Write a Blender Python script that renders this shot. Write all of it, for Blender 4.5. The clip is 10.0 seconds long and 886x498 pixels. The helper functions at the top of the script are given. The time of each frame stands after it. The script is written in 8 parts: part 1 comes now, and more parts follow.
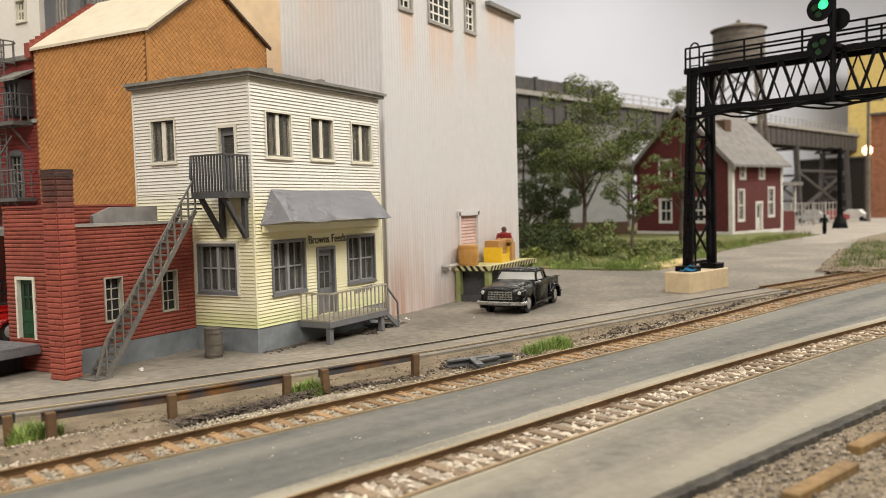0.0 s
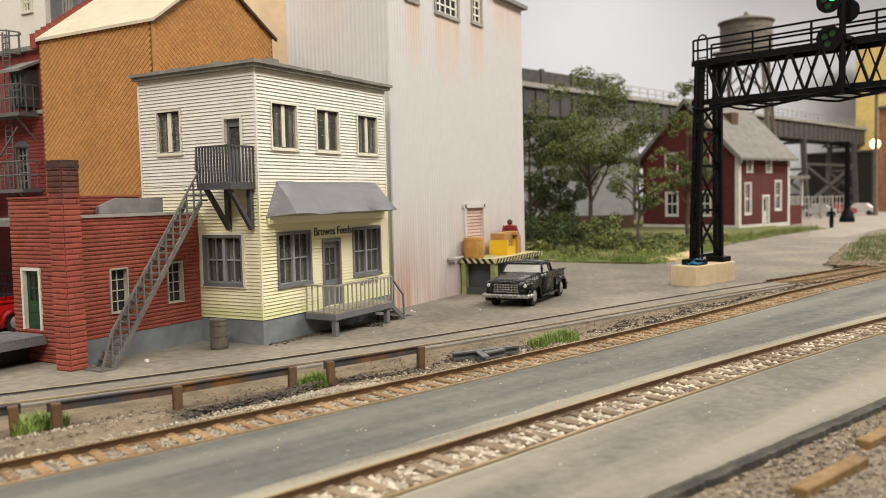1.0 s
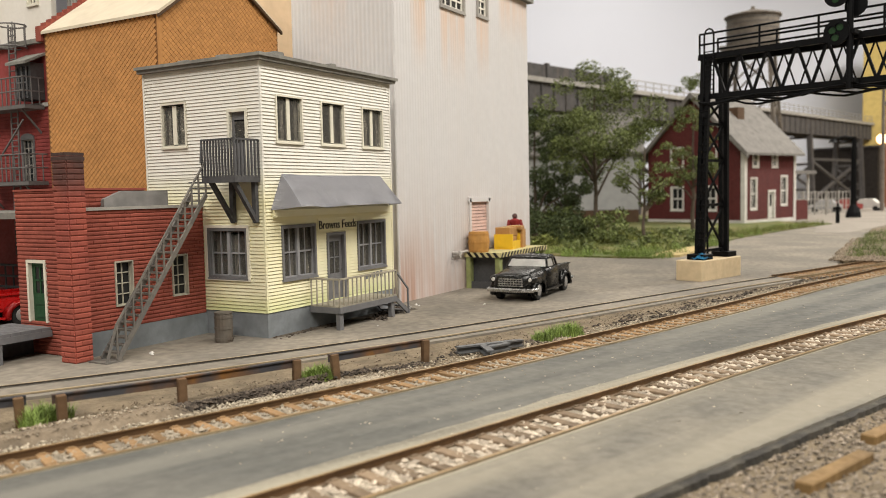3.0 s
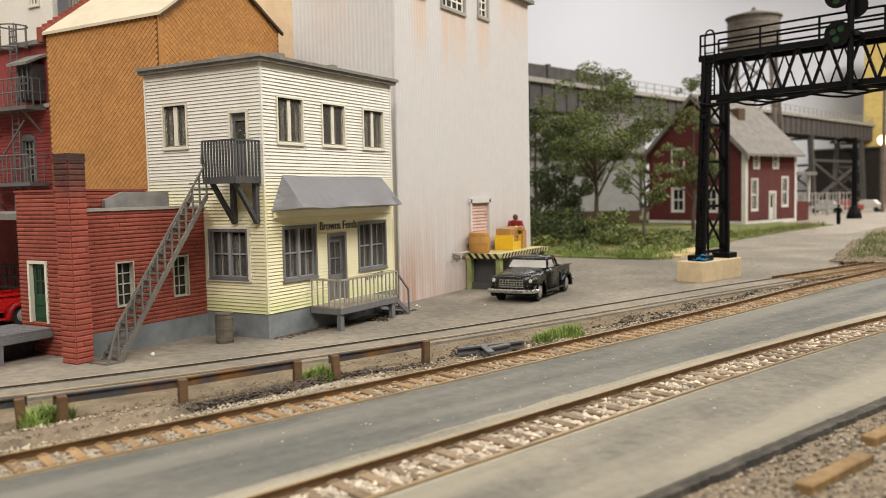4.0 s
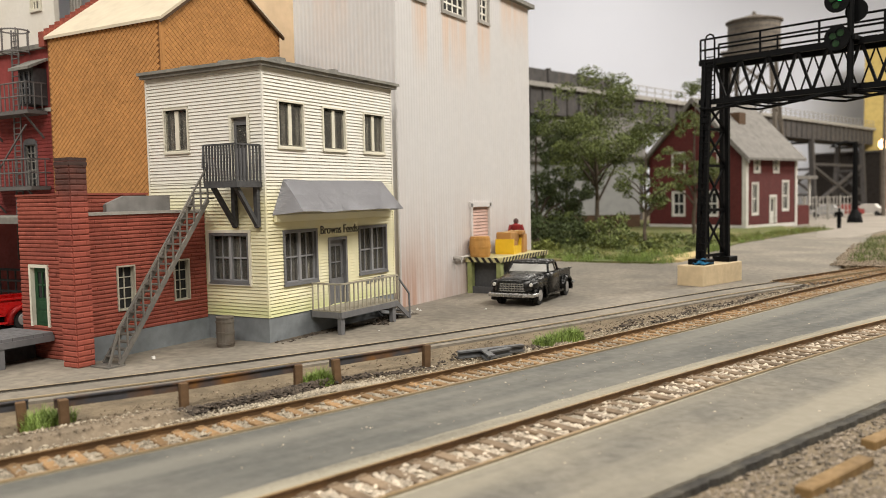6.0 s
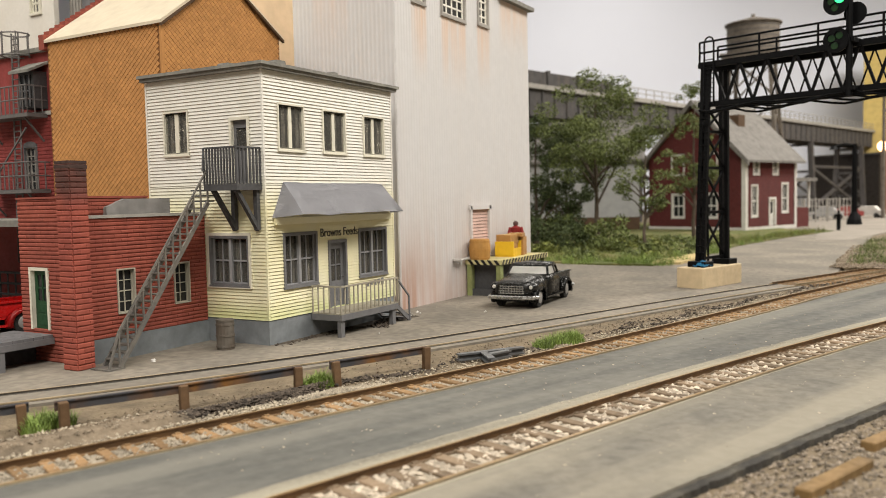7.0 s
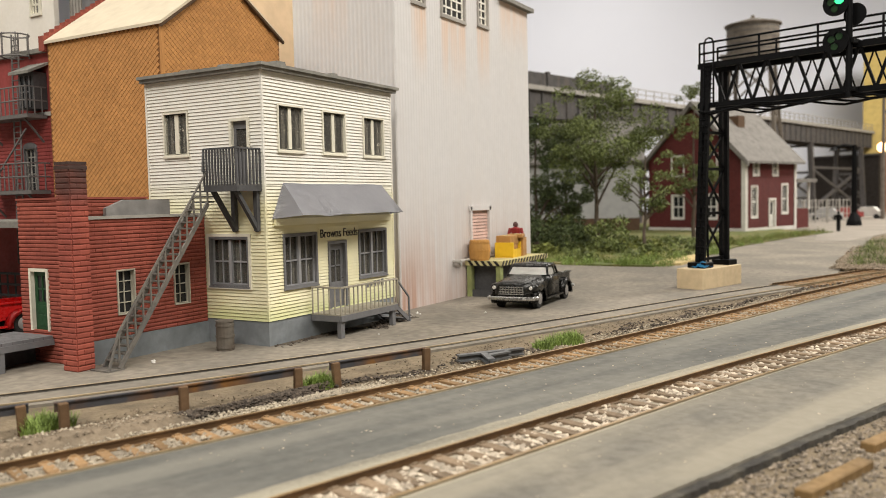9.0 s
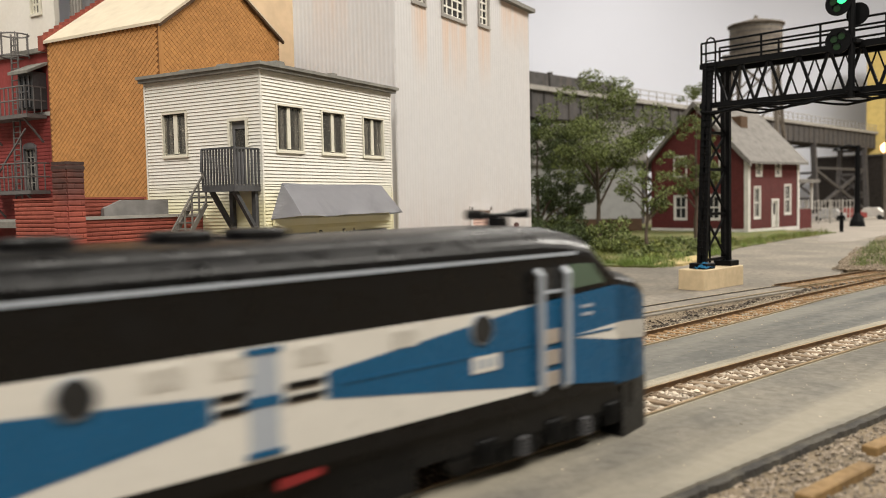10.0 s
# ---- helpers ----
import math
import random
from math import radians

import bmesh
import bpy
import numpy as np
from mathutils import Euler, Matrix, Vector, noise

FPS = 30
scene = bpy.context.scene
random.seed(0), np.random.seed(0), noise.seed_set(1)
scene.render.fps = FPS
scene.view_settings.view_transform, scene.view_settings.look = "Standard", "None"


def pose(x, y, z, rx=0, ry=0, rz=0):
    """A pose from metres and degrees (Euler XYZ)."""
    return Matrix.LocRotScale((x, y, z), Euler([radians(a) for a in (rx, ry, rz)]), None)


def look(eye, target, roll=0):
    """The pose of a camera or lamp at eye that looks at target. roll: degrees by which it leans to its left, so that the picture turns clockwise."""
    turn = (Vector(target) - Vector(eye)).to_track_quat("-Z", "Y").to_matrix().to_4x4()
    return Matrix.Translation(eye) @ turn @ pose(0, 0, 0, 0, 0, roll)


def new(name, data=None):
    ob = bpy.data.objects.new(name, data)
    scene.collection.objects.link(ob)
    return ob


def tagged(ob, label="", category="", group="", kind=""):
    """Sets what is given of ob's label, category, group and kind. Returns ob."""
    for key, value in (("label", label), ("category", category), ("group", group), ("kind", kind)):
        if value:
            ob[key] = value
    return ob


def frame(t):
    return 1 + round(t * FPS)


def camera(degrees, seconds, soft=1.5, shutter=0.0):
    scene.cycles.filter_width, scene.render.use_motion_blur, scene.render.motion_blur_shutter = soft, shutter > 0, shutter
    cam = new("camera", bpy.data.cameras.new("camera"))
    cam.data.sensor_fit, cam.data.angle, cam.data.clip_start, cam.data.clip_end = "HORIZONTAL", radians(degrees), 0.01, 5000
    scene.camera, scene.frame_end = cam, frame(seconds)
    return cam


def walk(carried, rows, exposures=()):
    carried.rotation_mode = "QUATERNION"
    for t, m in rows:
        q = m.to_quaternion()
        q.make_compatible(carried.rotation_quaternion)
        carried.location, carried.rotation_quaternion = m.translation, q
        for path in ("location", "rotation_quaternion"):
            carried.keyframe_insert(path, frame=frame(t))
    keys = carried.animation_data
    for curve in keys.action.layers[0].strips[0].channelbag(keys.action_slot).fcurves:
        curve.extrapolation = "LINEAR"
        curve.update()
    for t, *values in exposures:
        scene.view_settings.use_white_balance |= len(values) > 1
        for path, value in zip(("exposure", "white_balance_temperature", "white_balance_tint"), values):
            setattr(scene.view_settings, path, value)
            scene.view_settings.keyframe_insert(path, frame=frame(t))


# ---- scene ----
# Scale model layout: plan lengths below are in layout units, U metres each.
U = 0.01486
EYE = (-17.73, -15.94, 4.05)

cam = camera(56.4, 10.0, soft=0.6, shutter=0.5)
cam.data.dof.use_dof = True
cam.data.dof.focus_distance = 23.0 * U
cam.data.dof.aperture_fstop = 25.0


def view(yaw, pitch, roll, dx=0.0, dy=0.0, dz=0.0):
    a, b = radians(yaw), radians(pitch)
    e = Vector((EYE[0] + dx, EYE[1] + dy, EYE[2] + dz)) * U
    d = Vector((math.sin(a) * math.cos(b), math.cos(a) * math.cos(b), math.sin(b)))
    return look(e, e + d, roll)


walk(cam, [
    (0.0, view(60.88, -3.07, -1.50, -0.02, -0.03, 0.03)),
    (0.5, view(60.67, -3.28, -1.46, 0.03, 0.0, 0.01)),
    (1.0, view(60.51, -3.56, -1.34, 0.04, 0.03, 0.01)),
    (1.5, view(60.39, -3.71, -1.26, 0.04, 0.04, 0.0)),
    (2.0, view(60.25, -3.88, -1.17, 0.05, 0.03, 0.0)),
    (2.5, view(60.18, -3.95, -1.19, 0.06, 0.04, -0.01)),
    (4.0, view(60.12, -3.89, -1.14, 0.05, 0.03, 0.0)),
    (4.5, view(60.07, -3.825, -1.16, 0.03, 0.01, 0.01)),
    (5.0, view(60.06, -3.78, -1.12, 0.03, 0.01, 0.0)),
    (5.5, view(60.06, -3.725, -1.11, 0.03, 0.01, 0.0)),
    (7.0, view(60.10, -3.436, -1.21)),
    (7.5, view(60.10, -3.436, -1.21)),
    (8.0, view(60.10, -3.436, -1.21)),
    (8.5, view(60.11, -3.43, -1.20)),
    (9.0, view(60.11, -3.37, -1.21)),
    (9.5, view(60.11, -3.32, -1.20, 0.01, 0.01)),
    (9.8, view(60.08, -3.33, -1.19, 0.03, 0.0)),
    (10.0, view(59.92, -3.34, -1.17, 0.15, -0.02)),
])

# ---- light: a closed room with fluorescent ceiling fixtures ----
world = bpy.data.worlds.new("room_air")
scene.world = world
world.use_nodes = True
world.node_tree.nodes["Background"].inputs[0].default_value = (1.0, 0.95, 0.88, 1)
world.node_tree.nodes["Background"].inputs[1].default_value = 0.01
scene.view_settings.exposure = 0.0


def ceiling_lamp(x, y, z, sx, sy, watts, rz=0.0):
    d = bpy.data.lights.new("fluorescent_lamp", "AREA")
    d.shape, d.size, d.size_y, d.energy, d.color = "RECTANGLE", sx, sy, watts, (1.0, 0.945, 0.86)
    ob = new("fluorescent_lamp", d)
    ob.matrix_basis = pose(x, y, z, 0, 0, rz)
    return ob


for lx, ly, w in ((-0.95, -0.65, 27.0), (0.30, -0.95, 19.5), (-0.70, 0.60, 15.0), (0.80, 0.15, 4.5), (1.80, -0.85, 40.0), (1.95, 0.70, 10.0)):
    ceiling_lamp(lx, ly, 1.105, 1.2, 0.30, w, -30)


# ---- materials ----
def mat(name, color, rough=0.7, metal=0.0, var=0.25, grain=8.0, stain=1.2, bump=0.15, tint=None, spec=0.4, random_amt=0.0, island=False, streak=None, smear=None, patches=(), height=None):
    """A painted or natural surface: a base colour with fine grain, broad stains and relief. Lengths in layout units."""
    m = bpy.data.materials.new(name)
    m.use_nodes = True
    t = m.node_tree
    n, l = t.nodes, t.links
    b = n["Principled BSDF"]
    b.inputs["Roughness"].default_value, b.inputs["Metallic"].default_value = rough, metal
    b.inputs["Specular IOR Level"].default_value = spec
    co = n.new("ShaderNodeTexCoord")
    mp = n.new("ShaderNodeMapping")
    mp.inputs["Scale"].default_value = (1 / U, 1 / U, 1 / U)
    l.new(co.outputs["Object"], mp.inputs["Vector"])

    def noise_tex(scale, detail, vec=None):
        k = n.new("ShaderNodeTexNoise")
        k.inputs["Scale"].default_value, k.inputs["Detail"].default_value = scale, detail
        l.new(vec or mp.outputs["Vector"], k.inputs["Vector"])
        return k.outputs["Fac"]

    def ramp(fac, lo, hi, c0, c1):
        r = n.new("ShaderNodeMapRange")
        r.inputs[1].default_value, r.inputs[2].default_value, r.inputs[3].default_value, r.inputs[4].default_value = lo, hi, c0, c1
        l.new(fac, r.inputs[0])
        return r.outputs[0]

    def mix(fac, a, bb, mode="MIX"):
        x = n.new("ShaderNodeMix")
        x.data_type, x.blend_type = "RGBA", mode
        for sock, v in ((x.inputs[0], fac), (x.inputs[6], a), (x.inputs[7], bb)):
            if hasattr(v, "is_linked"):
                l.new(v, sock)
            else:
                sock.default_value = v
        return x.outputs[2]

    c = (*color, 1)
    fine, broad = noise_tex(grain, 6), noise_tex(stain, 4)
    tc = (*(tint or [v * 0.45 for v in color]), 1)
    out = mix(ramp(broad, 0.42, 0.72, 0.0, min(1.0, var * 2.2)), c, tc)
    out = mix(ramp(fine, 0.35, 0.75, 0.0, min(1.0, var * 1.4)), out, tuple(v * 0.6 for v in color) + (1,))
    if streak:
        smp = n.new("ShaderNodeMapping")
        smp.inputs["Scale"].default_value = (2.2 / U, 2.2 / U, 0.12 / U)
        l.new(co.outputs["Object"], smp.inputs["Vector"])
        out = mix(ramp(noise_tex(1.0, 5, smp.outputs["Vector"]), 0.5, 0.75, 0.0, 0.75), out, (*streak, 1))
    if smear:
        smp = n.new("ShaderNodeMapping")
        smp.inputs["Rotation"].default_value = (0, 0, radians(18.5))
        l.new(co.outputs["Object"], smp.inputs["Vector"])
        sm2 = n.new("ShaderNodeMapping")
        sm2.inputs["Scale"].default_value = (0.07 / U, 0.95 / U, 1 / U)
        l.new(smp.outputs["Vector"], sm2.inputs["Vector"])
        out = mix(ramp(noise_tex(1.0, 6, sm2.outputs["Vector"]), 0.43, 0.60, 0.0, 0.9), out, (*smear, 1))
    if height or patches:
        xyz = n.new("ShaderNodeSeparateXYZ")
        l.new(mp.outputs["Vector"], xyz.inputs[0])

    def smooth(sock, lo, hi):
        r = n.new("ShaderNodeMapRange")
        r.interpolation_type = "SMOOTHSTEP"
        r.inputs[1].default_value, r.inputs[2].default_value, r.inputs[3].default_value, r.inputs[4].default_value = (lo, hi, 0.0, 1.0) if lo < hi else (hi, lo, 1.0, 0.0)
        l.new(sock, r.inputs[0])
        return r.outputs[0]

    def times(a, b):
        k = n.new("ShaderNodeMath")
        k.operation = "MULTIPLY"
        for i, v in enumerate((a, b)):
            if hasattr(v, "is_linked"):
                l.new(v, k.inputs[i])
            else:
                k.inputs[i].default_value = v
        return k.outputs[0]

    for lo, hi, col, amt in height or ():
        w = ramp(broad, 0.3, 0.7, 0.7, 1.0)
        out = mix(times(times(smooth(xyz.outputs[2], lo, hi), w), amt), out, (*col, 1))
    for axis, a0, a1, ztop, length, col, amt in patches:
        # a run-down stain: starts under ztop, fades below, broken into vertical streaks
        u = xyz.outputs[axis]
        msk = times(smooth(u, a0 - 0.15, a0 + 0.15), smooth(u, a1 + 0.15, a1 - 0.15))
        if length > 0:
            fade = times(smooth(xyz.outputs[2], ztop - length, ztop), smooth(xyz.outputs[2], ztop + 0.1, ztop - 0.02))
        else:
            fade = smooth(xyz.outputs[2], ztop - length, ztop)
        smp = n.new("ShaderNodeMapping")
        smp.inputs["Scale"].default_value = (3.5 / U, 3.5 / U, 0.25 / U)
        l.new(co.outputs["Object"], smp.inputs["Vector"])
        msk = times(times(msk, fade), ramp(noise_tex(1.0, 4, smp.outputs["Vector"]), 0.30, 0.65, 0.25, 1.0))
        out = mix(times(msk, amt), out, (*col, 1))
    if random_amt:
        if island:
            g = n.new("ShaderNodeNewGeometry").outputs["Random Per Island"]
        else:
            g = n.new("ShaderNodeObjectInfo").outputs["Random"]
        h = n.new("ShaderNodeHueSaturation")
        l.new(ramp(g, 0, 1, 1 - random_amt, 1 + random_amt), h.inputs["Value"])
        l.new(out, h.inputs["Color"])
        out = h.outputs["Color"]
    l.new(out, b.inputs["Base Color"])
    l.new(ramp(fine, 0.3, 0.7, max(0.05, rough - 0.12), min(1, rough + 0.12)), b.inputs["Roughness"])
    if bump:
        k = n.new("ShaderNodeBump")
        k.inputs["Strength"].default_value, k.inputs["Distance"].default_value = bump, 0.05 * U
        l.new(fine, k.inputs["Height"])
        l.new(k.outputs["Normal"], b.inputs["Normal"])
    return m


def glow(name, color, strength):
    m = bpy.data.materials.new(name)
    m.use_nodes = True
    b = m.node_tree.nodes["Principled BSDF"]
    b.inputs["Base Color"].default_value = (*color, 1)
    b.inputs["Emission Color"].default_value, b.inputs["Emission Strength"].default_value = (*color, 1), strength
    return m


def glass(name, tint, rough=0.08):
    m = bpy.data.materials.new(name)
    m.use_nodes = True
    b = m.node_tree.nodes["Principled BSDF"]
    b.inputs["Base Color"].default_value = (*tint, 1)
    b.inputs["Roughness"].default_value = rough
    b.inputs["Transmission Weight"].default_value = 0.9
    b.inputs["IOR"].default_value, b.inputs["Specular IOR Level"].default_value = 1.12, 0.3
    return m


M_WHITE = mat("white_siding", (0.80, 0.77, 0.70), 0.65, var=0.10, grain=5, stain=0.7, tint=(0.6, 0.55, 0.42))
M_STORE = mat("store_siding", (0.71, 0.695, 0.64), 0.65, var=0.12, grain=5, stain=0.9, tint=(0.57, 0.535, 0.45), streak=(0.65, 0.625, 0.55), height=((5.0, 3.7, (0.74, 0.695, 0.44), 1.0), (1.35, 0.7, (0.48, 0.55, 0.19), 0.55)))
M_CREAMTRIM = mat("cream_trim", (0.72, 0.69, 0.58), 0.6, var=0.15, grain=7)
M_GREY = mat("grey_paint", (0.165, 0.165, 0.172), 0.6, var=0.2, grain=7)
M_STAIR = mat("stair_paint", (0.125, 0.118, 0.108), 0.65, var=0.35, grain=7, tint=(0.20, 0.18, 0.15))
M_DKGREY = mat("dark_grey_timber", (0.07, 0.07, 0.073), 0.7, var=0.3, grain=9)
M_FOUND = mat("blue_grey_foundation", (0.22, 0.24, 0.255), 0.8, var=0.3, grain=5, stain=1.0)
M_AWN = mat("awning_metal", (0.37, 0.37, 0.40), 0.65, var=0.02, grain=3, stain=0.4)
M_SASH = mat("grey_sash", (0.27, 0.27, 0.28), 0.6, var=0.15, grain=7)
M_ROOFGREY = mat("roof_grey", (0.195, 0.19, 0.172), 0.75, var=0.4, grain=6, stain=1.0, tint=(0.30, 0.29, 0.25))
M_DKBROWN = mat("dark_brown_trim", (0.09, 0.05, 0.025), 0.7)
RUST, PINK = (0.66, 0.38, 0.19), (0.50, 0.26, 0.19)
M_SILO = mat("white_corrugated", (0.60, 0.59, 0.592), 0.6, var=0.07, grain=3, stain=0.35, tint=(0.57, 0.54, 0.52), streak=(0.59, 0.57, 0.56), patches=(
    (0, 8.9, 9.9, 11.5, 3.2, RUST, 0.75), (0, 11.1, 13.1, 11.35, 3.4, RUST, 0.55), (0, 14.2, 15.3, 11.5, 3.2, RUST, 0.55), (0, 16.4, 19.4, 13.0, 2.6, RUST, 0.5),
    (0, 7.6, 8.7, 0.0, -2.6, (0.36, 0.19, 0.12), 0.85), (0, 7.6, 10.2, 0.0, -3.6, PINK, 0.42), (0, 10.2, 13.5, 0.0, -2.0, PINK, 0.35), (1, 0.45, 1.2, 0.0, -6.0, (0.40, 0.25, 0.17), 0.6), (1, 2.6, 4.2, 13.5, 4.5, (0.72, 0.50, 0.36), 0.5)))
M_CREAM = mat("cream_plaster", (0.70, 0.52, 0.33), 0.7, var=0.12, grain=3)
M_CREAMROOF = mat("cream_roof", (0.64, 0.56, 0.425), 0.7, var=0.10, grain=3)
M_ORANGE = mat("ochre_shingle", (0.50, 0.238, 0.076), 0.75, var=0.12, grain=6, random_amt=0.10, island=True, stain=0.6)
M_ORANGEGAP = mat("ochre_shadow_joint", (0.235, 0.105, 0.034), 0.85, var=0.2)
M_BRICK = mat("red_brick", (0.31, 0.078, 0.052), 0.85, var=0.28, grain=7, random_amt=0.10, island=True, tint=(0.21, 0.05, 0.038), streak=(0.27, 0.066, 0.046))
M_MORTAR = mat("dark_mortar", (0.235, 0.058, 0.040), 0.9, var=0.3)
M_REDWALL = mat("red_painted_brick", (0.30, 0.055, 0.05), 0.75, var=0.25, grain=6)
M_CONC = mat("concrete_cap", (0.36, 0.34, 0.31), 0.8, var=0.25)
M_ASPH = mat("asphalt", (0.185, 0.165, 0.136), 0.9, var=0.45, grain=3.5, stain=0.28, bump=0.16, tint=(0.30, 0.262, 0.208))
M_ROAD = mat("road_grey", (0.098, 0.097, 0.088), 0.85, var=0.3, grain=4, stain=0.5, bump=0.3, tint=(0.16, 0.152, 0.132), smear=(0.165, 0.158, 0.135))
M_ROADL = mat("pale_road", (0.140, 0.130, 0.109), 0.85, var=0.4, grain=5, stain=0.5, bump=0.3, tint=(0.20, 0.18, 0.143), smear=(0.235, 0.212, 0.165))
M_DUST = mat("cement_dust", (0.215, 0.196, 0.152), 0.92, var=0.6, grain=9, stain=0.9, bump=0.7, tint=(0.12, 0.113, 0.094), smear=(0.33, 0.30, 0.23))
M_TAR = mat("tar_edge", (0.035, 0.032, 0.028), 0.9, var=0.5, grain=8, stain=2.0, bump=0.8, tint=(0.10, 0.09, 0.07))
M_BALLAST = mat("ballast", (0.40, 0.345, 0.265), 0.95, var=0.4, grain=16, bump=0.8, random_amt=0.25, island=True)
M_DIRT = mat("dirt", (0.20, 0.155, 0.10), 0.95, var=0.55, grain=10, stain=1.5, bump=0.8)
M_TIE = mat("tan_tie", (0.27, 0.165, 0.078), 0.85, var=0.4, grain=10, random_amt=0.3)
M_TIEG = mat("weathered_tie", (0.215, 0.155, 0.10), 0.85, var=0.4, grain=10, random_amt=0.3)
M_RAIL = mat("rusty_rail", (0.115, 0.062, 0.026), 0.6, metal=0.1, var=0.4, grain=5)
M_NEARRAIL = mat("dusty_rail", (0.34, 0.27, 0.17), 0.6, metal=0.1, var=0.25)
M_STREETRAIL = mat("dark_street_rail", (0.075, 0.062, 0.05), 0.55, metal=0.3, var=0.3)
# rail tops: the tan highlight along the head is put into the base colour
M_RAILTOP = mat("rail_head_highlight", (0.34, 0.23, 0.115), 0.4, metal=0.3, var=0.3)
M_STREETTOP = mat("street_rail_highlight", (0.40, 0.315, 0.20), 0.55, metal=0.0, var=0.4, grain=3)
M_BLACK = mat("black_steel", (0.0045, 0.0048, 0.0055), 0.55, var=0.3, grain=6, spec=0.1)
M_WOOD = mat("light_wood_block", (0.62, 0.49, 0.31), 0.7, var=0.15, grain=5)
M_DARKGLASS = mat("dark_window", (0.022, 0.023, 0.024), 0.2, var=0.4, grain=1.5, bump=0.0, spec=0.3)
M_CURTAIN = mat("window_drape", (0.40, 0.38, 0.34), 0.8, var=0.4, grain=3)
M_GREEN = mat("green_door", (0.014, 0.065, 0.024), 0.5, var=0.2)
M_BACK = mat("backdrop_paint", (0.79, 0.82, 0.92), 0.9, var=0.02, grain=0.1, stain=0.02, bump=0.0)
M_ROOMWALL = mat("room_wall", (0.17, 0.157, 0.14), 0.9, var=0.05, grain=0.3, bump=0)
M_GROUNDCOVER = mat("ground_cover", (0.10, 0.125, 0.03), 0.95, var=0.6, grain=3, stain=0.35, bump=1.0, tint=(0.27, 0.21, 0.095))
M_HOUSERED = mat("barn_red_siding", (0.10, 0.018, 0.016), 0.75, var=0.2, grain=5)
M_SHINGLE = mat("grey_shingle", (0.19, 0.178, 0.163), 0.85, var=0.3, grain=4)
M_STEELGREY = mat("girder_grey", (0.085, 0.08, 0.079), 0.7, var=0.25, grain=1.5, streak=(0.14, 0.118, 0.10), spec=0.2)
M_TRUCK = mat("black_enamel", (0.006, 0.0063, 0.006), 0.28, var=0.05, bump=0.02, spec=0.5)
M_CHROME = mat("chrome", (0.6, 0.6, 0.6), 0.25, metal=0.9, var=0.15)


# ---- building tools ----
def box(bm, x0, x1, y0, y1, z0, z1, bevel=0.0):
    v = [bm.verts.new(c) for c in ((x0, y0, z0), (x1, y0, z0), (x1, y1, z0), (x0, y1, z0), (x0, y0, z1), (x1, y0, z1), (x1, y1, z1), (x0, y1, z1))]
    f = [bm.faces.new([v[i] for i in q]) for q in ((3, 2, 1, 0), (4, 5, 6, 7), (0, 1, 5, 4), (1, 2, 6, 5), (2, 3, 7, 6), (3, 0, 4, 7))]
    if bevel:
        es = {e for q in f for e in q.edges}
        bmesh.ops.bevel(bm, geom=list(es), offset=bevel, segments=1, affect="EDGES")
    return v


def beam(bm, a, b, w, h, up=(0, 0, 1)):
    a, b = Vector(a), Vector(b)
    d = (b - a).normalized()
    s = d.cross(Vector(up))
    if s.length < 1e-4:
        s = d.cross(Vector((1, 0, 0)))
    s.normalize()
    u = s.cross(d)
    q = []
    for p in (a, b):
        for i, j in ((-1, -1), (1, -1), (1, 1), (-1, 1)):
            q.append(bm.verts.new(p + s * (i * w / 2) + u * (j * h / 2)))
    for i in ((0, 1, 2, 3), (7, 6, 5, 4), (4, 5, 1, 0), (5, 6, 2, 1), (6, 7, 3, 2), (7, 4, 0, 3)):
        bm.faces.new([q[k] for k in i])


def rod(bm, pts, radii, seg=10, caps=True):
    """A tube through the points with a radius at each."""
    pts = [Vector(p) for p in pts]
    if not isinstance(radii, (list, tuple)):
        radii = [radii] * len(pts)
    rings, ref = [], None
    for i, p in enumerate(pts):
        d = (pts[min(i + 1, len(pts) - 1)] - pts[max(i - 1, 0)]).normalized()
        if ref is None:
            ref = d.orthogonal().normalized()
        ref = (ref - d * ref.dot(d)).normalized()
        s = d.cross(ref)
        rings.append([bm.verts.new(p + (ref * math.cos(k * math.tau / seg) + s * math.sin(k * math.tau / seg)) * radii[i]) for k in range(seg)])
    for r0, r1 in zip(rings, rings[1:]):
        for k in range(seg):
            bm.faces.new((r0[k], r0[(k + 1) % seg], r1[(k + 1) % seg], r1[k]))
    if caps:
        bm.faces.new(rings[0][::-1])
        bm.faces.new(rings[-1])


def prism(bm, outline, a, b, axis="y"):
    """An outline in the plane across the axis, drawn out from a to b."""
    def at(p, q):
        return {"y": (p[0], q, p[1]), "x": (q, p[0], p[1]), "z": (p[0], p[1], q)}[axis]
    v0, v1 = [bm.verts.new(at(p, a)) for p in outline], [bm.verts.new(at(p, b)) for p in outline]
    k = len(outline)
    f = [bm.faces.new(v0), bm.faces.new(v1[::-1])]
    for i in range(k):
        f.append(bm.faces.new((v0[i], v1[i], v1[(i + 1) % k], v0[(i + 1) % k])))
    bmesh.ops.recalc_face_normals(bm, faces=f)


def bm_new():
    return bmesh.new()


def mesh_of(name, bm, material):
    me = bpy.data.meshes.new(name)
    if "wall" in name:
        bmesh.ops.remove_doubles(bm, verts=bm.verts[:], dist=1e-4)
    bmesh.ops.recalc_face_normals(bm, faces=bm.faces[:])
    bmesh.ops.scale(bm, vec=(U, U, U), verts=bm.verts[:])
    bm.to_mesh(me)
    bm.free()
    me.materials.append(material)
    return me


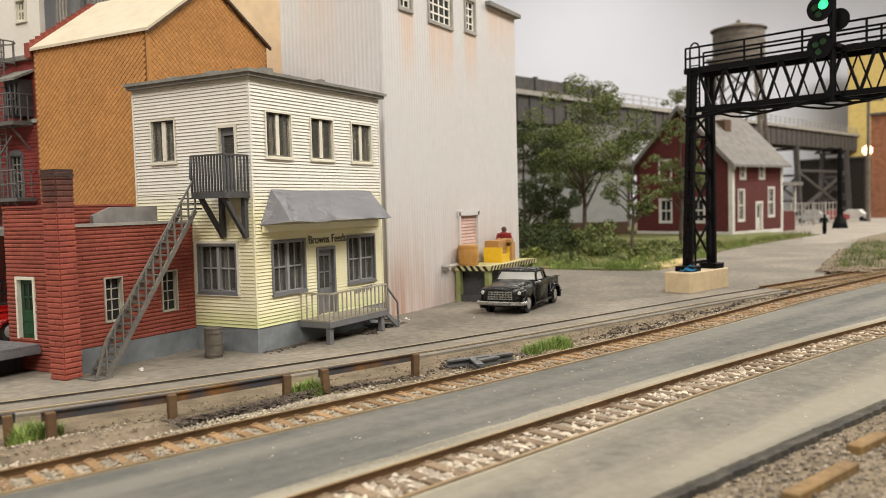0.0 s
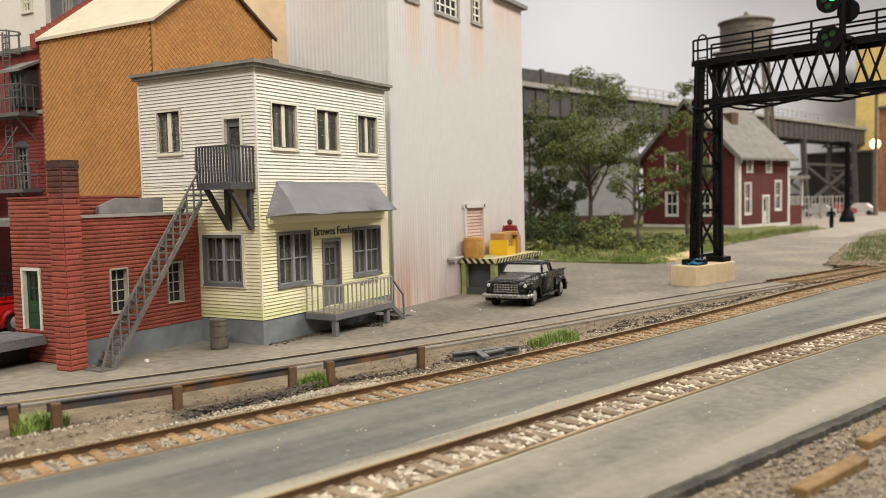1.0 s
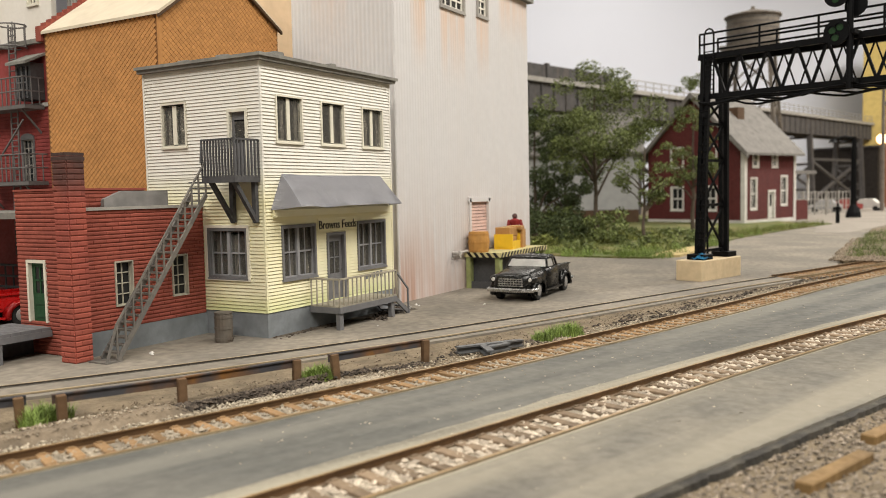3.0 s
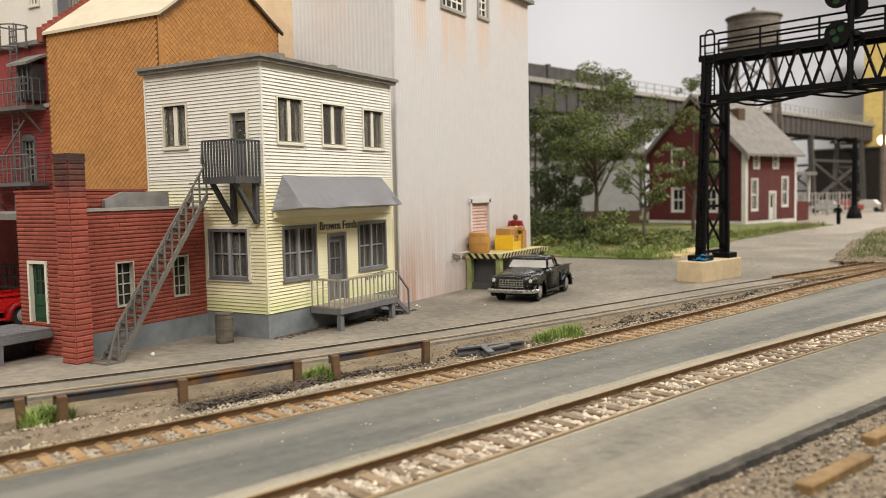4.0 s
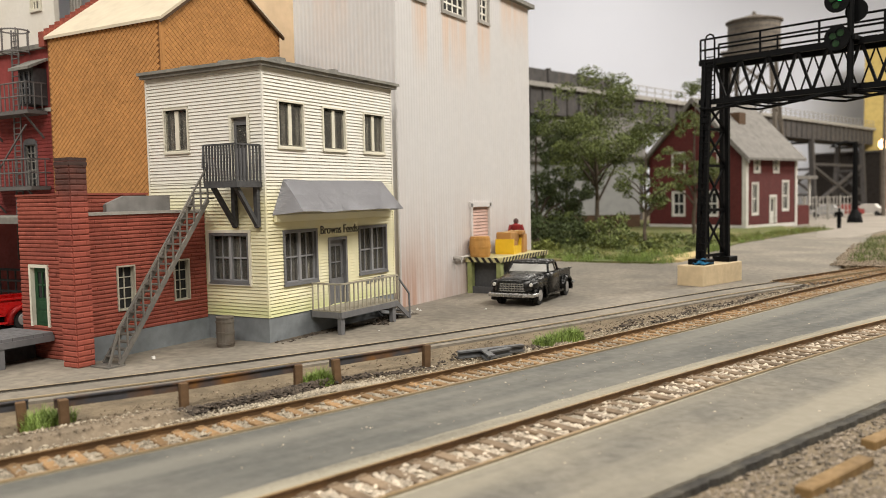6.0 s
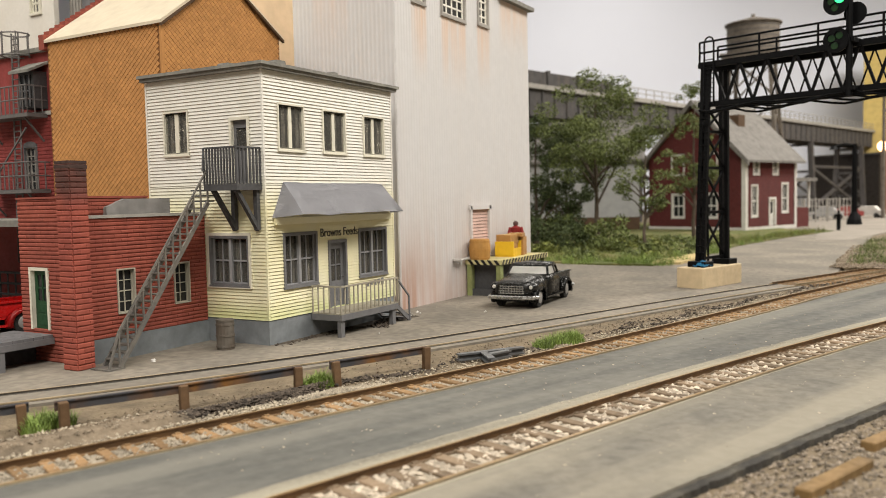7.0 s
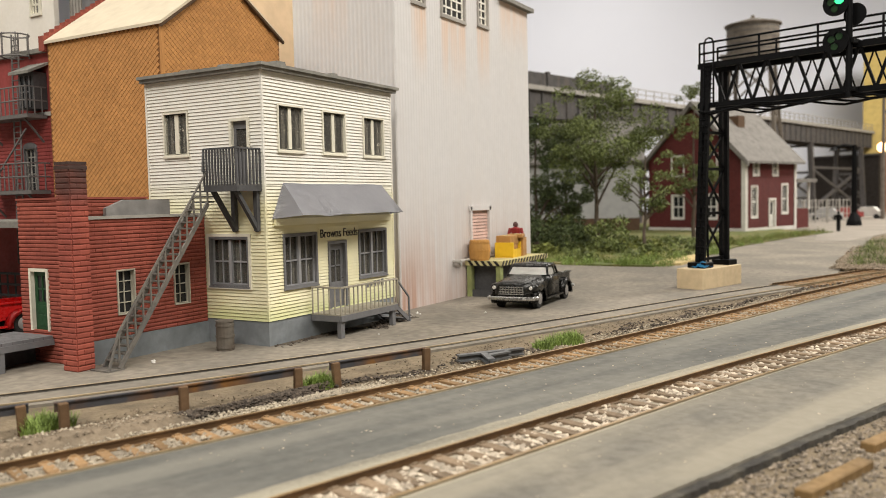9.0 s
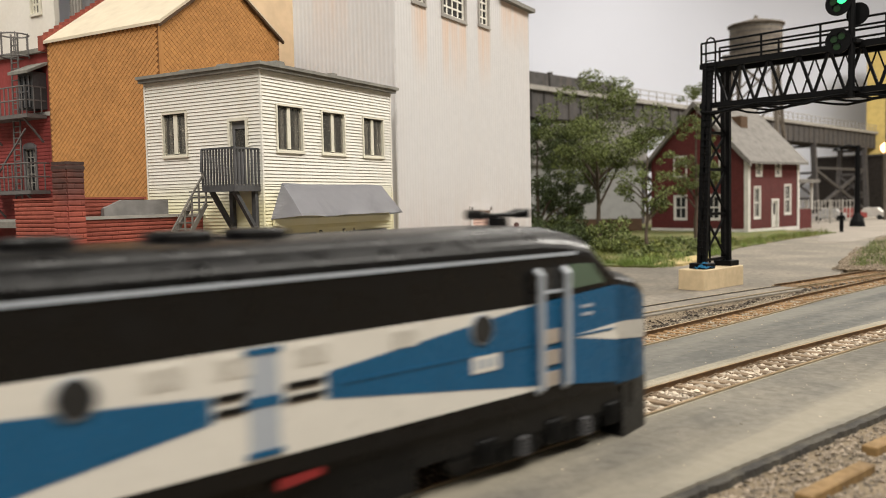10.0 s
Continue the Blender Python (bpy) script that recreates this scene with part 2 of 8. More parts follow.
def part(name, bm, material, parent=None, label="", smooth=False):
    me = mesh_of(name, bm, material)
    if smooth:
        for q in me.polygons:
            q.use_smooth = True
    ob = new(name, me)
    ob.parent = parent
    if label:
        ob["label"] = label
    return ob


def thing(name, x, y, z, rz, label, category, group="", kind=""):
    ob = new(name)
    ob.empty_display_size = 0.01
    ob.matrix_basis = pose(x * U, y * U, z * U, 0, 0, rz)
    return tagged(ob, label, category, group, kind)


def piece(name, bm, material, **tags):
    return tagged(part(name, bm, material), **tags)


# ---- room: walls, ceiling and painted backdrop around the layout ----
def room():
    turn = Matrix.Rotation(radians(30), 4, "Z")
    u = 1 / U

    def shell(name, x0, x1, y0, y1, z0, z1, m, label, cat):
        bm = bm_new()
        box(bm, x0 * u, x1 * u, y0 * u, y1 * u, z0 * u, z1 * u)
        ob = piece(name, bm, m, label=label, category=cat, kind="structure")
        ob.matrix_basis = turn
        return ob

    shell("backdrop", 2.75, 2.80, -2.2, 2.6, -0.9, 1.12, M_BACK, "plain pale grey painted sky backdrop wall", "backdrop")
    shell("wall_west", -1.60, -1.55, -2.2, 2.6, -0.9, 1.12, M_ROOMWALL, "plain painted room wall behind the aisle", "wall")
    shell("wall_north", -1.55, 2.75, 2.55, 2.60, -0.9, 1.12, M_BACK, "plain pale grey painted backdrop wall", "wall")
    shell("wall_south", -1.55, 2.75, -2.2, -2.15, -0.9, 1.12, M_ROOMWALL, "plain painted room wall", "wall")
    shell("ceiling", -1.60, 2.80, -2.2, 2.6, 1.12, 1.16, M_ROOMWALL, "plain pale ceiling over the layout room", "ceiling")
    shell("floor", -1.60, 2.80, -2.2, 2.6, -0.95, -0.90, M_ROOMWALL, "plain room floor below the layout table", "floor")


room()


# ---- ground, roads and tracks ----
def c1(x):
    """Middle line of the inner track: a gentle bend, straight past the switch."""
    k = min(x, 16.0)
    return -7.823 - 0.3201 * k + 0.00266 * k * k - 0.30 * (x - k)


def c2(x):
    """Middle line of the outer track: straight, then bending."""
    return -11.10 - 0.31 * (x + 3) if x < -3 else -12.06 - 0.3287 * x - 0.00313 * x * x


def c3(x):
    """Middle line of the siding let into the street."""
    k = min(max(x, -9.0), 22.0)
    return -2.44 - 0.449 * k + 0.00823 * k * k - 0.00025 * k ** 3 - 0.57 - (0.62 if x < k else 0.375) * (x - k)


def verge_line(x):
    """Line that the earth bank and the cinder heaps follow."""
    return -7.593 - 0.3201 * x + 0.00266 * x * x


def kerb_line(x):
    """Broken outer edge of the near roadway."""
    return -13.02 - 0.369 * (x + 7.0) + 0.035 * noise.noise(Vector((x * 6.1, 0, 0))) + 0.05 * noise.noise(Vector((x * 1.3, 4, 0)))


def strip(bm, lo, hi, x0, x1, z0, z1, step=1.0):
    n = max(2, int((x1 - x0) / step))
    rows = []
    for i in range(n + 1):
        x = x0 + (x1 - x0) * i / n
        rows.append([bm.verts.new(c) for c in ((x, lo(x), z0), (x, lo(x), z1), (x, hi(x), z1), (x, hi(x), z0))])
    for a, b in zip(rows, rows[1:]):
        for k in range(3):
            bm.faces.new((a[k], b[k], b[k + 1], a[k + 1]))


def ground_sheet():
    bm = bm_new()
    # the street rolls very slightly, with the verge set lower than the roads
    xs = [-105, -60, -35] + [-30 + 1.0 * i for i in range(76)] + [60, 90, 130, 180, 215]
    ys = [-150, -100, -60, -30] + [-18 + 0.5 * i for i in range(61)] + [20, 35, 60, 100, 165]
    grid = [[bm.verts.new((x, y, -0.06 + 0.025 * noise.noise(Vector((x * 0.4, y * 0.4, 0))))) for y in ys] for x in xs]
    for i in range(len(xs) - 1):
        for j in range(len(ys) - 1):
            bm.faces.new((grid[i][j], grid[i + 1][j], grid[i + 1][j + 1], grid[i][j + 1]))
    g = piece("ground", bm, M_DIRT, label="brown gritty layout ground with scattered dirt", category="ground", kind="structure")
    for q in g.data.polygons:
        q.use_smooth = True
    bm = bm_new()
    strip(bm, lambda x: c3(x) - 0.95 if x < 28 else -12.5, lambda x: 30.0 if x < 29 else 4, -60, 120, -0.3, 0.0)
    piece("pavement", bm, M_ASPH, label="worn grey-brown asphalt street around the buildings", category="pavement", kind="structure")
    bm = bm_new()
    strip(bm, lambda x: c2(x) + 1.05, lambda x: c1(x) - 0.66, -60, 34, -0.3, 0.095)
    piece("road", bm, M_ROAD, label="dark grey roadway between the two tracks", category="road", kind="structure")
    bm = bm_new()
    strip(bm, lambda x: c2(x) + 0.64, lambda x: c2(x) + 1.08 + 0.07 * noise.noise(Vector((x * 1.1, 7, 0))) + 0.03 * noise.noise(Vector((x * 5, 2, 0))), -60, 24, -0.3, 0.101, 0.15)
    piece("road_edge", bm, M_DUST, label="pale dusty cement strip along the outer track", category="road", kind="structure")
    bm = bm_new()
    strip(bm, lambda x: c1(x) - 0.70, lambda x: c1(x) - 0.655 + 0.02 * noise.noise(Vector((x * 4, 1, 0))), -60, 32, -0.3, 0.101, 0.15)
    piece("road_edge", bm, M_DUST, label="thin dusty edge of the roadway along the inner track", category="road", kind="structure")
    bm = bm_new()
    strip(bm, kerb_line, lambda x: c2(x) - 0.66, -9.5, 24, -0.3, 0.095, 0.12)
    piece("road", bm, M_ROADL, label="pale grey dusty roadway beside the outer track", category="road", kind="structure")
    bm = bm_new()
    strip(bm, lambda x: c2(x) - 0.72 + 0.02 * noise.noise(Vector((x * 4, 9, 0))), lambda x: c2(x) - 0.655, -9.5, 24, -0.3, 0.101, 0.15)
    piece("road_edge", bm, M_DUST, label="thin pale edge of the near roadway", category="road", kind="structure")
    bm = bm_new()
    strip(bm, lambda x: kerb_line(x) - 0.17 + 0.05 * noise.noise(Vector((x * 5.3, 3, 0))), lambda x: kerb_line(x) + 0.02, -9.5, 22, -0.3, 0.05, 0.12)
    piece("kerb", bm, M_TAR, label="dark tarred edge of the roadway", category="kerb", kind="structure")
    bm = bm_new()
    strip(bm, lambda x: c1(x) - 0.80, lambda x: c1(x) + 1.2, -60, 34, -0.3, -0.03)
    piece("track_bed", bm, M_BALLAST, label="tan ballast bed under the inner track", category="ballast", kind="structure")
    bm = bm_new()
    strip(bm, lambda x: c2(x) - 0.70, lambda x: c2(x) + 0.70, -60, 24, -0.3, -0.03)
    piece("track_bed", bm, M_BALLAST, label="pale ballast bed under the outer track", category="ballast", kind="structure")


ground_sheet()


def soil_patch():
    pts = [(0.15, 0.0), (6.6, 0.0), (6.75, -0.35)]
    for i in range(40):
        k = i / 39
        pts.append((6.6 - 6.3 * k, -0.95 + 0.75 * k + 0.12 * noise.noise(Vector((k * 9, 3, 0)))))
    bm = bm_new()
    prism(bm, pts, -0.05, 0.005, "z")
    piece("soil", bm, M_SOIL, label="dark bare soil along the store foundation", category="soil", kind="structure")


M_SOIL = mat("dark_soil", (0.062, 0.05, 0.038), 0.95, var=0.5, grain=7, stain=1.4, bump=0.9, tint=(0.16, 0.13, 0.095))
soil_patch()


def rail_profile(bm, centre, side, x0, x1, z0, z1, w, step=0.8):
    n = int((x1 - x0) / step)
    rows = []
    for i in range(n + 1):
        x = x0 + (x1 - x0) * i / n
        s = (centre(x + 0.01) - centre(x - 0.01)) / 0.02
        k = math.sqrt(1 + s * s)
        nx, ny = -s / k, 1 / k
        ring = []
        for o, z in ((-w * 0.9, z0), (-w * 0.22, z0 + 0.025), (-w * 0.22, z1 - 0.045), (-w / 2, z1 - 0.03), (-w / 2, z1), (w / 2, z1), (w / 2, z1 - 0.03), (w * 0.22, z1 - 0.045), (w * 0.22, z0 + 0.025), (w * 0.9, z0)):
            d = side + o
            ring.append(bm.verts.new((x + nx * d, centre(x) + ny * d, z)))
        rows.append(ring)
    for a, b in zip(rows, rows[1:]):
        for k in range(10):
            f = bm.faces.new((a[k], b[k], b[(k + 1) % 10], a[(k + 1) % 10]))
            f.material_index = 1 if k == 4 else 0


def track(label, centre, x0, x1, gauge, tie_mat, tie_x0, tie_x1, ztop=0.13, ties=True, rail_mat=None, gap=0.44, tie_w=0.09, top_mat=None):
    t = thing("track", 0, 0, 0, 0, label, "railway track", kind="structure")
    for side in (-gauge / 2, gauge / 2):
        bm = bm_new()
        rail_profile(bm, centre, side, x0, x1, ztop - 0.14, ztop, 0.062)
        r = part("rail", bm, M_NEARRAIL if side < 0 else rail_mat or M_RAIL, t)
        r.data.materials.append(top_mat or M_RAILTOP)
    if ties:
        bm = bm_new()
        box(bm, -tie_w, tie_w, -0.93, 0.93, -0.10, 0.025, 0.012)
        for sy in (-gauge / 2, gauge / 2):
            # moulded spike plates either side of each rail
            for o in (-0.075, 0.075):
                box(bm, -tie_w * 0.55, tie_w * 0.55, sy + o - 0.035, sy + o + 0.035, 0.022, 0.045)
        me = mesh_of("tie", bm, tie_mat)
        for sy in (-gauge / 2, gauge / 2):
            bm = bm_new()
            strip(bm, lambda x: centre(x) + sy * 1.05 - 0.075, lambda x: centre(x) + sy * 1.05 + 0.075, tie_x0, tie_x1, -0.08, 0.004, 0.6)
            part("tie_strip", bm, tie_mat, t, "moulded strip joining the ties under the rail")
        x, rng = tie_x0, random.Random(5)
        while x < tie_x1:
            s = (centre(x + 0.01) - centre(x - 0.01)) / 0.02
            ob = new("tie", me)
            ob.parent = t
            ob.matrix_basis = pose(x * U, centre(x) * U, rng.uniform(-0.012, 0.004) * U, 0, 0, math.degrees(math.atan(s)) + rng.uniform(-1.5, 1.5))
            x += gap / math.sqrt(1 + s * s)
    return t


track("inner track with rusty rails on tan wooden ties", c1, -40, 34, 1.14, M_TIE, -14, 33)
track("outer track with rusty rails on weathered ties in pale ballast", c2, -90, 24, 1.14, M_TIEG, -14, 23, gap=0.50, tie_w=0.105)
track("street siding with dark rails let into the asphalt", c3, -30, 21, 1.05, M_TIE, 0, 0, ztop=0.04, ties=False, rail_mat=M_STREETRAIL, top_mat=M_STREETTOP)
# flat dark strips just above the asphalt mark the grooves beside the rails
for name, off in (("flangeway", -0.525), ("flangeway", 0.525)):
    bm = bm_new()
    strip(bm, lambda x: c3(x) + off * 1.06 - 0.095, lambda x: c3(x) + off * 1.06 - 0.03, -30, 21, -0.1, 0.006, 0.5)
    piece(name, bm, M_TAR, label="flat dark strip marking the groove beside the street rail", category="rail groove", kind="structure")
track("siding joining the inner track at a switch, rusty rails", c3, 20.6, 34, 1.08, M_TIE, 21, 33, ztop=0.12)


# ---- wall tools: a face is "F" (towards -y) or "L" (towards -x) ----
def fbox(bm, face, u0, u1, z0, z1, d0, d1, base=0.0):
    """A box on a wall face: along it u0..u1, up z0..z1, out of it d0..d1."""
    if face == "F":
        box(bm, u0, u1, base - d1, base - d0, z0, z1)
    else:
        box(bm, base - d1, base - d0, u0, u1, z0, z1)


def cells(u0, u1, z0, z1, holes):
    us = sorted({u0, u1, *[min(max(h[i], u0), u1) for h in holes for i in (0, 1)]})
    zs = sorted({z0, z1, *[min(max(h[i], z0), z1) for h in holes for i in (2, 3)]})
    for za, zb in zip(zs, zs[1:]):
        run = None
        for ua, ub in zip(us, us[1:]):
            cu, cz = (ua + ub) / 2, (za + zb) / 2
            solid = not any(h[0] < cu < h[1] and h[2] < cz < h[3] for h in holes)
            if solid:
                run = (run[0], ub) if run else (ua, ub)
            if run and (not solid or ub == us[-1]):
                yield run[0], run[1], za, zb
                run = None


def wall(bm, face, u0, u1, z0, z1, thick, holes, base=0.0):
    for a, b, c, d in cells(u0, u1, z0, z1, holes):
        fbox(bm, face, a, b, c, d, -thick, 0.0, base)


def clapboard(bm, face, u0, u1, z0, z1, holes, base=0.0, row=0.099, out=0.038):
    z = z0
    while z < z1 - 0.02:
        zt = min(z + row, z1)
        for a, b, c, d in cells(u0, u1, z, zt, [(h[0], h[1], z - 1, zt + 1) for h in holes if h[2] < (z + zt) / 2 < h[3]]):
            if d - c < 0.02:
                continue
            q = []
            for u in (a, b):
                for o, zz in ((0.002, c), (out, c), (0.006, d), (0.002, d)):
                    q.append(bm.verts.new((u, base - o, zz) if face == "F" else (base - o, u, zz)))
            for i in ((0, 1, 2, 3), (7, 6, 5, 4), (1, 5, 6, 2), (0, 4, 5, 1), (2, 6, 7, 3)):
                bm.faces.new([q[k] for k in i])
        z = zt


def tapered(bm, face, u0, u1, z0, z1, o, base):
    """A brick with a smaller front face, so that its edges look rounded."""
    q = []
    for d, iu, iz in ((-0.01, 0.0, 0.0), (o * 0.55, 0.0, 0.0), (o, 0.003, 0.024)):
        for u, z in ((u0 + iu, z0 + iz), (u1 - iu, z0 + iz), (u1 - iu, z1 - iz), (u0 + iu, z1 - iz)):
            q.append(bm.verts.new((u, base - d, z) if face == "F" else (base - d, u, z)))
    bm.faces.new(q[8:12])
    for r in (0, 4):
        for k in range(4):
            bm.faces.new((q[r + k], q[r + (k + 1) % 4], q[r + 4 + (k + 1) % 4], q[r + 4 + k]))


def bricks(bm, face, u0, u1, z0, z1, holes, base=0.0, row=0.108, length=0.40, out=0.03, rng=None):
    rng = rng or random.Random(3)
    z, k = z0, 0
    while z < z1 - 0.03:
        zt = min(z + row, z1)
        for a, b, c, d in cells(u0, u1, z, zt, [(h[0], h[1], z - 1, zt + 1) for h in holes if h[2] < (z + zt) / 2 < h[3]]):
            if d - c < 0.05:
                continue
            u = a - (length / 2 if k % 2 else 0)
            while u < b:
                ua, ub = max(u, a), min(u + length, b)
                if ub - ua > 0.05:
                    o = out * rng.uniform(0.75, 1.15)
                    tapered(bm, face, ua + 0.001, ub - 0.001, c + 0.010, d - 0.006, o, base)
                u += length
        z, k = zt, k + 1


def window(parent, face, u0, u1, z0, z1, base=0.0, frame_mat=None, sash_mat=None, cols=2, rows=1, mull=0.0, trim=0.075, depth=0.14, drape=None, name="window", sill=True, bar=0.035, pane_mat=None):
    """A window set in an opening: outer trim, sash bars, panes, sill, and drapes behind the glass."""
    frame_mat, sash_mat = frame_mat or M_CREAMTRIM, sash_mat or M_CREAMTRIM
    bm = bm_new()
    for a, b, c, d in ((u0, u0 + trim, z0, z1), (u1 - trim, u1, z0, z1), (u0 + trim, u1 - trim, z1 - trim, z1), (u0 + trim, u1 - trim, z0, z0 + trim * 0.8)):
        fbox(bm, face, a, b, c, d, -depth, 0.065, base)
    w = part(name, bm, frame_mat, parent)
    ia, ib, ja, jb = u0 + trim, u1 - trim, z0 + trim * 0.8, z1 - trim
    if sill:
        bm = bm_new()
        fbox(bm, face, u0 - 0.02, u1 + 0.02, z0 - 0.05, z0, -0.02, 0.085, base)
        part("sill", bm, frame_mat, w)
    bm = bm_new()
    s = bar * 1.0
    for a, b, c, d in ((ia, ia + s, ja, jb), (ib - s, ib, ja, jb), (ia + s, ib - s, jb - s, jb), (ia + s, ib - s, ja, ja + s)):
        fbox(bm, face, a, b, c, d, -depth + 0.02, -0.03, base)
    if mull:
        m = (ia + ib) / 2
        fbox(bm, face, m - mull / 2, m + mull / 2, ja + s, jb - s, -depth + 0.02, 0.0, base)
    for i in range(1, cols):
        m = ia + (ib - ia) * i / cols
        if not (mull and abs(m - (ia + ib) / 2) < 0.01):
            fbox(bm, face, m - bar / 2, m + bar / 2, ja + s, jb - s, -depth + 0.03, -0.045, base)
    for i in range(1, rows):
        m = ja + (jb - ja) * i / rows
        h = bar * (0.9 if rows == 2 else 0.55)
        fbox(bm, face, ia + s, ib - s, m - h, m + h, -depth + 0.035, -0.05, base)
    part("sash", bm, sash_mat, w)
    bm = bm_new()
    fbox(bm, face, ia, ib, ja, jb, -depth + 0.05, -depth + 0.06, base)
    g = part("pane", bm, pane_mat or M_GLASS, w)
    g.visible_shadow = False
    if drape:
        rng = random.Random(int(u0 * 97 + z0 * 13))
        for a, b in drape:
            bm = bm_new()
            n = 6
            for i in range(n):
                x0, x1 = ia + (ib - ia) * (a + (b - a) * i / n), ia + (ib - ia) * (a + (b - a) * (i + 1) / n)
                o = 0.07 + 0.04 * (i % 2) + rng.uniform(-0.01, 0.01)
                fbox(bm, face, x0, x1, ja - 0.1, jb + 0.1, -depth - o, -depth - o + 0.03, base)
            part("drape", bm, M_CURTAIN, w)
    return w


M_DARKINT = mat("painted_unlit_interior", (0.02, 0.018, 0.016), 0.95, var=0.2)
M_GLASS = glass("window_glass", (0.40, 0.385, 0.35))


# ---- white and yellow clapboard feed store ----
def feed_store():
    t = thing("feed_store", 0, 0, 0, 0, "two-storey white clapboard feed store, pale yellow ground floor", "building")
    W, D, H, ZB, ZM = 6.50, 4.66, 7.80, 0.71, 4.62
    up = [(0.58, 1.77, 5.57, 6.92), (2.64, 3.84, 5.57, 6.90), (4.80, 6.02, 5.56, 6.88)]
    shop = [(0.66, 2.22, 1.58, 3.17), (4.38, 6.02, 1.56, 3.15)]
    door = (2.76, 3.72, 0.74, 2.85)
    lup, ldoor, llow = (2.87, 3.92, 5.54, 6.85), (0.47, 1.24, 4.62, 6.52), (0.63, 2.18, 1.68, 3.13)
    fh, lh = up + shop + [door], [lup, ldoor, llow]
    bm = bm_new()
    wall(bm, "F", 0.0, W, ZB, H, 0.15, fh)
    wall(bm, "L", 0.15, D, ZB, H, 0.15, lh)
    box(bm, W - 0.15, W, 0.15, D, ZB, H)
    box(bm, 0.15, W - 0.15, D - 0.15, D, ZB, H)
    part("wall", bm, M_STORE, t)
    bm = bm_new()
    box(bm, 0.15, W - 0.15, 0.15, D - 0.15, ZM - 0.1, ZM)
    part("upper_floor", bm, M_DKGREY, t)
    # added near-black block: the unlit room's shade is put into its colour
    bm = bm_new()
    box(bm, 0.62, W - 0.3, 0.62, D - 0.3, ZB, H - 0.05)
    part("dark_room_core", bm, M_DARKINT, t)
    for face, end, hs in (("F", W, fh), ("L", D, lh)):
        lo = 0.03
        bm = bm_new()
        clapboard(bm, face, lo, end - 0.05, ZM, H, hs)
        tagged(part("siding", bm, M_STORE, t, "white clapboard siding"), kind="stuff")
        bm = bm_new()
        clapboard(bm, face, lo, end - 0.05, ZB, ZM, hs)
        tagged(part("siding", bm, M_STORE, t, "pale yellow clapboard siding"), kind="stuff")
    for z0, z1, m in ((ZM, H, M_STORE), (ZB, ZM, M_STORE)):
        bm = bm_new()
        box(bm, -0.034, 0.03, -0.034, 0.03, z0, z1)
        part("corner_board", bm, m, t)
        bm = bm_new()
        box(bm, W - 0.05, W + 0.02, -0.036, 0.03, z0, z1)
        part("corner_board", bm, m, t)
        bm = bm_new()
        box(bm, -0.036, 0.03, D - 0.05, D + 0.02, z0, z1)
        part("corner_board", bm, m, t)
    bm = bm_new()
    box(bm, -0.01, W + 0.01, -0.01, D, -0.1, ZB)
    part("foundation", bm, M_FOUND, t, "blue-grey painted foundation")
    bm = bm_new()
    box(bm, -0.17, W + 0.17, -0.17, D + 0.1, H, H + 0.10)
    box(bm, -0.24, W + 0.24, -0.24, D + 0.14, H + 0.10, H + 0.19)
    part("cornice", bm, M_ROOFGREY, t, "weathered grey cornice")
    bm = bm_new()
    box(bm, 0.1, W - 0.1, 0.1, D - 0.1, H + 0.19, H + 0.22)
    part("roof", bm, M_ROOFGREY, t)
    for i, (a, b, c, d) in enumerate(up):
        window(t, "F", a, b, c, d, mull=0.135, cols=2, trim=0.05, depth=0.08, drape=((0.0, 0.10), (0.66, 0.80)) if i % 2 else ((0.30, 0.42), (0.88, 1.0)))
    window(t, "L", *lup, mull=0.16, cols=2, trim=0.05, depth=0.08, drape=((0.22, 0.40), (0.80, 0.95)))
    for a, b, c, d in shop:
        window(t, "F", a, b, c, d, frame_mat=M_GREY, sash_mat=M_SASH, mull=0.10, cols=4, rows=2, trim=0.075, bar=0.026, drape=((0.02, 0.12), (0.40, 0.47), (0.60, 0.66), (0.86, 0.97)))
    window(t, "L", *llow, frame_mat=M_GREY, sash_mat=M_SASH, mull=0.10, cols=4, rows=2, trim=0.075, bar=0.026, drape=((0.02, 0.14), (0.34, 0.47), (0.60, 0.70), (0.88, 0.97)))
    bm = bm_new()
    a, b, c, d = llow
    for q in ((a - 0.08, a, c - 0.08, d + 0.08), (b, b + 0.08, c - 0.08, d + 0.08), (a, b, d, d + 0.08), (a, b, c - 0.08, c)):
        fbox(bm, "L", *q, -0.02, 0.08)
    part("window_casing", bm, M_CREAMTRIM, t)

    def panel_door(face, a, b, c, d, lights, label):
        bm = bm_new()
        for q in ((a, a + 0.09, c, d), (b - 0.09, b, c, d), (a + 0.09, b - 0.09, d - 0.09, d)):
            fbox(bm, face, *q, -0.12, 0.06)
        fr = part("door", bm, M_GREY if face == "F" else M_CREAMTRIM, t, label)
        ia, ib, jt = a + 0.09, b - 0.09, d - 0.09
        w, h = ib - ia, jt - c
        hole = (ia + 0.17 * w, ib - 0.17 * w, c + h * lights[0], c + h * lights[1])
        bm = bm_new()
        wall(bm, face, ia, ib, c, jt, 0.04, [hole], 0.06 if face == "F" else 0.06)
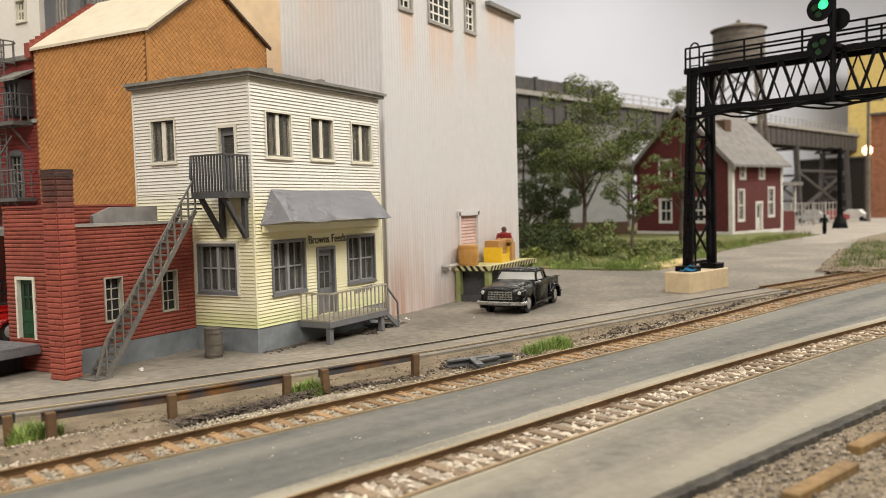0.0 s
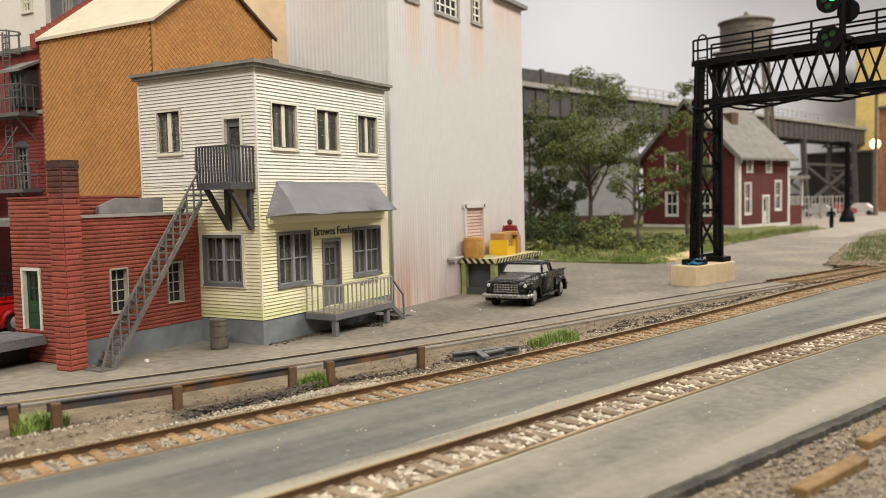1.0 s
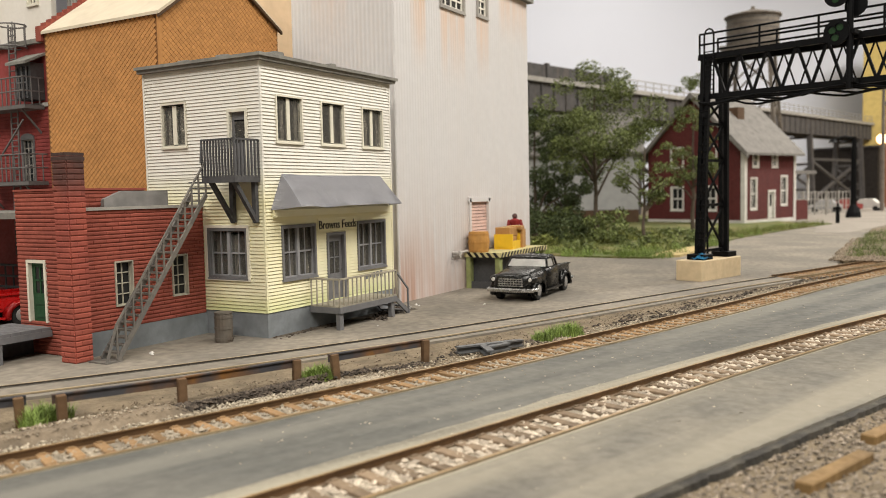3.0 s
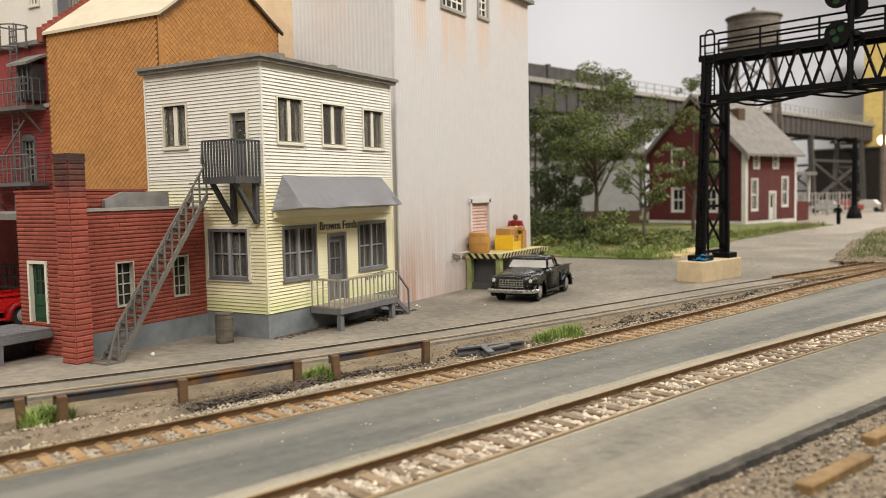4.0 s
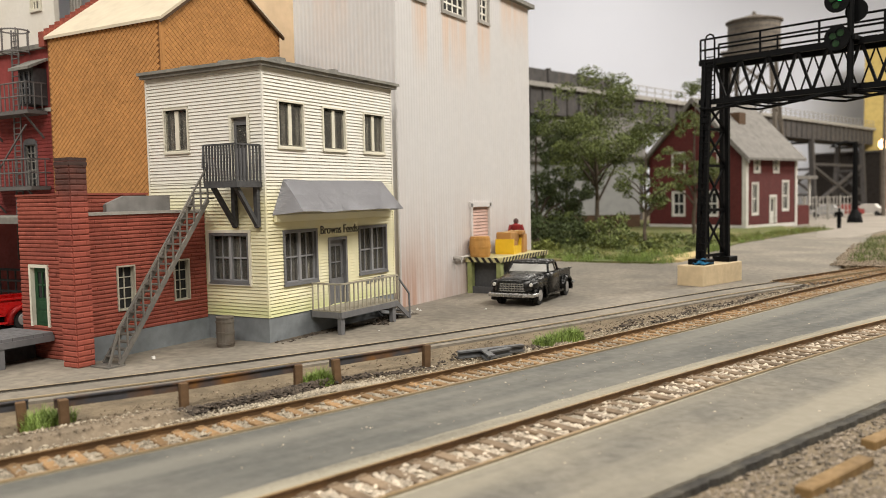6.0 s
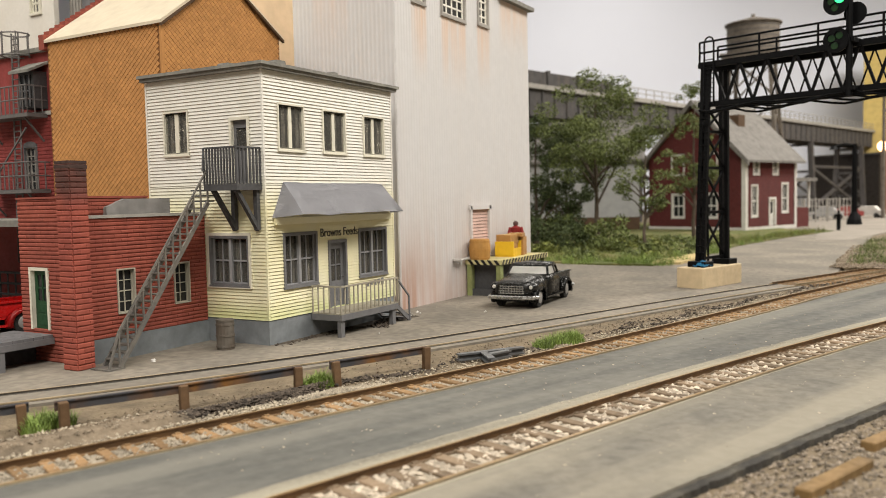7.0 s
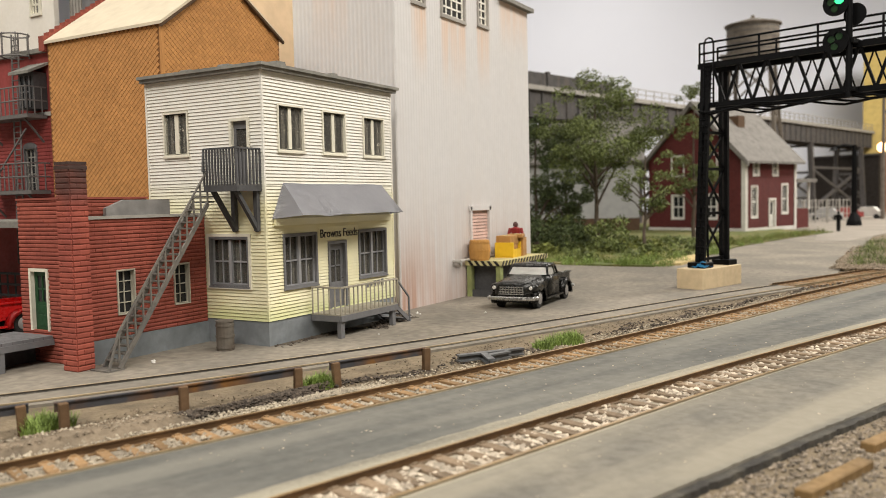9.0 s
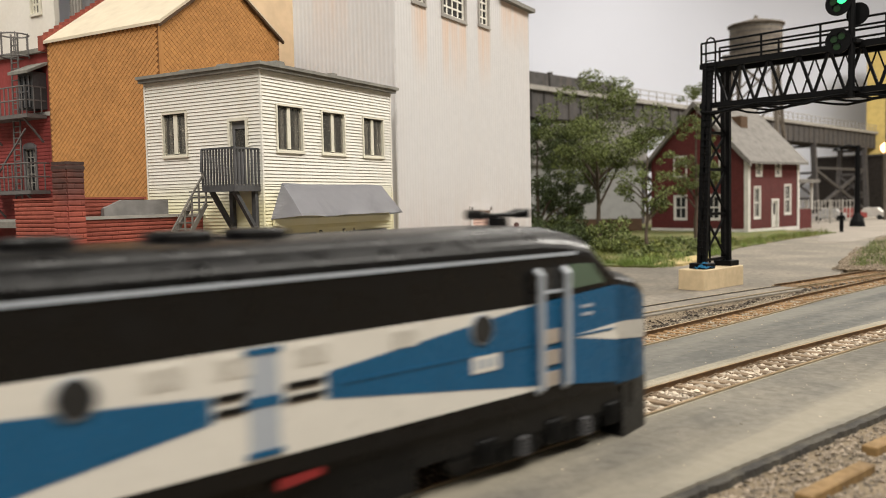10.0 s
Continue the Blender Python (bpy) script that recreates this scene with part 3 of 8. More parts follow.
        if lights[2] > 1:
            m = (ia + ib) / 2
            fbox(bm, face, m - 0.02, m + 0.02, hole[2], hole[3], -0.10, -0.055)
            m = (hole[2] + hole[3]) / 2
            fbox(bm, face, hole[0], hole[1], m - 0.02, m + 0.02, -0.10, -0.055)
        else:
            for q in ((hole[0] - .03, hole[0], hole[2] - .03, hole[3] + .03), (hole[1], hole[1] + .03, hole[2] - .03, hole[3] + .03), (hole[0], hole[1], hole[3], hole[3] + .03)):
                fbox(bm, face, *q, -0.06, -0.045)
        for pa, pb in ((0.12, 0.46), (0.54, 0.88)):
            fbox(bm, face, ia + w * pa, ia + w * pb, c + h * 0.08, c + h * (lights[0] - 0.06), -0.06, -0.045)
        part("leaf", bm, M_GREY, fr)
        bm = bm_new()
        fbox(bm, face, hole[0], hole[1], hole[2], hole[3], -0.085, -0.08)
        g = part("pane", bm, M_GLASS, fr)
        g.visible_shadow = False
        bm = bm_new()
        rod(bm, [(ib - 0.08, -0.0, c + h * 0.45), (ib - 0.08, 0.06, c + h * 0.45)] if face == "F" else [(0, ia + 0.08, c + h * .45), (0.06, ia + 0.08, c + h * .45)], 0.025, 6)
        part("knob", bm, M_CHROME, fr)

    panel_door("F", *door, (0.40, 0.90, 4), "grey glazed shop door")
    panel_door("L", *ldoor, (0.52, 0.88, 1), "grey upstairs door with one pane")
    # awning with folded ends
    bm = bm_new()
    n = 14
    rows = []
    for i in range(n + 1):
        k = i / n
        w = noise.noise(Vector((k * 5.0, 1.5, 0)))
        dent = -0.04 * math.exp(-((k - 0.24) / 0.06) ** 2)
        x0, x1 = 0.76 + 5.04 * k, 0.56 + 5.18 * k
        rows.append([bm.verts.new(c) for c in ((x0, -0.03, 4.64 + 0.025 * w), ((x0 + x1) / 2, -0.47 - 0.02 * w, 4.18 + 0.02 * w), (x1, -0.92 + 0.03 * w, 3.70 + 0.022 * w + dent))])
    for p, q in zip(rows, rows[1:]):
        for j in range(2):
            bm.faces.new((p[j], q[j], q[j + 1], p[j + 1]))
    for r, x in ((rows[0], 0.24), (rows[-1], 6.30)):
        e = bm.verts.new((x, -0.03, 3.62))
        for j in range(2):
            bm.faces.new((r[j], r[j + 1], e))
    bmesh.ops.solidify(bm, geom=bm.faces[:], thickness=0.03)
    part("awning", bm, M_AWN, t, "plain grey sheet metal awning")
    bm = bm_new()
    box(bm, 0.3, 6.25, -0.12, -0.036, 3.42, 3.62)
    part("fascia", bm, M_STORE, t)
    # sign board lettering
    cu = bpy.data.curves.new("sign_text", "FONT")
    cu.body, cu.size, cu.extrude, cu.align_x = "Browns Feeds", 0.37 * U, 0.012 * U, "CENTER"
    tx = new("sign_lettering", cu)
    dg = bpy.context.evaluated_depsgraph_get()
    me = bpy.data.meshes.new_from_object(tx.evaluated_get(dg))
    bpy.data.objects.remove(tx)
    wide = max(q.co.x for q in me.vertices) - min(q.co.x for q in me.vertices)
    me.transform(Matrix.Diagonal((1.93 * U / wide, 1, 1, 1)))
    me.materials.clear()
    me.materials.append(M_TRUCK)
    bm = bm_new()
    box(bm, 2.34, 4.36, -0.036, -0.020, 2.93, 3.31)
    sg = part("sign_board", bm, M_STORE, t)
    ob = new("lettering", me)
    ob.parent = sg
    ob["label"] = "black painted shop lettering"
    ob.matrix_basis = Matrix.Translation(Vector((3.35, -0.044, 2.98)) * U) @ pose(0, 0, 0, 90)
    # small unreadable wall marks
    for k in range(5):
        bm = bm_new()
        box(bm, 4.75 + k * 0.22, 4.90 + k * 0.22, -0.042, -0.036, 1.20 + 0.03 * (k % 2), 1.34 + 0.02 * k)
        part("wall_mark", bm, M_GREY, t, "faded unreadable grey wall mark")
    # roof clutter
    for x, y, w, h in ((1.25, 0.3, 0.5, 0.22), (3.9, 0.35, 0.35, 0.2), (0.25, 1.35, 0.3, 0.12), (0.25, 2.9, 0.3, 0.1)):
        bm = bm_new()
        prism(bm, [(x - w / 2, H + 0.2), (x + w / 2, H + 0.2), (x + w * 0.3, H + 0.2 + h), (x - w * 0.4, H + 0.2 + h)], y, y + 0.4)
        part("roof_vent", bm, M_ROOFGREY, t)
    return t


feed_store()


# ---- porch, outside stair ----
M_PORCH = mat("worn_porch_paint", (0.37, 0.34, 0.27), 0.7, var=0.35, grain=8, tint=(0.15, 0.13, 0.10))


def porch():
    t = thing("porch", 0, 0, 0, 0, "grey timber porch with pale railing and steps", "porch")
    x0, x1, y0, z = 1.85, 4.95, -1.15, 0.72
    bm = bm_new()
    n = 10
    for i in range(n):
        a = y0 + (-0.05 - y0) * i / n
        box(bm, x0, x1, a, a + (-0.05 - y0) / n - 0.012, z - 0.05, z)
    tagged(part("deck", bm, M_PORCH, t), kind="stuff")
    bm = bm_new()
    box(bm, x0, x1, y0 - 0.02, y0 + 0.06, z - 0.22, z - 0.04)
    box(bm, x0 - 0.02, x0 + 0.06, y0 + 0.06, -0.05, z - 0.22, z - 0.04)
    part("edge_beam", bm, M_GREY, t)
    for px, py in ((x0 + 0.12, y0 + 0.1), (x1 - 0.2, y0 + 0.1)):
        bm = bm_new()
        box(bm, px - 0.09, px + 0.09, py - 0.07, py + 0.07, -0.05, z - 0.2)
        part("post", bm, M_GREY, t)
    top = z + 0.80
    bm = bm_new()
    beam(bm, (x0, y0, top), (x1, y0, top), 0.06, 0.05)
    beam(bm, (x0, y0, top), (x0, -0.06, top), 0.06, 0.05)
    part("handrail", bm, M_PORCH, t)
    bm0 = bm_new()
    box(bm0, -0.018, 0.018, -0.018, 0.018, z, top)
    me = mesh_of("baluster", bm0, M_PORCH)
    spots = [(x0 + (x1 - x0) * i / 14, y0) for i in range(15)] + [(x0, y0 + 1.05 * i / 5) for i in range(1, 6)]
    for px, py in spots:
        ob = new("baluster", me)
        ob.parent = t
        ob.matrix_basis = pose(px * U, py * U, 0)
    for i in range(3):
        bm = bm_new()
        box(bm, x1 + 0.02 + i * 0.26, x1 + 0.27 + i * 0.26, y0 + 0.1, -0.1, z - 0.24 - i * 0.2, z - 0.19 - i * 0.2)
        part("step", bm, M_GREY, t)
    for y in (y0 + 0.08, -0.1):
        bm = bm_new()
        beam(bm, (x1, y, z - 0.12), (x1 + 0.85, y, 0.0), 0.06, 0.14)
        part("stringer", bm, M_GREY, t)
    bm = bm_new()
    beam(bm, (x1, y0 + 0.05, top), (x1 + 0.75, y0 + 0.05, z + 0.12), 0.05, 0.05)
    beam(bm, (x1 + 0.75, y0 + 0.05, z + 0.12), (x1 + 0.78, y0 + 0.05, 0.0), 0.05, 0.05, (1, 0, 0))
    part("stair_rail", bm, M_GREY, t)


porch()


def outside_stair():
    t = thing("outside_stair", 0, 0, 0, 0, "dark grey timber stair and landing up to the upper door", "stairs")
    zt, xo = 4.62, -1.0
    bm = bm_new()
    for i in range(7):
        box(bm, xo + i / 7, xo + (i + 1) / 7 - 0.015, 0.10, 1.30, zt - 0.05, zt)
    part("landing", bm, M_STAIR, t)
    bm = bm_new()
    box(bm, xo - 0.03, -0.05, 0.06, 0.14, zt - 0.2, zt - 0.04)
    box(bm, xo - 0.03, xo + 0.05, 0.14, 1.30, zt - 0.2, zt - 0.04)
    part("landing_beam", bm, M_DKGREY, t)
    # posts and braces under the landing, against the wall
    for y in (0.2, 1.05):
        bm = bm_new()
        beam(bm, (-0.13, y, 3.3), (-0.13, y, zt - 0.05), 0.12, 0.14, (0, 1, 0))
        part("bracket_post", bm, M_DKGREY, t)
        bm = bm_new()
        beam(bm, (-0.10, y, 3.3), (xo + 0.08, y, zt - 0.18), 0.11, 0.12, (0, 1, 0))
        part("brace", bm, M_DKGREY, t)
    top = zt + 0.98
    bm = bm_new()
    beam(bm, (xo, 0.1, top), (xo, 1.3, top), 0.05, 0.05)
    beam(bm, (xo, 0.1, top), (-0.05, 0.1, top), 0.05, 0.05)
    part("landing_rail", bm, M_DKGREY, t)
    bm0 = bm_new()
    box(bm0, -0.022, 0.022, -0.022, 0.022, zt - 0.05, top)
    me = mesh_of("baluster", bm0, M_DKGREY)
    for px, py in [(xo, 0.1 + 1.2 * i / 11) for i in range(12)] + [(xo + 0.95 * i / 7, 0.1) for i in range(1, 8)]:
        ob = new("baluster", me)
        ob.parent = t
        ob.matrix_basis = pose(px * U, py * U, 0)
    # the flight runs along the brick wall down to the street
    ya, yb = 1.22, 1.80
    a, b = Vector((-0.98, 0, 4.10)), Vector((-4.12, 0, 0.04))
    for y in (ya, yb):
        bm = bm_new()
        beam(bm, (a.x, y, a.z), (b.x, y, b.z), 0.06, 0.12)
        part("stringer", bm, M_STAIR, t)
    n = 24
    bm0 = bm_new()
    box(bm0, -0.11, 0.08, ya, yb, -0.02, 0.02)
    me = mesh_of("tread", bm0, M_STAIR)
    for i in range(1, n):
        p = a.lerp(b, i / n)
        ob = new("tread", me)
        ob.parent = t
        ob.matrix_basis = pose(p.x * U, 0, p.z * U)
    for y in (ya,):
        bm = bm_new()
        beam(bm, (a.x, y, a.z + 0.9), (b.x, y, b.z + 0.9), 0.045, 0.045)
        part("handrail", bm, M_STAIR, t)
        for i in range(0, 13):
            p = a.lerp(b, i / 12)
            bm = bm_new()
            beam(bm, (p.x, y, p.z), (p.x, y, p.z + 0.9), 0.04, 0.04, (1, 0, 0))
            part("rail_post", bm, M_STAIR, t)
    bm = bm_new()
    beam(bm, (b.x, ya, b.z + 0.9), (b.x - 0.33, ya, 0.02), 0.05, 0.05)
    part("newel", bm, M_STAIR, t)
    bm = bm_new()
    box(bm, b.x - 0.38, b.x + 0.12, ya - 0.05, yb + 0.05, -0.01, 0.04)
    part("base_plate", bm, M_STAIR, t)
    # link from the landing rail down to the flight's rail
    bm = bm_new()
    beam(bm, (xo, 1.3, top), (xo - 0.1, 1.25, zt + 0.35), 0.05, 0.05)
    for i in range(3):
        box(bm, xo - 0.05 + i * 0.02, xo + 0.35, 1.3, 1.8, zt - 0.2 - i * 0.15, zt - 0.16 - i * 0.15)
    part("rail_link", bm, M_DKGREY, t)


outside_stair()


# ---- red brick annex with chimney ----
M_PUTTY = mat("putty_trim", (0.46, 0.43, 0.35), 0.7, var=0.3, grain=7)
M_CHIMNEY = mat("chimney_brick", (0.34, 0.083, 0.055), 0.85, var=0.25, grain=7, random_amt=0.10, island=True, tint=(0.22, 0.05, 0.04), height=((3.9, 4.75, (0.05, 0.030, 0.026), 1.0),))


def brick_annex():
    t = thing("brick_annex", 0, 0, 0, 0, "single-storey red brick annex with grey plinth and flat roof", "building")
    Y, X0, ZT, ZC = 2.36, -4.02, 3.75, 0.62
    wins = [(-3.22, -2.64, 1.20, 2.40), (-1.30, -0.72, 1.24, 2.42)]
    bm = bm_new()
    wall(bm, "F", X0, -0.05, ZC, ZT, 0.2, wins, base=Y)
    box(bm, X0, X0 + 0.2, Y + 0.2, 3.35, ZC, ZT)
    box(bm, X0 + 0.2, -0.05, 4.6, 4.8, ZC, ZT)
    part("wall", bm, M_MORTAR, t)
    bm = bm_new()
    bricks(bm, "F", X0, -0.05, ZC, ZT, wins, base=Y)
    bricks(bm, "L", Y, 2.75, ZC, ZT, [], base=X0)
    tagged(part("brickwork", bm, M_BRICK, t), kind="stuff")
    bm = bm_new()
    box(bm, X0 - 0.02, -0.02, Y - 0.03, Y + 0.2, -0.05, ZC)
    box(bm, X0 - 0.02, X0 + 0.2, Y + 0.2, 4.8, -0.05, ZC)
    part("plinth", bm, M_FOUND, t, "blue-grey painted plinth")
    bm = bm_new()
    box(bm, X0 - 0.06, -0.05, Y - 0.07, Y + 0.25, ZT, ZT + 0.08)
    box(bm, X0 - 0.06, X0 + 0.25, Y + 0.25, 3.3, ZT, ZT + 0.08)
    part("coping", bm, M_CONC, t, "pale concrete coping")
    bm = bm_new()
    box(bm, X0 + 0.1, -0.05, Y + 0.1, 4.7, ZT - 0.15, ZT - 0.06)
    part("roof", bm, M_ROOFGREY, t)
    for a, b, c, d in wins:
        window(t, "F", a, b, c, d, base=Y, frame_mat=M_PUTTY, sash_mat=M_PUTTY, cols=2, rows=4, trim=0.035, bar=0.024, pane_mat=M_DARKGLASS, sill=False)
    # taller end bay with the green door
    XB, YB0, YB1, ZB = -4.2, 3.0, 4.92, 4.28
    door = (3.72, 4.52, 0.84, 2.48)
    bm = bm_new()
    wall(bm, "L", YB0, YB1, 0.0, ZB, 0.2, [door], base=XB)
    box(bm, XB + 0.2, -1.6, YB1 - 0.2, YB1, 0.0, ZB)
    box(bm, XB + 0.2, -1.6, YB0, YB0 + 0.2, ZT - 0.1, ZB)
    part("end_wall", bm, M_MORTAR, t)
    bm = bm_new()
    bricks(bm, "L", YB0, YB1, 0.0, ZB, [door], base=XB)
    bricks(bm, "F", XB, -1.6, ZT + 0.1, ZB, [], base=YB0)
    tagged(part("brickwork", bm, M_BRICK, t), kind="stuff")
    bm = bm_new()
    box(bm, XB - 0.05, -1.55, YB0 - 0.05, YB1 + 0.03, ZB, ZB + 0.05)
    part("coping", bm, M_BRICK, t)
    a, b, c, d = door
    bm = bm_new()
    for q in ((a, a + 0.08, c, d), (b - 0.08, b, c, d), (a + 0.08, b - 0.08, d - 0.08, d)):
        fbox(bm, "L", *q, -0.14, 0.06, XB)
    fr = part("door", bm, M_CREAMTRIM, t, "cream door casing")
    bm = bm_new()
    ia, ib = a + 0.08, b - 0.08
    hole = (ia + 0.12, ib - 0.12, c + 0.75, d - 0.2)
    wall(bm, "L", ia, ib, c, d - 0.08, 0.04, [hole], base=XB + 0.06)
    m = (ia + ib) / 2
    fbox(bm, "L", m - 0.02, m + 0.02, hole[2], hole[3], -0.09, -0.055, XB)
    m = (hole[2] + hole[3]) / 2
    fbox(bm, "L", hole[0], hole[1], m - 0.02, m + 0.02, -0.09, -0.055, XB)
    fbox(bm, "L", ia + 0.12, ib - 0.12, c + 0.12, c + 0.40, -0.06, -0.04, XB)
    fbox(bm, "L", ia + 0.12, ib - 0.12, c + 0.46, c + 0.66, -0.06, -0.04, XB)
    part("leaf", bm, M_GREEN, fr, "dark green panelled door")
    bm = bm_new()
    fbox(bm, "L", hole[0], hole[1], hole[2], hole[3], -0.085, -0.08, XB)
    part("pane", bm, M_DARKGLASS, fr)
    # chimney at the corner
    cx0, cx1, cy0, cy1, ct = -4.74, -4.27, 1.98, 2.50, 5.12
    bm = bm_new()
    box(bm, cx0, cx1, cy0, cy1, -0.05, ct)
    ch = part("chimney", bm, M_MORTAR, t)
    bm = bm_new()
    rng = random.Random(11)
    bricks(bm, "F", cx0, cx1, 0.0, ct, [], base=cy0, rng=rng, length=0.37, row=0.137)
    bricks(bm, "L", cy0, cy1, 0.0, ct, [], base=cx0, rng=rng, length=0.27, row=0.137)
    tagged(part("brickwork", bm, M_CHIMNEY, ch), kind="stuff")
    bm = bm_new()
    box(bm, cx0 - 0.035, cx1 + 0.035, cy0 - 0.035, cy1 + 0.035, ct - 0.13, ct - 0.03, 0.02)
    box(bm, cx0 - 0.02, cx1 + 0.02, cy0 - 0.02, cy1 + 0.02, ct, ct + 0.07)
    part("cap", bm, mat("sooty_brick", (0.065, 0.036, 0.03), 0.85, var=0.4), ch, "sooty dark brick cap")
    # rooftop housing
    bm = bm_new()
    prism(bm, [(-3.04, ZT + 0.02), (-0.87, ZT + 0.02), (-0.87, ZT + 0.50), (-2.45, ZT + 0.50), (-3.04, ZT + 0.28)], 2.85, 3.3)
    part("roof_housing", bm, mat("rough_grey_block", (0.27, 0.26, 0.25), 0.9, var=0.4, grain=3, bump=0.5), t, "rough grey rooftop block")


brick_annex()


# ---- white corrugated elevator ----
def elevator():
    t = thing("grain_elevator", 0, 0, 0, 0, "tall white corrugated metal feed mill, rust streaked", "building")
    X0, X1, XM, Y0, Y1 = 7.72, 19.5, 16.3, 0.5, 5.15
    wins = [(8.85, 9.85, 11.45, 13.0), (11.05, 13.1, 11.35, 13.0), (14.2, 15.25, 11.5, 13.0)]
    door = (13.15, 15.05, 1.55, 3.75)
    bm = bm_new()
    wall(bm, "F", X0, XM, 0.0, 17.5, 0.2, wins + [door], base=Y0)
    wall(bm, "F", XM, X1, 0.0, 13.0, 0.2, [], base=Y0)
    box(bm, X0, X0 + 0.2, Y0 + 0.2, Y1, 0.0, 17.5)
    box(bm, X1 - 0.2, X1, Y0 + 0.2, Y1, 0.0, 13.0)
    box(bm, X0 + 0.2, X1 - 0.2, Y1 - 0.2, Y1, 0.0, 13.0)
    part("wall", bm, M_SILO, t)
    bm = bm_new()
    # vertical corrugation: rounded ribs, shallower on the street front
    ribh = {"F": 0.008, "L": 0.014}
    def ribs(face, u0, u1, z0, z1, base, hs):
        u = u0
        while u < u1:
            for a, b, c, d in cells(u, u + 0.001, z0, z1, hs):
                q = []
                for z in (c, d):
                    for o, k in ((0.0, 0.002), (0.05, ribh[face]), (0.09, ribh[face]), (0.14, 0.002)):
                        q.append(bm.verts.new((u + o, base - k, z) if face == "F" else (base - k, u + o, z)))
                for i in range(3):
                    bm.faces.new((q[i], q[i + 1], q[i + 5], q[i + 4]))
            u += 0.19
    ribs("F", X0, XM - 0.1, 0.0, 17.5, Y0, wins + [door])
    ribs("F", XM, X1 - 0.1, 0.0, 12.9, Y0, [])
    ribs("L", Y0, Y1, 0.0, 17.5, X0, [])
    tagged(part("corrugation", bm, M_SILO, t, "ribbed white sheet metal"), kind="stuff")
    bm = bm_new()
    box(bm, XM, X1 + 0.25, Y0 - 0.25, Y1, 13.0, 13.18)
    part("eave", bm, M_ROOFGREY, t)
    for a, b, c, d in wins:
        window(t, "F", a, b, c, d, base=Y0, cols=4 if b - a > 1.5 else 2, rows=4, trim=0.12, bar=0.06, frame_mat=M_CONC, sash_mat=M_WHITE, pane_mat=M_DARKGLASS)
    a, b, c, d = door
    bm = bm_new()
    for q in ((a, a + 0.14, c, d), (b - 0.14, b, c, d), (a - 0.08, b + 0.08, d - 0.16, d + 0.05)):
        fbox(bm, "F", *q, -0.1, 0.09, Y0)
    fr = part("door", bm, M_SILO, t, "white door casing")
    z = c
    while z < d - 0.2:
        bm = bm_new()
        prism(bm, [(Y0 + 0.06, z), (Y0 + 0.02, z), (Y0 + 0.05, z + 0.13), (Y0 + 0.06, z + 0.13)], a + 0.14, b - 0.14, "x")
        part("slat", bm, M_SHUTTER, fr)
        z += 0.14
    # downpipes beside the store
    for px in (7.55,):
        bm = bm_new()
        rod(bm, [(px, 0.42, 0.0), (px, 0.42, 9.0)], 0.06, 8)
        part("pipe", bm, M_SILO, t)


M_SHUTTER = mat("faded_pink_shutter", (0.62, 0.42, 0.36), 0.7, var=0.2)
elevator()


# ---- ochre shingled warehouse ----
def shingles(bm, face, u0, u1, z0, z1, base, inside, du=0.108, dz=0.093):
    r = 0
    z = z0
    while z < z1 + dz:
        u = u0 + (du if r % 2 else 0)
        while u < u1 + du:
            if inside(u, z):
                q = [bm.verts.new((uu, base - o, zz) if face == "F" else (base - o, uu, zz)) for uu, zz, o in
                     ((u, z - dz * 0.93, 0.022), (u + du * 0.93, z, 0.018), (u, z + dz * 0.93, 0.014), (u - du * 0.93, z, 0.018))]
                bm.faces.new(q)
                w = [bm.verts.new((uu, base - 0.002, zz) if face == "F" else (base - 0.002, uu, zz)) for uu, zz in ((u, z - dz * 0.93), (u + du * 0.93, z), (u - du * 0.93, z))]
                bm.faces.new((q[0], w[0], w[1], q[1]))
                bm.faces.new((q[3], w[2], w[0], q[0]))
            u += 2 * du
        z += dz
        r += 1


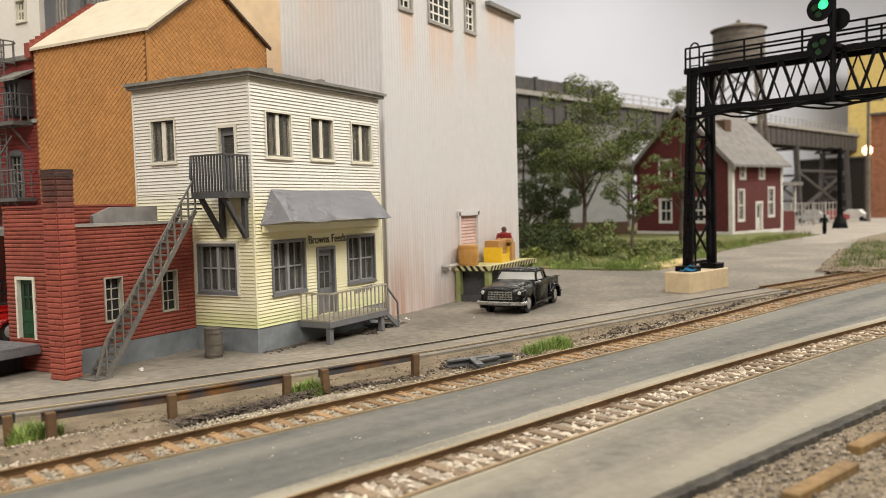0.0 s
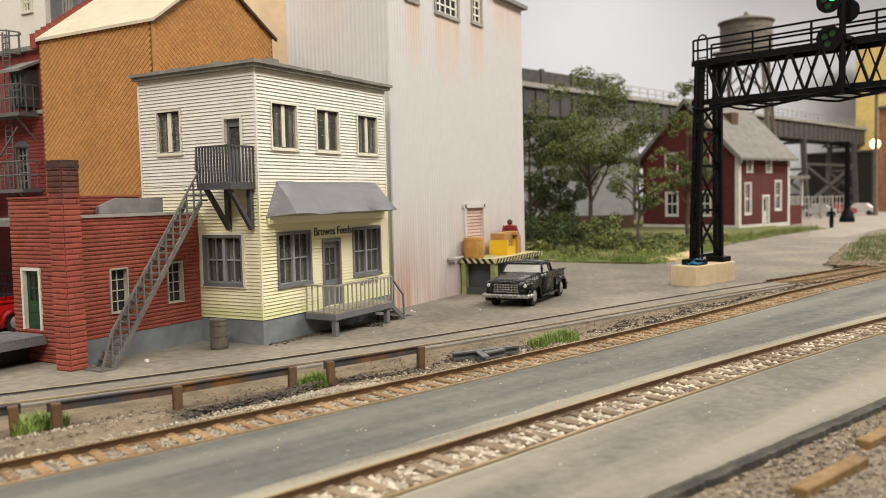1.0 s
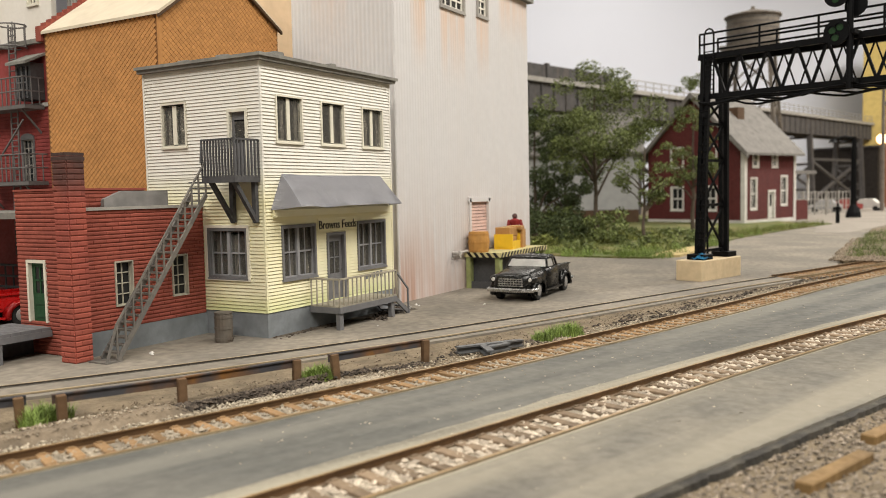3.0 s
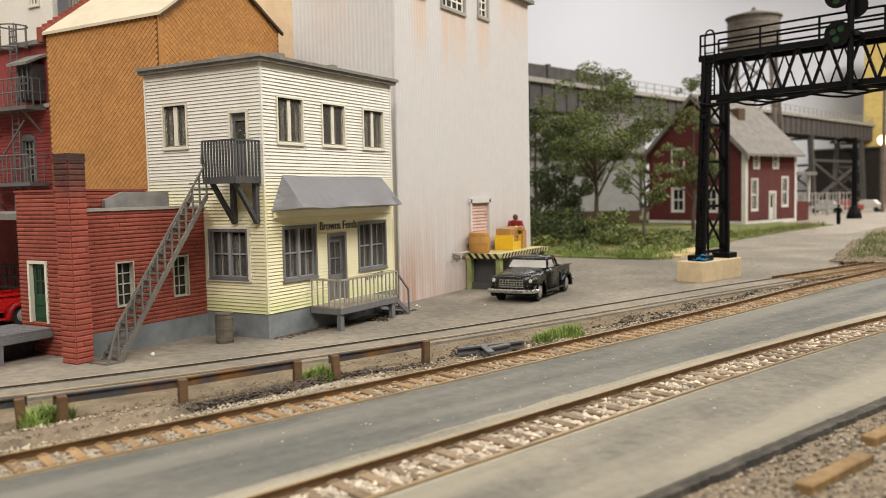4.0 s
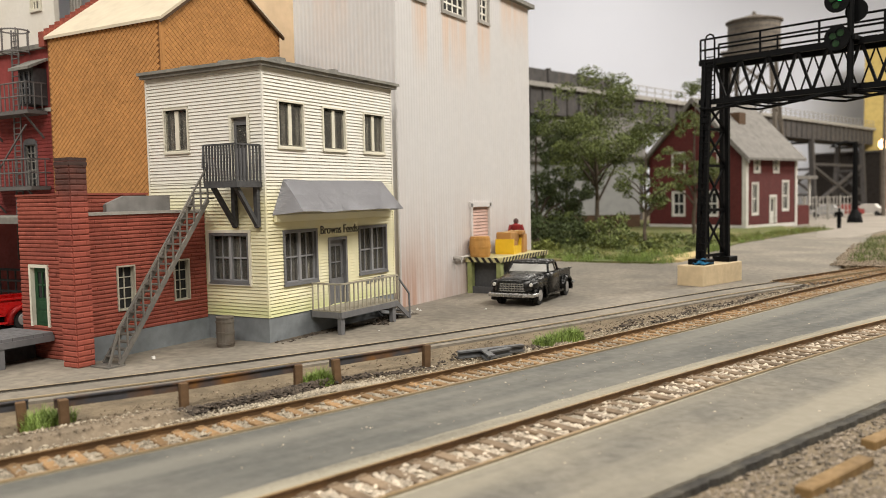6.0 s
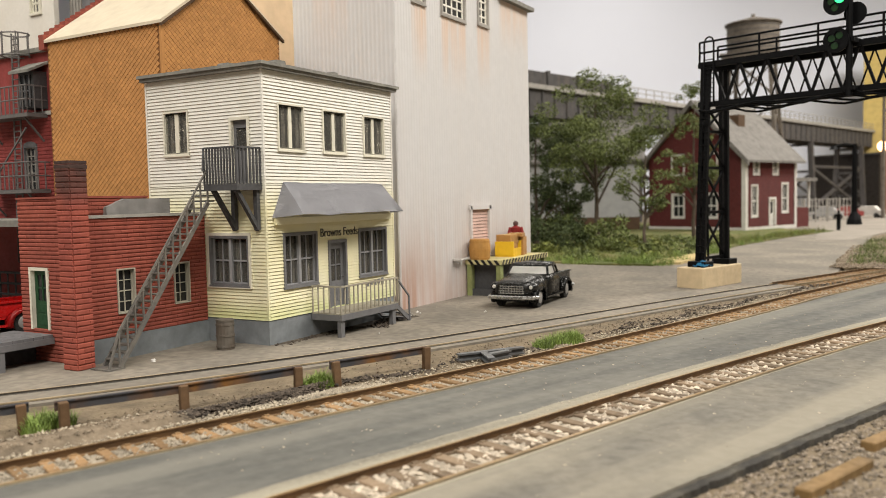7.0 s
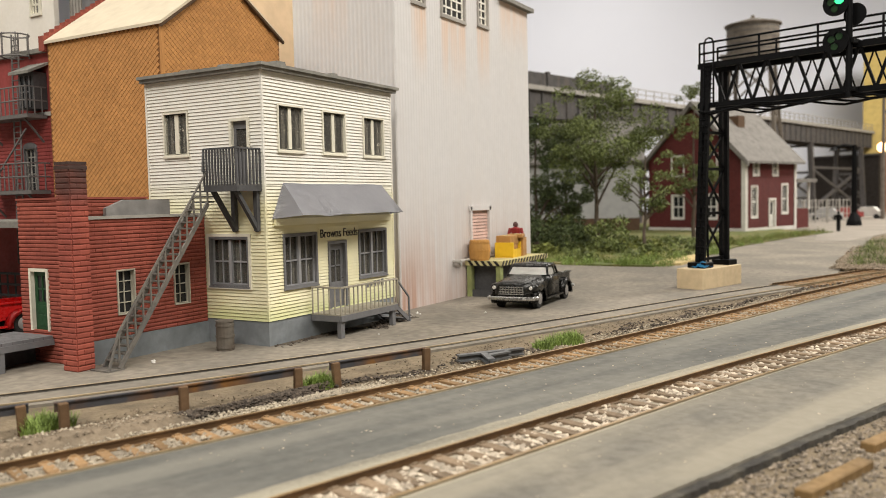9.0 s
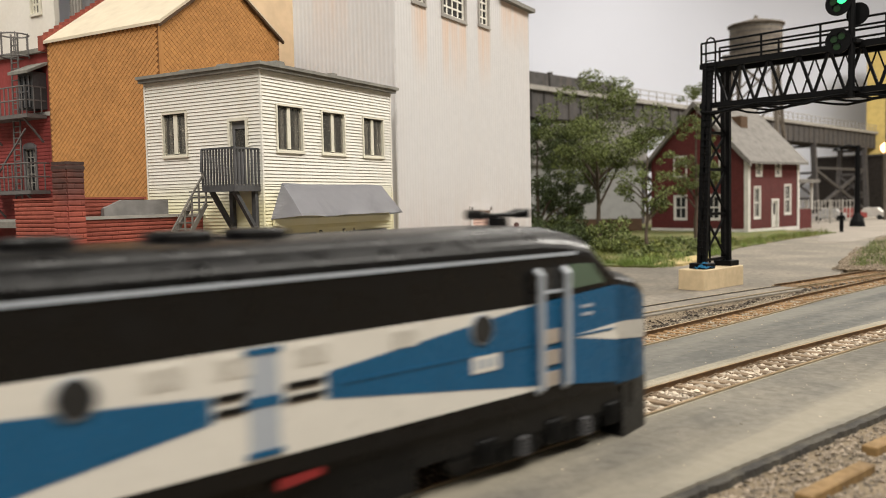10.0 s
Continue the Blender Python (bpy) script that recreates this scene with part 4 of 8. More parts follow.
def warehouse():
    t = thing("shingled_warehouse", 0, 0, 0, 0, "ochre diamond-shingled warehouse with a cream gable roof", "building")
    X0, X1, Y0, Y1, ZE, ZR, ZQ = 1.0, 6.62, 5.0, 10.75, 9.92, 11.95, 10.25
    XR = (X0 + X1) / 2
    bm = bm_new()
    prism(bm, [(X0, 0), (X1, 0), (X1, ZQ), (XR, ZR), (X0, ZE)], Y0, Y1)
    part("wall", bm, M_ORANGEGAP, t)
    bm = bm_new()
    def gable(u, z):
        k, e = (u - X0, ZE) if u < XR else (X1 - u, ZQ)
        return X0 + 0.08 < u < X1 - 0.08 and z < e + (ZR - e) * k / (XR - X0) - 0.1
    shingles(bm, "F", X0, X1, 5.0, ZR, Y0, gable)
    shingles(bm, "L", Y0, Y1, 3.0, ZE, X0, lambda u, z: Y0 + 0.12 < u < Y1 - 0.09 and z < ZE - 0.05)
    tagged(part("shingle_cladding", bm, M_ORANGE, t, "ochre diamond shingles"), kind="stuff")
    bm = bm_new()
    box(bm, X0 - 0.05, X0 + 0.06, Y0 - 0.05, Y0 + 0.05, 0, ZE)
    part("corner_board", bm, M_ORANGE, t)
    for sx, xe, ze in ((-1, X0, ZE), (1, X1, ZQ)):
        bm = bm_new()
        e = (xe + sx * 0.12, ze - 0.09)
        prism(bm, [e, (XR, ZR + 0.02), (XR, ZR + 0.12), (e[0], e[1] + 0.10)], Y0 - 0.12, Y1 + 0.02)
        part("roof", bm, M_CREAMROOF, t, "plain cream roof slope")
        bm = bm_new()
        prism(bm, [(e[0], e[1] - 0.1), (XR, ZR - 0.08), (XR, ZR + 0.02), (e[0], e[1])], Y0 - 0.16, Y0 - 0.06)
        part("rake_board", bm, M_DKBROWN, t)
    # stepped red brick party wall at the far end
    for i in range(13):
        bm = bm_new()
        x = X0 - 0.1 + i * 0.22
        box(bm, x, x + 0.22, Y1 + 0.05, Y1 + 0.35, ZE - 0.3, ZE + 0.22 + i * 0.155)
        part("brick_step", bm, M_BRICK, t, "red brick stepped parapet")


warehouse()


# ---- signal gantry on a timber block ----
def signal_gantry():
    bm = bm_new()
    box(bm, -1.72, 1.72, -0.62, 0.62, -0.02, 0.88, 0.03)
    t = piece("timber_block", bm, M_WOOD, label="pale raw timber block under the signal gantry", category="block")
    t.matrix_basis = pose(19.95 * U, -7.95 * U, 0, 0, 0, -17.0)
    # local x along the tracks, local -y across them
    g = thing("signal_gantry", 20.08, -8.05, 0.88, -17.0, "black steel lattice signal gantry standing on a timber block", "signal gantry")
    zb, zt = 7.05, 8.75

    def top_x(s):
        return -0.52 if s < 0 else 1.0

    def leg_x(s, z):
        return s * 1.05 + (top_x(s) - s * 1.05) * z / zt

    for sx in (-1, 1):
        bm = bm_new()
        box(bm, sx * 1.05 - 0.38, sx * 1.05 + 0.38, -0.42, 0.42, 0.0, 0.24, 0.02)
        part("footing", bm, M_BLACK, g)
        for sy in (-1, 1):
            bm = bm_new()
            beam(bm, (sx * 1.05, sy * 0.13, 0.2), (top_x(sx), sy * 0.13, zt), 0.17, 0.17, (0, 1, 0))
            part("leg", bm, M_BLACK, g)
    lv = [0.35, 2.35, 4.3, 5.9, zb]
    for a, b in zip(lv, lv[1:]):
        for sy in (0,):
            bm = bm_new()
            beam(bm, (leg_x(-1, a), sy * 0.28, a), (leg_x(1, a), sy * 0.28, a), 0.1, 0.12)
            part("strut", bm, M_BLACK, g)
            for s in (-1, 1):
                bm = bm_new()
                beam(bm, (leg_x(-s, a), sy * 0.28, a), (leg_x(s, b), sy * 0.28, b), 0.08, 0.08)
                part("brace", bm, M_BLACK, g)
    for sx in (-1,):
        n = 22
        for i in range(n):
            z = 0.6 + (zb - 0.6) * i / n
            w = leg_x(sx, z)
            bm = bm_new()
            beam(bm, (w - 0.12, -0.2, z), (w - 0.12, 0.2, z), 0.06, 0.05)
            part("rung", bm, M_BLACK, g)
    # bridge: four chords and lacing
    L = 13.0
    for sx in (-0.52, 1.0):
        for z in (zb, zt):
            bm = bm_new()
            beam(bm, (sx, 0.35, z), (sx, -L, z), 0.2, 0.22)
            part("chord", bm, M_BLACK, g)
        n = 11
        for i in range(n):
            y0, y1 = 0.3 - (L + 0.3) * i / n, 0.3 - (L + 0.3) * (i + 1) / n
            ym = (y0 + y1) / 2
            for a, b in (((sx, y0, zb), (sx, ym, zt)), ((sx, ym, zt), (sx, y1, zb))):
                bm = bm_new()
                beam(bm, a, b, *((0.10, 0.10) if sx < 0 else (0.055, 0.055)))
                part("diagonal", bm, M_BLACK, g)
    bm = bm_new()
    for i in range(26):
        y = 0.35 - i * 0.52
        box(bm, -0.5, 0.98, y - 0.5, y - 0.04, zt + 0.10, zt + 0.16)
    tagged(part("walkway", bm, M_BLACK, g), kind="stuff")
    for sx in (-0.55, 1.03):
        bm = bm_new()
        for z in (zt + 0.55, zt + 1.0):
            rod(bm, [(sx, 0.3, z), (sx, -L, z)], 0.045, 6)
        rod(bm, [(sx, 0.3, zt), (sx, 0.3, zt + 1.0)], 0.045, 6)
        for i in range(1, 6):
            rod(bm, [(sx, -i * 2.4, zt), (sx, -i * 2.4, zt + 1.0)], 0.045, 6)
        part("railing", bm, M_BLACK, g)
    bm = bm_new()
    for y in (-0.42, 0.02):
        rod(bm, [(-0.66, y, zb), (-0.66, y, zt + 0.95)], 0.04, 6)
    rod(bm, [(-0.66, -0.42, zt + 0.95), (-0.66, -0.34, zt + 1.12), (-0.66, -0.2, zt + 1.18), (-0.66, -0.06, zt + 1.12), (-0.66, 0.02, zt + 0.95)], 0.04, 6)
    for i in range(9):
        rod(bm, [(-0.66, -0.42, zb + 0.3 + i * 0.2), (-0.66, 0.02, zb + 0.3 + i * 0.2)], 0.025, 5)
    part("ladder_head", bm, M_BLACK, g)
    rng = random.Random(4)
    for k in range(4):
        bm = bm_new()
        pts = []
        for i in range(26):
            y = 0.2 - i * 0.5
            pts.append((-0.8 + 0.1 * k + rng.uniform(-0.05, 0.05), y, zb - 0.22 - 0.12 * math.sin(i * 0.9 + k) - 0.05 * k + rng.uniform(-0.03, 0.03)))
        rod(bm, pts, 0.045, 6)
        part("cable", bm, M_BLACK, g, "slack black signal cable")
    bm = bm_new()
    rod(bm, [(-0.55, 0.1, zb - 0.2), (-0.75, 0.0, zb - 0.9), (-0.5, 0.0, zb - 2), (-0.4, 0, 0.2)], 0.05, 6)
    part("cable", bm, M_BLACK, g)
    # masts and target heads facing along the track
    y = -6.15
    bm = bm_new()
    rod(bm, [(-1.0, y, zb - 0.3), (-1.0, y, zt + 4.2)], 0.12, 10)
    part("mast", bm, M_BLACK, g)
    for z in (zb, zt + 0.1):
        bm = bm_new()
        box(bm, -1.1, -0.45, y - 0.2, y + 0.2, z - 0.08, z + 0.08)
        part("mast_clamp", bm, M_BLACK, g)
    for z, lit in ((zt + 1.54, True), (zt + 0.12, False)):
        yc = y + 0.42
        bm = bm_new()
        rod(bm, [(-0.95, yc, z), (-1.12, yc, z), (-1.22, yc, z)], [0.28, 0.46, 0.48], 24)
        h = part("signal_head", bm, M_BLACK, g, "round black signal target", smooth=False)
        lamps = ((-0.14, 0.17), (0.14, 0.08), (0.03, -0.20)) if not lit else ((-0.14, 0.14), (0.17, 0.06), (0.03, -0.20))
        for i, (dy, dz) in enumerate(lamps):
            on = lit and i == 0
            bm = bm_new()
            rod(bm, [(-1.21, yc + dy, z + dz), (-1.245, yc + dy, z + dz)], 0.135 if not on else 0.19, 16)
            part("lens", bm, M_GREENLIGHT if on else M_LENS, h, "glowing green lens" if on else "dark lens")
            bm = bm_new()
            pts = [( -1.22 - 0.02, yc + dy + math.cos(a) * 0.16, z + dz + math.sin(a) * 0.16) for a in [radians(q) for q in range(0, 181, 20)]]
            for a, b in zip(pts, pts[1:]):
                bm.faces.new([bm.verts.new(c) for c in (a, b, (b[0] - 0.08, b[1], b[2]), (a[0] - 0.08, a[1], a[2]))])
            part("hood", bm, M_BLACK, h)
    for dy in (-0.75,):
        bm = bm_new()
        rod(bm, [(-0.50, y + dy + 0.62, zt + 1.10), (-0.80, y + dy + 0.62, zt + 1.10)], [0.30, 0.42], 20)
        part("signal_head", bm, M_BLACK, g, "round black signal target seen from behind")


M_GREENLIGHT = glow("green_signal_light", (0.03, 0.75, 0.20), 2.2)
M_LENS = mat("dark_lens", (0.02, 0.05, 0.02), 0.15, var=0.1, bump=0)
signal_gantry()


# ---- loading dock beside the mill ----
def loading_dock():
    t = thing("loading_dock", 0, 0, 0, 0, "weathered pale yellow loading dock with hazard striped edge", "loading dock")
    x0, x1, y0, y1, z = 12.7, 17.6, -1.15, 0.47, 1.50
    bm = bm_new()
    n = 9
    for i in range(n):
        a = x0 + (x1 - x0) * i / n
        box(bm, a, a + (x1 - x0) / n - 0.02, y0, y1, z - 0.08, z)
    tagged(part("deck", bm, M_DOCK, t), kind="stuff")
    bm = bm_new()
    box(bm, x0, x1, y0 - 0.05, y0 - 0.003, z - 0.19, z + 0.01)
    box(bm, x0 - 0.05, x0 - 0.003, y0, y1, z - 0.19, z + 0.01)
    part("edge_board", bm, M_DOCK, t)
    w = 0.15
    k = 0
    u = x0
    while u < x1 - w:
        bm = bm_new()
        prism(bm, [(u, z - 0.19), (u + w, z - 0.19), (u + w + 0.16, z + 0.01), (u + 0.16, z + 0.01)], y0 - 0.06, y0 - 0.052)
        part("hazard_stripe", bm, M_TRUCK, t, "black hazard stripe")
        u += 2 * w
    u = y0
    while u < y1 - w:
        bm = bm_new()
        prism(bm, [(u, z - 0.19), (u + w, z - 0.19), (u + w + 0.16, z + 0.01), (u + 0.16, z + 0.01)], x0 - 0.06, x0 - 0.052, "x")
        part("hazard_stripe", bm, M_TRUCK, t, "black hazard stripe")
        u += 2 * w
    for px in (x0 + 0.15, 15.5, x1 - 0.15):
        for py in (y0 + 0.12, y1 - 0.15):
            bm = bm_new()
            box(bm, px - 0.14, px + 0.14, py - 0.1, py + 0.1, -0.02, z - 0.08)
            part("leg", bm, M_DOCKGREEN, t, "green stained timber leg")
    bm = bm_new()
    box(bm, x0 + 0.08, x0 + 0.2, y0 + 0.2, y1 - 0.2, 0.0, 0.28)
    box(bm, x0 + 0.4, x1 - 0.3, y0 + 0.4, y1 - 0.1, 0.0, z - 0.1)
    part("under_box", bm, M_DKGREY, t)


M_DOCK = mat("pale_yellow_timber", (0.58, 0.52, 0.26), 0.8, var=0.35, grain=6)
M_DOCKGREEN = mat("mossy_timber", (0.30, 0.33, 0.13), 0.85, var=0.4, grain=5)
loading_dock()


# ---- red farmhouse and pale house behind the trees ----
def farmhouse():
    t = thing("farmhouse", 73.9, -0.15, -0.05, -21.2, "dark red clapboard farmhouse with grey shingle roof and white trim", "house")
    W, D, H, R = 10.4, 12.3, 8.1, 14.2
    front = [(1.1, 2.5, 1.5, 5.0), (7.3, 8.8, 1.8, 5.2), (1.5, 2.8, 6.0, 7.7), (5.4, 6.7, 6.0, 7.7)]
    side = [(3.2, 5.0, 6.2, 8.6), (3.2, 5.0, 1.4, 4.2), (7.4, 9.2, 6.2, 8.6), (7.4, 9.2, 1.4, 4.2)]
    door = (4.6, 6.1, 0.5, 3.6)
    bm = bm_new()
    wall(bm, "F", 0, W, 0, H, 0.2, front + [door])
    wall(bm, "L", 0.2, D, 0, H, 0.2, [q for q in side if q[3] < H])
    box(bm, W - 0.2, W, 0.2, D, 0, H)
    box(bm, 0.2, W - 0.2, D - 0.2, D, 0, H)
    prism(bm, [(0.0, H), (D, H), (D / 2, R - 0.2)], 0.0, 0.2, "x")
    prism(bm, [(0.0, H), (D, H), (D / 2, R - 0.2)], W - 0.2, W, "x")
    part("wall", bm, M_HOUSERED, t)
    bm = bm_new()
    clapboard(bm, "F", 0.3, W - 0.3, 0.4, H, front + [door], row=0.32, out=0.07)
    clapboard(bm, "L", 0.3, D - 0.3, 0.4, H, side, row=0.32, out=0.07)
    z = H
    while z < R - 0.8:
        k = (z - H) / (R - 0.2 - H) * D / 2
        clapboard(bm, "L", k + 0.3, D - k - 0.3, z, z + 0.32, side, row=0.32, out=0.07)
        z += 0.32
    tagged(part("siding", bm, M_HOUSERED, t), kind="stuff")
    bm = bm_new()
    box(bm, -0.12, 0.35, -0.12, 0.35, 0, H)
    part("corner_board", bm, M_TRIMW, t)
    bm = bm_new()
    box(bm, W - 0.35, W + 0.1, -0.12, 0.2, 0, H)
    part("corner_board", bm, M_TRIMW, t)
    bm = bm_new()
    box(bm, 0.35, W - 0.35, -0.1, 0.0, 0.0, 0.45)
    box(bm, -0.1, 0.0, 0.35, D, 0.0, 0.45)
    part("baseboard", bm, M_TRIMW, t)
    for q in front:
        window(t, "F", *q, frame_mat=M_TRIMW, sash_mat=M_TRIMW, cols=2, rows=2, trim=0.2, bar=0.09, pane_mat=M_DARKGLASS)
    for q in side:
        window(t, "L", *q, frame_mat=M_TRIMW, sash_mat=M_TRIMW, cols=2, rows=2, trim=0.2, bar=0.09, pane_mat=M_DARKGLASS)
    a, b, c, d = door
    bm = bm_new()
    for q in ((a, a + 0.25, c, d), (b - 0.25, b, c, d), (a + 0.25, b - 0.25, d - 0.25, d)):
        fbox(bm, "F", *q, -0.1, 0.12)
    fr = part("door", bm, M_TRIMW, t)
    bm = bm_new()
    hole = (a + 0.5, b - 0.5, c + 1.3, d - 0.5)
    wall(bm, "F", a + 0.25, b - 0.25, c, d - 0.25, 0.08, [hole], base=0.06)
    part("leaf", bm, M_TRIMW, fr)
    bm = bm_new()
    fbox(bm, "F", *hole, -0.12, -0.1)
    part("pane", bm, M_DARKGLASS, fr)
    ov = 0.8
    s = (R - H) / (D / 2)
    for sy in (0, 1):
        bm = bm_new()
        e = -ov if sy == 0 else D + ov
        prism(bm, [(e, H - ov * s), (D / 2, R), (D / 2, R + 0.25), (e, H - ov * s + 0.25)], -ov, W + ov, "x")
        part("roof", bm, M_SHINGLE, t, "pale grey shingle roof slope")
        bm = bm_new()
        prism(bm, [(e, H - ov * s - 0.35), (D / 2, R - 0.35), (D / 2, R), (e, H - ov * s)], -ov - 0.05, -ov + 0.2, "x")
        part("rake_board", bm, M_SHINGLE, t)
    bm = bm_new()
    box(bm, 3.9, 5.2, D / 2 - 3.0, D / 2 - 1.8, R - 4.6, R - 1.4)
    part("chimney", bm, M_DKBROWN, t)
    bm = bm_new()
    box(bm, W + 0.02, W + 4.0, 0.5, 6, 0, 2.3)
    part("lean_to", bm, M_HOUSERED, t)
    bm = bm_new()
    box(bm, W + 0.02, W + 4.6, -0.2, 6.3, 5.3, 5.7)
    part("porch_roof", bm, M_SHINGLE, t)
    for px in (W + 4.0,):
        bm = bm_new()
        box(bm, px - 0.12, px + 0.12, 0.4, 0.65, 2.2, 5.3)
        part("porch_post", bm, M_TRIMW, t)


M_TRIMW = mat("white_trim", (0.62, 0.60, 0.56), 0.7, var=0.15)
farmhouse()


def pale_house():
    t = thing("pale_house", 86.5, 15.2, -0.05, 108.0, "pale grey sided house half hidden by trees", "house")
    W, D, H, R = 13.5, 10.0, 8.6, 13.0
    bm = bm_new()
    prism(bm, [(0.0, 1.6), (D, 1.6), (D, H), (D / 2, R), (0.0, H)], 0.0, W, "x")
    part("wall", bm, M_PALE, t)
    bm = bm_new()
    box(bm, -0.05, W + 0.05, -0.05, D + 0.05, 0, 1.6)
    part("foundation", bm, M_DKBROWN, t)
    s = (R - H) / (D / 2)
    for e, nm in ((-0.7, "roof"), (D + 0.7, "roof")):
        bm = bm_new()
        prism(bm, [(e, H - 0.7 * s + 0.05), (D / 2, R + 0.05), (D / 2, R + 0.3), (e, H - 0.7 * s + 0.3)], -0.7, W + 0.7, "x")
        part(nm, bm, M_SHINGLE, t)
    for face, u, z in (("L", 3.0, 3.0), ("F", 2.5, 3.0), ("F", 6.5, 3.0), ("F", 10.5, 3.0)):
        bm = bm_new()
        for q in ((u - 0.7, u - 0.5, z, z + 3), (u + 0.5, u + 0.7, z, z + 3), (u - 0.5, u + 0.5, z + 2.8, z + 3), (u - 0.5, u + 0.5, z, z + 0.2)):
            fbox(bm, face, *q, 0, 0.12)
        w = part("window", bm, M_TRIMW, t)
        bm = bm_new()
        fbox(bm, face, u - 0.5, u + 0.5, z + 0.2, z + 2.8, 0.0, 0.04)
        part("pane", bm, M_DARKGLASS, w)
    bm = bm_new()
    for i in range(34):
        fbox(bm, "F", 0, W, 1.7 + i * 0.22, 1.85 + i * 0.22, 0.0, 0.05)
        fbox(bm, "L", 0, D, 1.7 + i * 0.22, 1.85 + i * 0.22, 0.0, 0.05)
    tagged(part("siding", bm, M_PALE, t), kind="stuff")


M_PALE = mat("pale_grey_siding", (0.36, 0.36, 0.36), 0.75, var=0.12)
pale_house()


# ---- elevated railway, water tank, far yellow block ----
def viaduct():
    t = thing("viaduct", 73.3, 24.25, 0, -14.6, "long grey steel girder viaduct on trestle bents", "bridge")
    L, z0, z1 = 130.0, 13.8, 17.0
    bm = bm_new()
    box(bm, -25, L, 0, 0.5, z0, z1)
    box(bm, -25, L, 5.0, 5.5, z0, z1)
    part("girder", bm, M_STEELGREY, t)
    bm = bm_new()
    for i in range(62):
        x = -25 + i * 2.5
        box(bm, x, x + 0.2, -0.18, 0.0, z0, z1)
    tagged(part("stiffener", bm, M_STEELGREY, t), kind="stuff")
    bm = bm_new()
    box(bm, -25, L, -0.5, 6.0, z1, z1 + 0.55)
    part("deck", bm, M_CONC, t, "pale deck edge")
    bm = bm_new()
    box(bm, -25, 17.5, -0.3, 0.1, z1 + 0.55, z1 + 2.1)
    part("parapet", bm, M_STEELGREY, t, "solid grey parapet panels")
    for i in range(7):
        bm = bm_new()
        x = -22 + i * 6.3
        box(bm, x, x + 0.5, -0.5, 0.0, z1 + 0.55, z1 + 2.3)
        part("parapet_post", bm, M_STEELGREY, t)
    bm = bm_new()
    for z in (z1 + 1.2, z1 + 1.9):
        rod(bm, [(17.5, -0.2, z), (L, -0.2, z)], 0.06, 5)
    for i in range(50):
        rod(bm, [(17.5 + i * 2.2, -0.2, z1 + 0.5), (17.5 + i * 2.2, -0.2, z1 + 1.9)], 0.06, 5)
    part("handrail", bm, M_CONC, t)
    for x in (-10, 12, 34, 62, 88, 117):
        for y in (0.3, 5.2):
            bm = bm_new()
            beam(bm, (x, y + (y - 2.75) * 0.3, -0.1), (x, y, z0), 0.9, 0.9, (1, 0, 0))
            part("column", bm, M_STEELGREY, t)
        for a, b in (((-0.4, 3.0), (5.9, 3.0)), ((-0.4, 8.0), (5.9, 8.0)), ((-0.4, 13.2), (5.9, 13.2)), ((-0.4, 3.0), (5.9, 8.0)), ((5.9, 3.0), (-0.4, 8.0))):
            bm = bm_new()
            beam(bm, (x, *a), (x, *b), 0.4, 0.45)
            part("bent_brace", bm, M_STEELGREY, t)
    for a, b in ((88, 117),):
        bm = bm_new()
        beam(bm, (a, 0.3, 0.5), (b, 0.3, 9), 0.5, 0.5)
        beam(bm, (b, 0.3, 0.5), (a, 0.3, 9), 0.5, 0.5)
        beam(bm, (a, 0.3, 9), (b, 0.3, 9), 0.5, 0.5)
        part("cross_brace", bm, M_STEELGREY, t)


viaduct()


def water_tank():
    t = thing("water_tank", 120.4, 6.7, 0, 0, "grey-brown wooden stave water tank on a steel tower", "water tank")
    r, z0, z1 = 3.9, 25.6, 30.2
    bm = bm_new()
    rod(bm, [(0, 0, z0), (0, 0, z1)], r, 40)
    part("tub", bm, M_TANK, t)
    for z in (26.3, 27.2, 28.1, 29.0, 29.7):
        bm = bm_new()
        rod(bm, [(0, 0, z), (0, 0, z + 0.08)], r + 0.05, 40)
        part("hoop", bm, M_DKGREY, t)
    bm = bm_new()
    rod(bm, [(0, 0, z1), (0, 0, z1 + 0.2), (0, 0, z1 + 1.2), (0, 0, z1 + 1.25), (0, 0, z1 + 1.7)], [r + 0.35, r + 0.35, 0.6, 0.35, 0.25], 40)
    part("roof", bm, M_TANK, t)
    bm = bm_new()
    box(bm, -4.2, 4.2, -4.2, 4.2, z0 - 0.6, z0)
    part("platform", bm, M_TANK, t)
    for sx in (-1, 1):
        for sy in (-1, 1):
            bm = bm_new()
            beam(bm, (sx * 4.6, sy * 4.6, -0.1), (sx * 2.8, sy * 2.8, z0 - 0.5), 0.5, 0.5, (1, 0, 0))
            part("leg", bm, M_TANK, t)
    for k in range(4):
        za, zb = 1 + k * 6, 7 + k * 6
        wa, wb = 4.6 - 1.8 * za / 25, 4.6 - 1.8 * zb / 25
        for sx, sy in ((1, 0), (-1, 0), (0, 1), (0, -1)):
            bm = bm_new()
            for s in (-1, 1):
                a = (sx * wa if sx else s * wa, sy * wa if sy else s * wa, za)
                b = (sx * wb if sx else -s * wb, sy * wb if sy else -s * wb, zb)
                beam(bm, a, b, 0.22, 0.22)
            part("brace", bm, M_TANK, t)
    return t


M_TANK = mat("weathered_stave", (0.15, 0.128, 0.105), 0.85, var=0.3, grain=3)
water_tank()


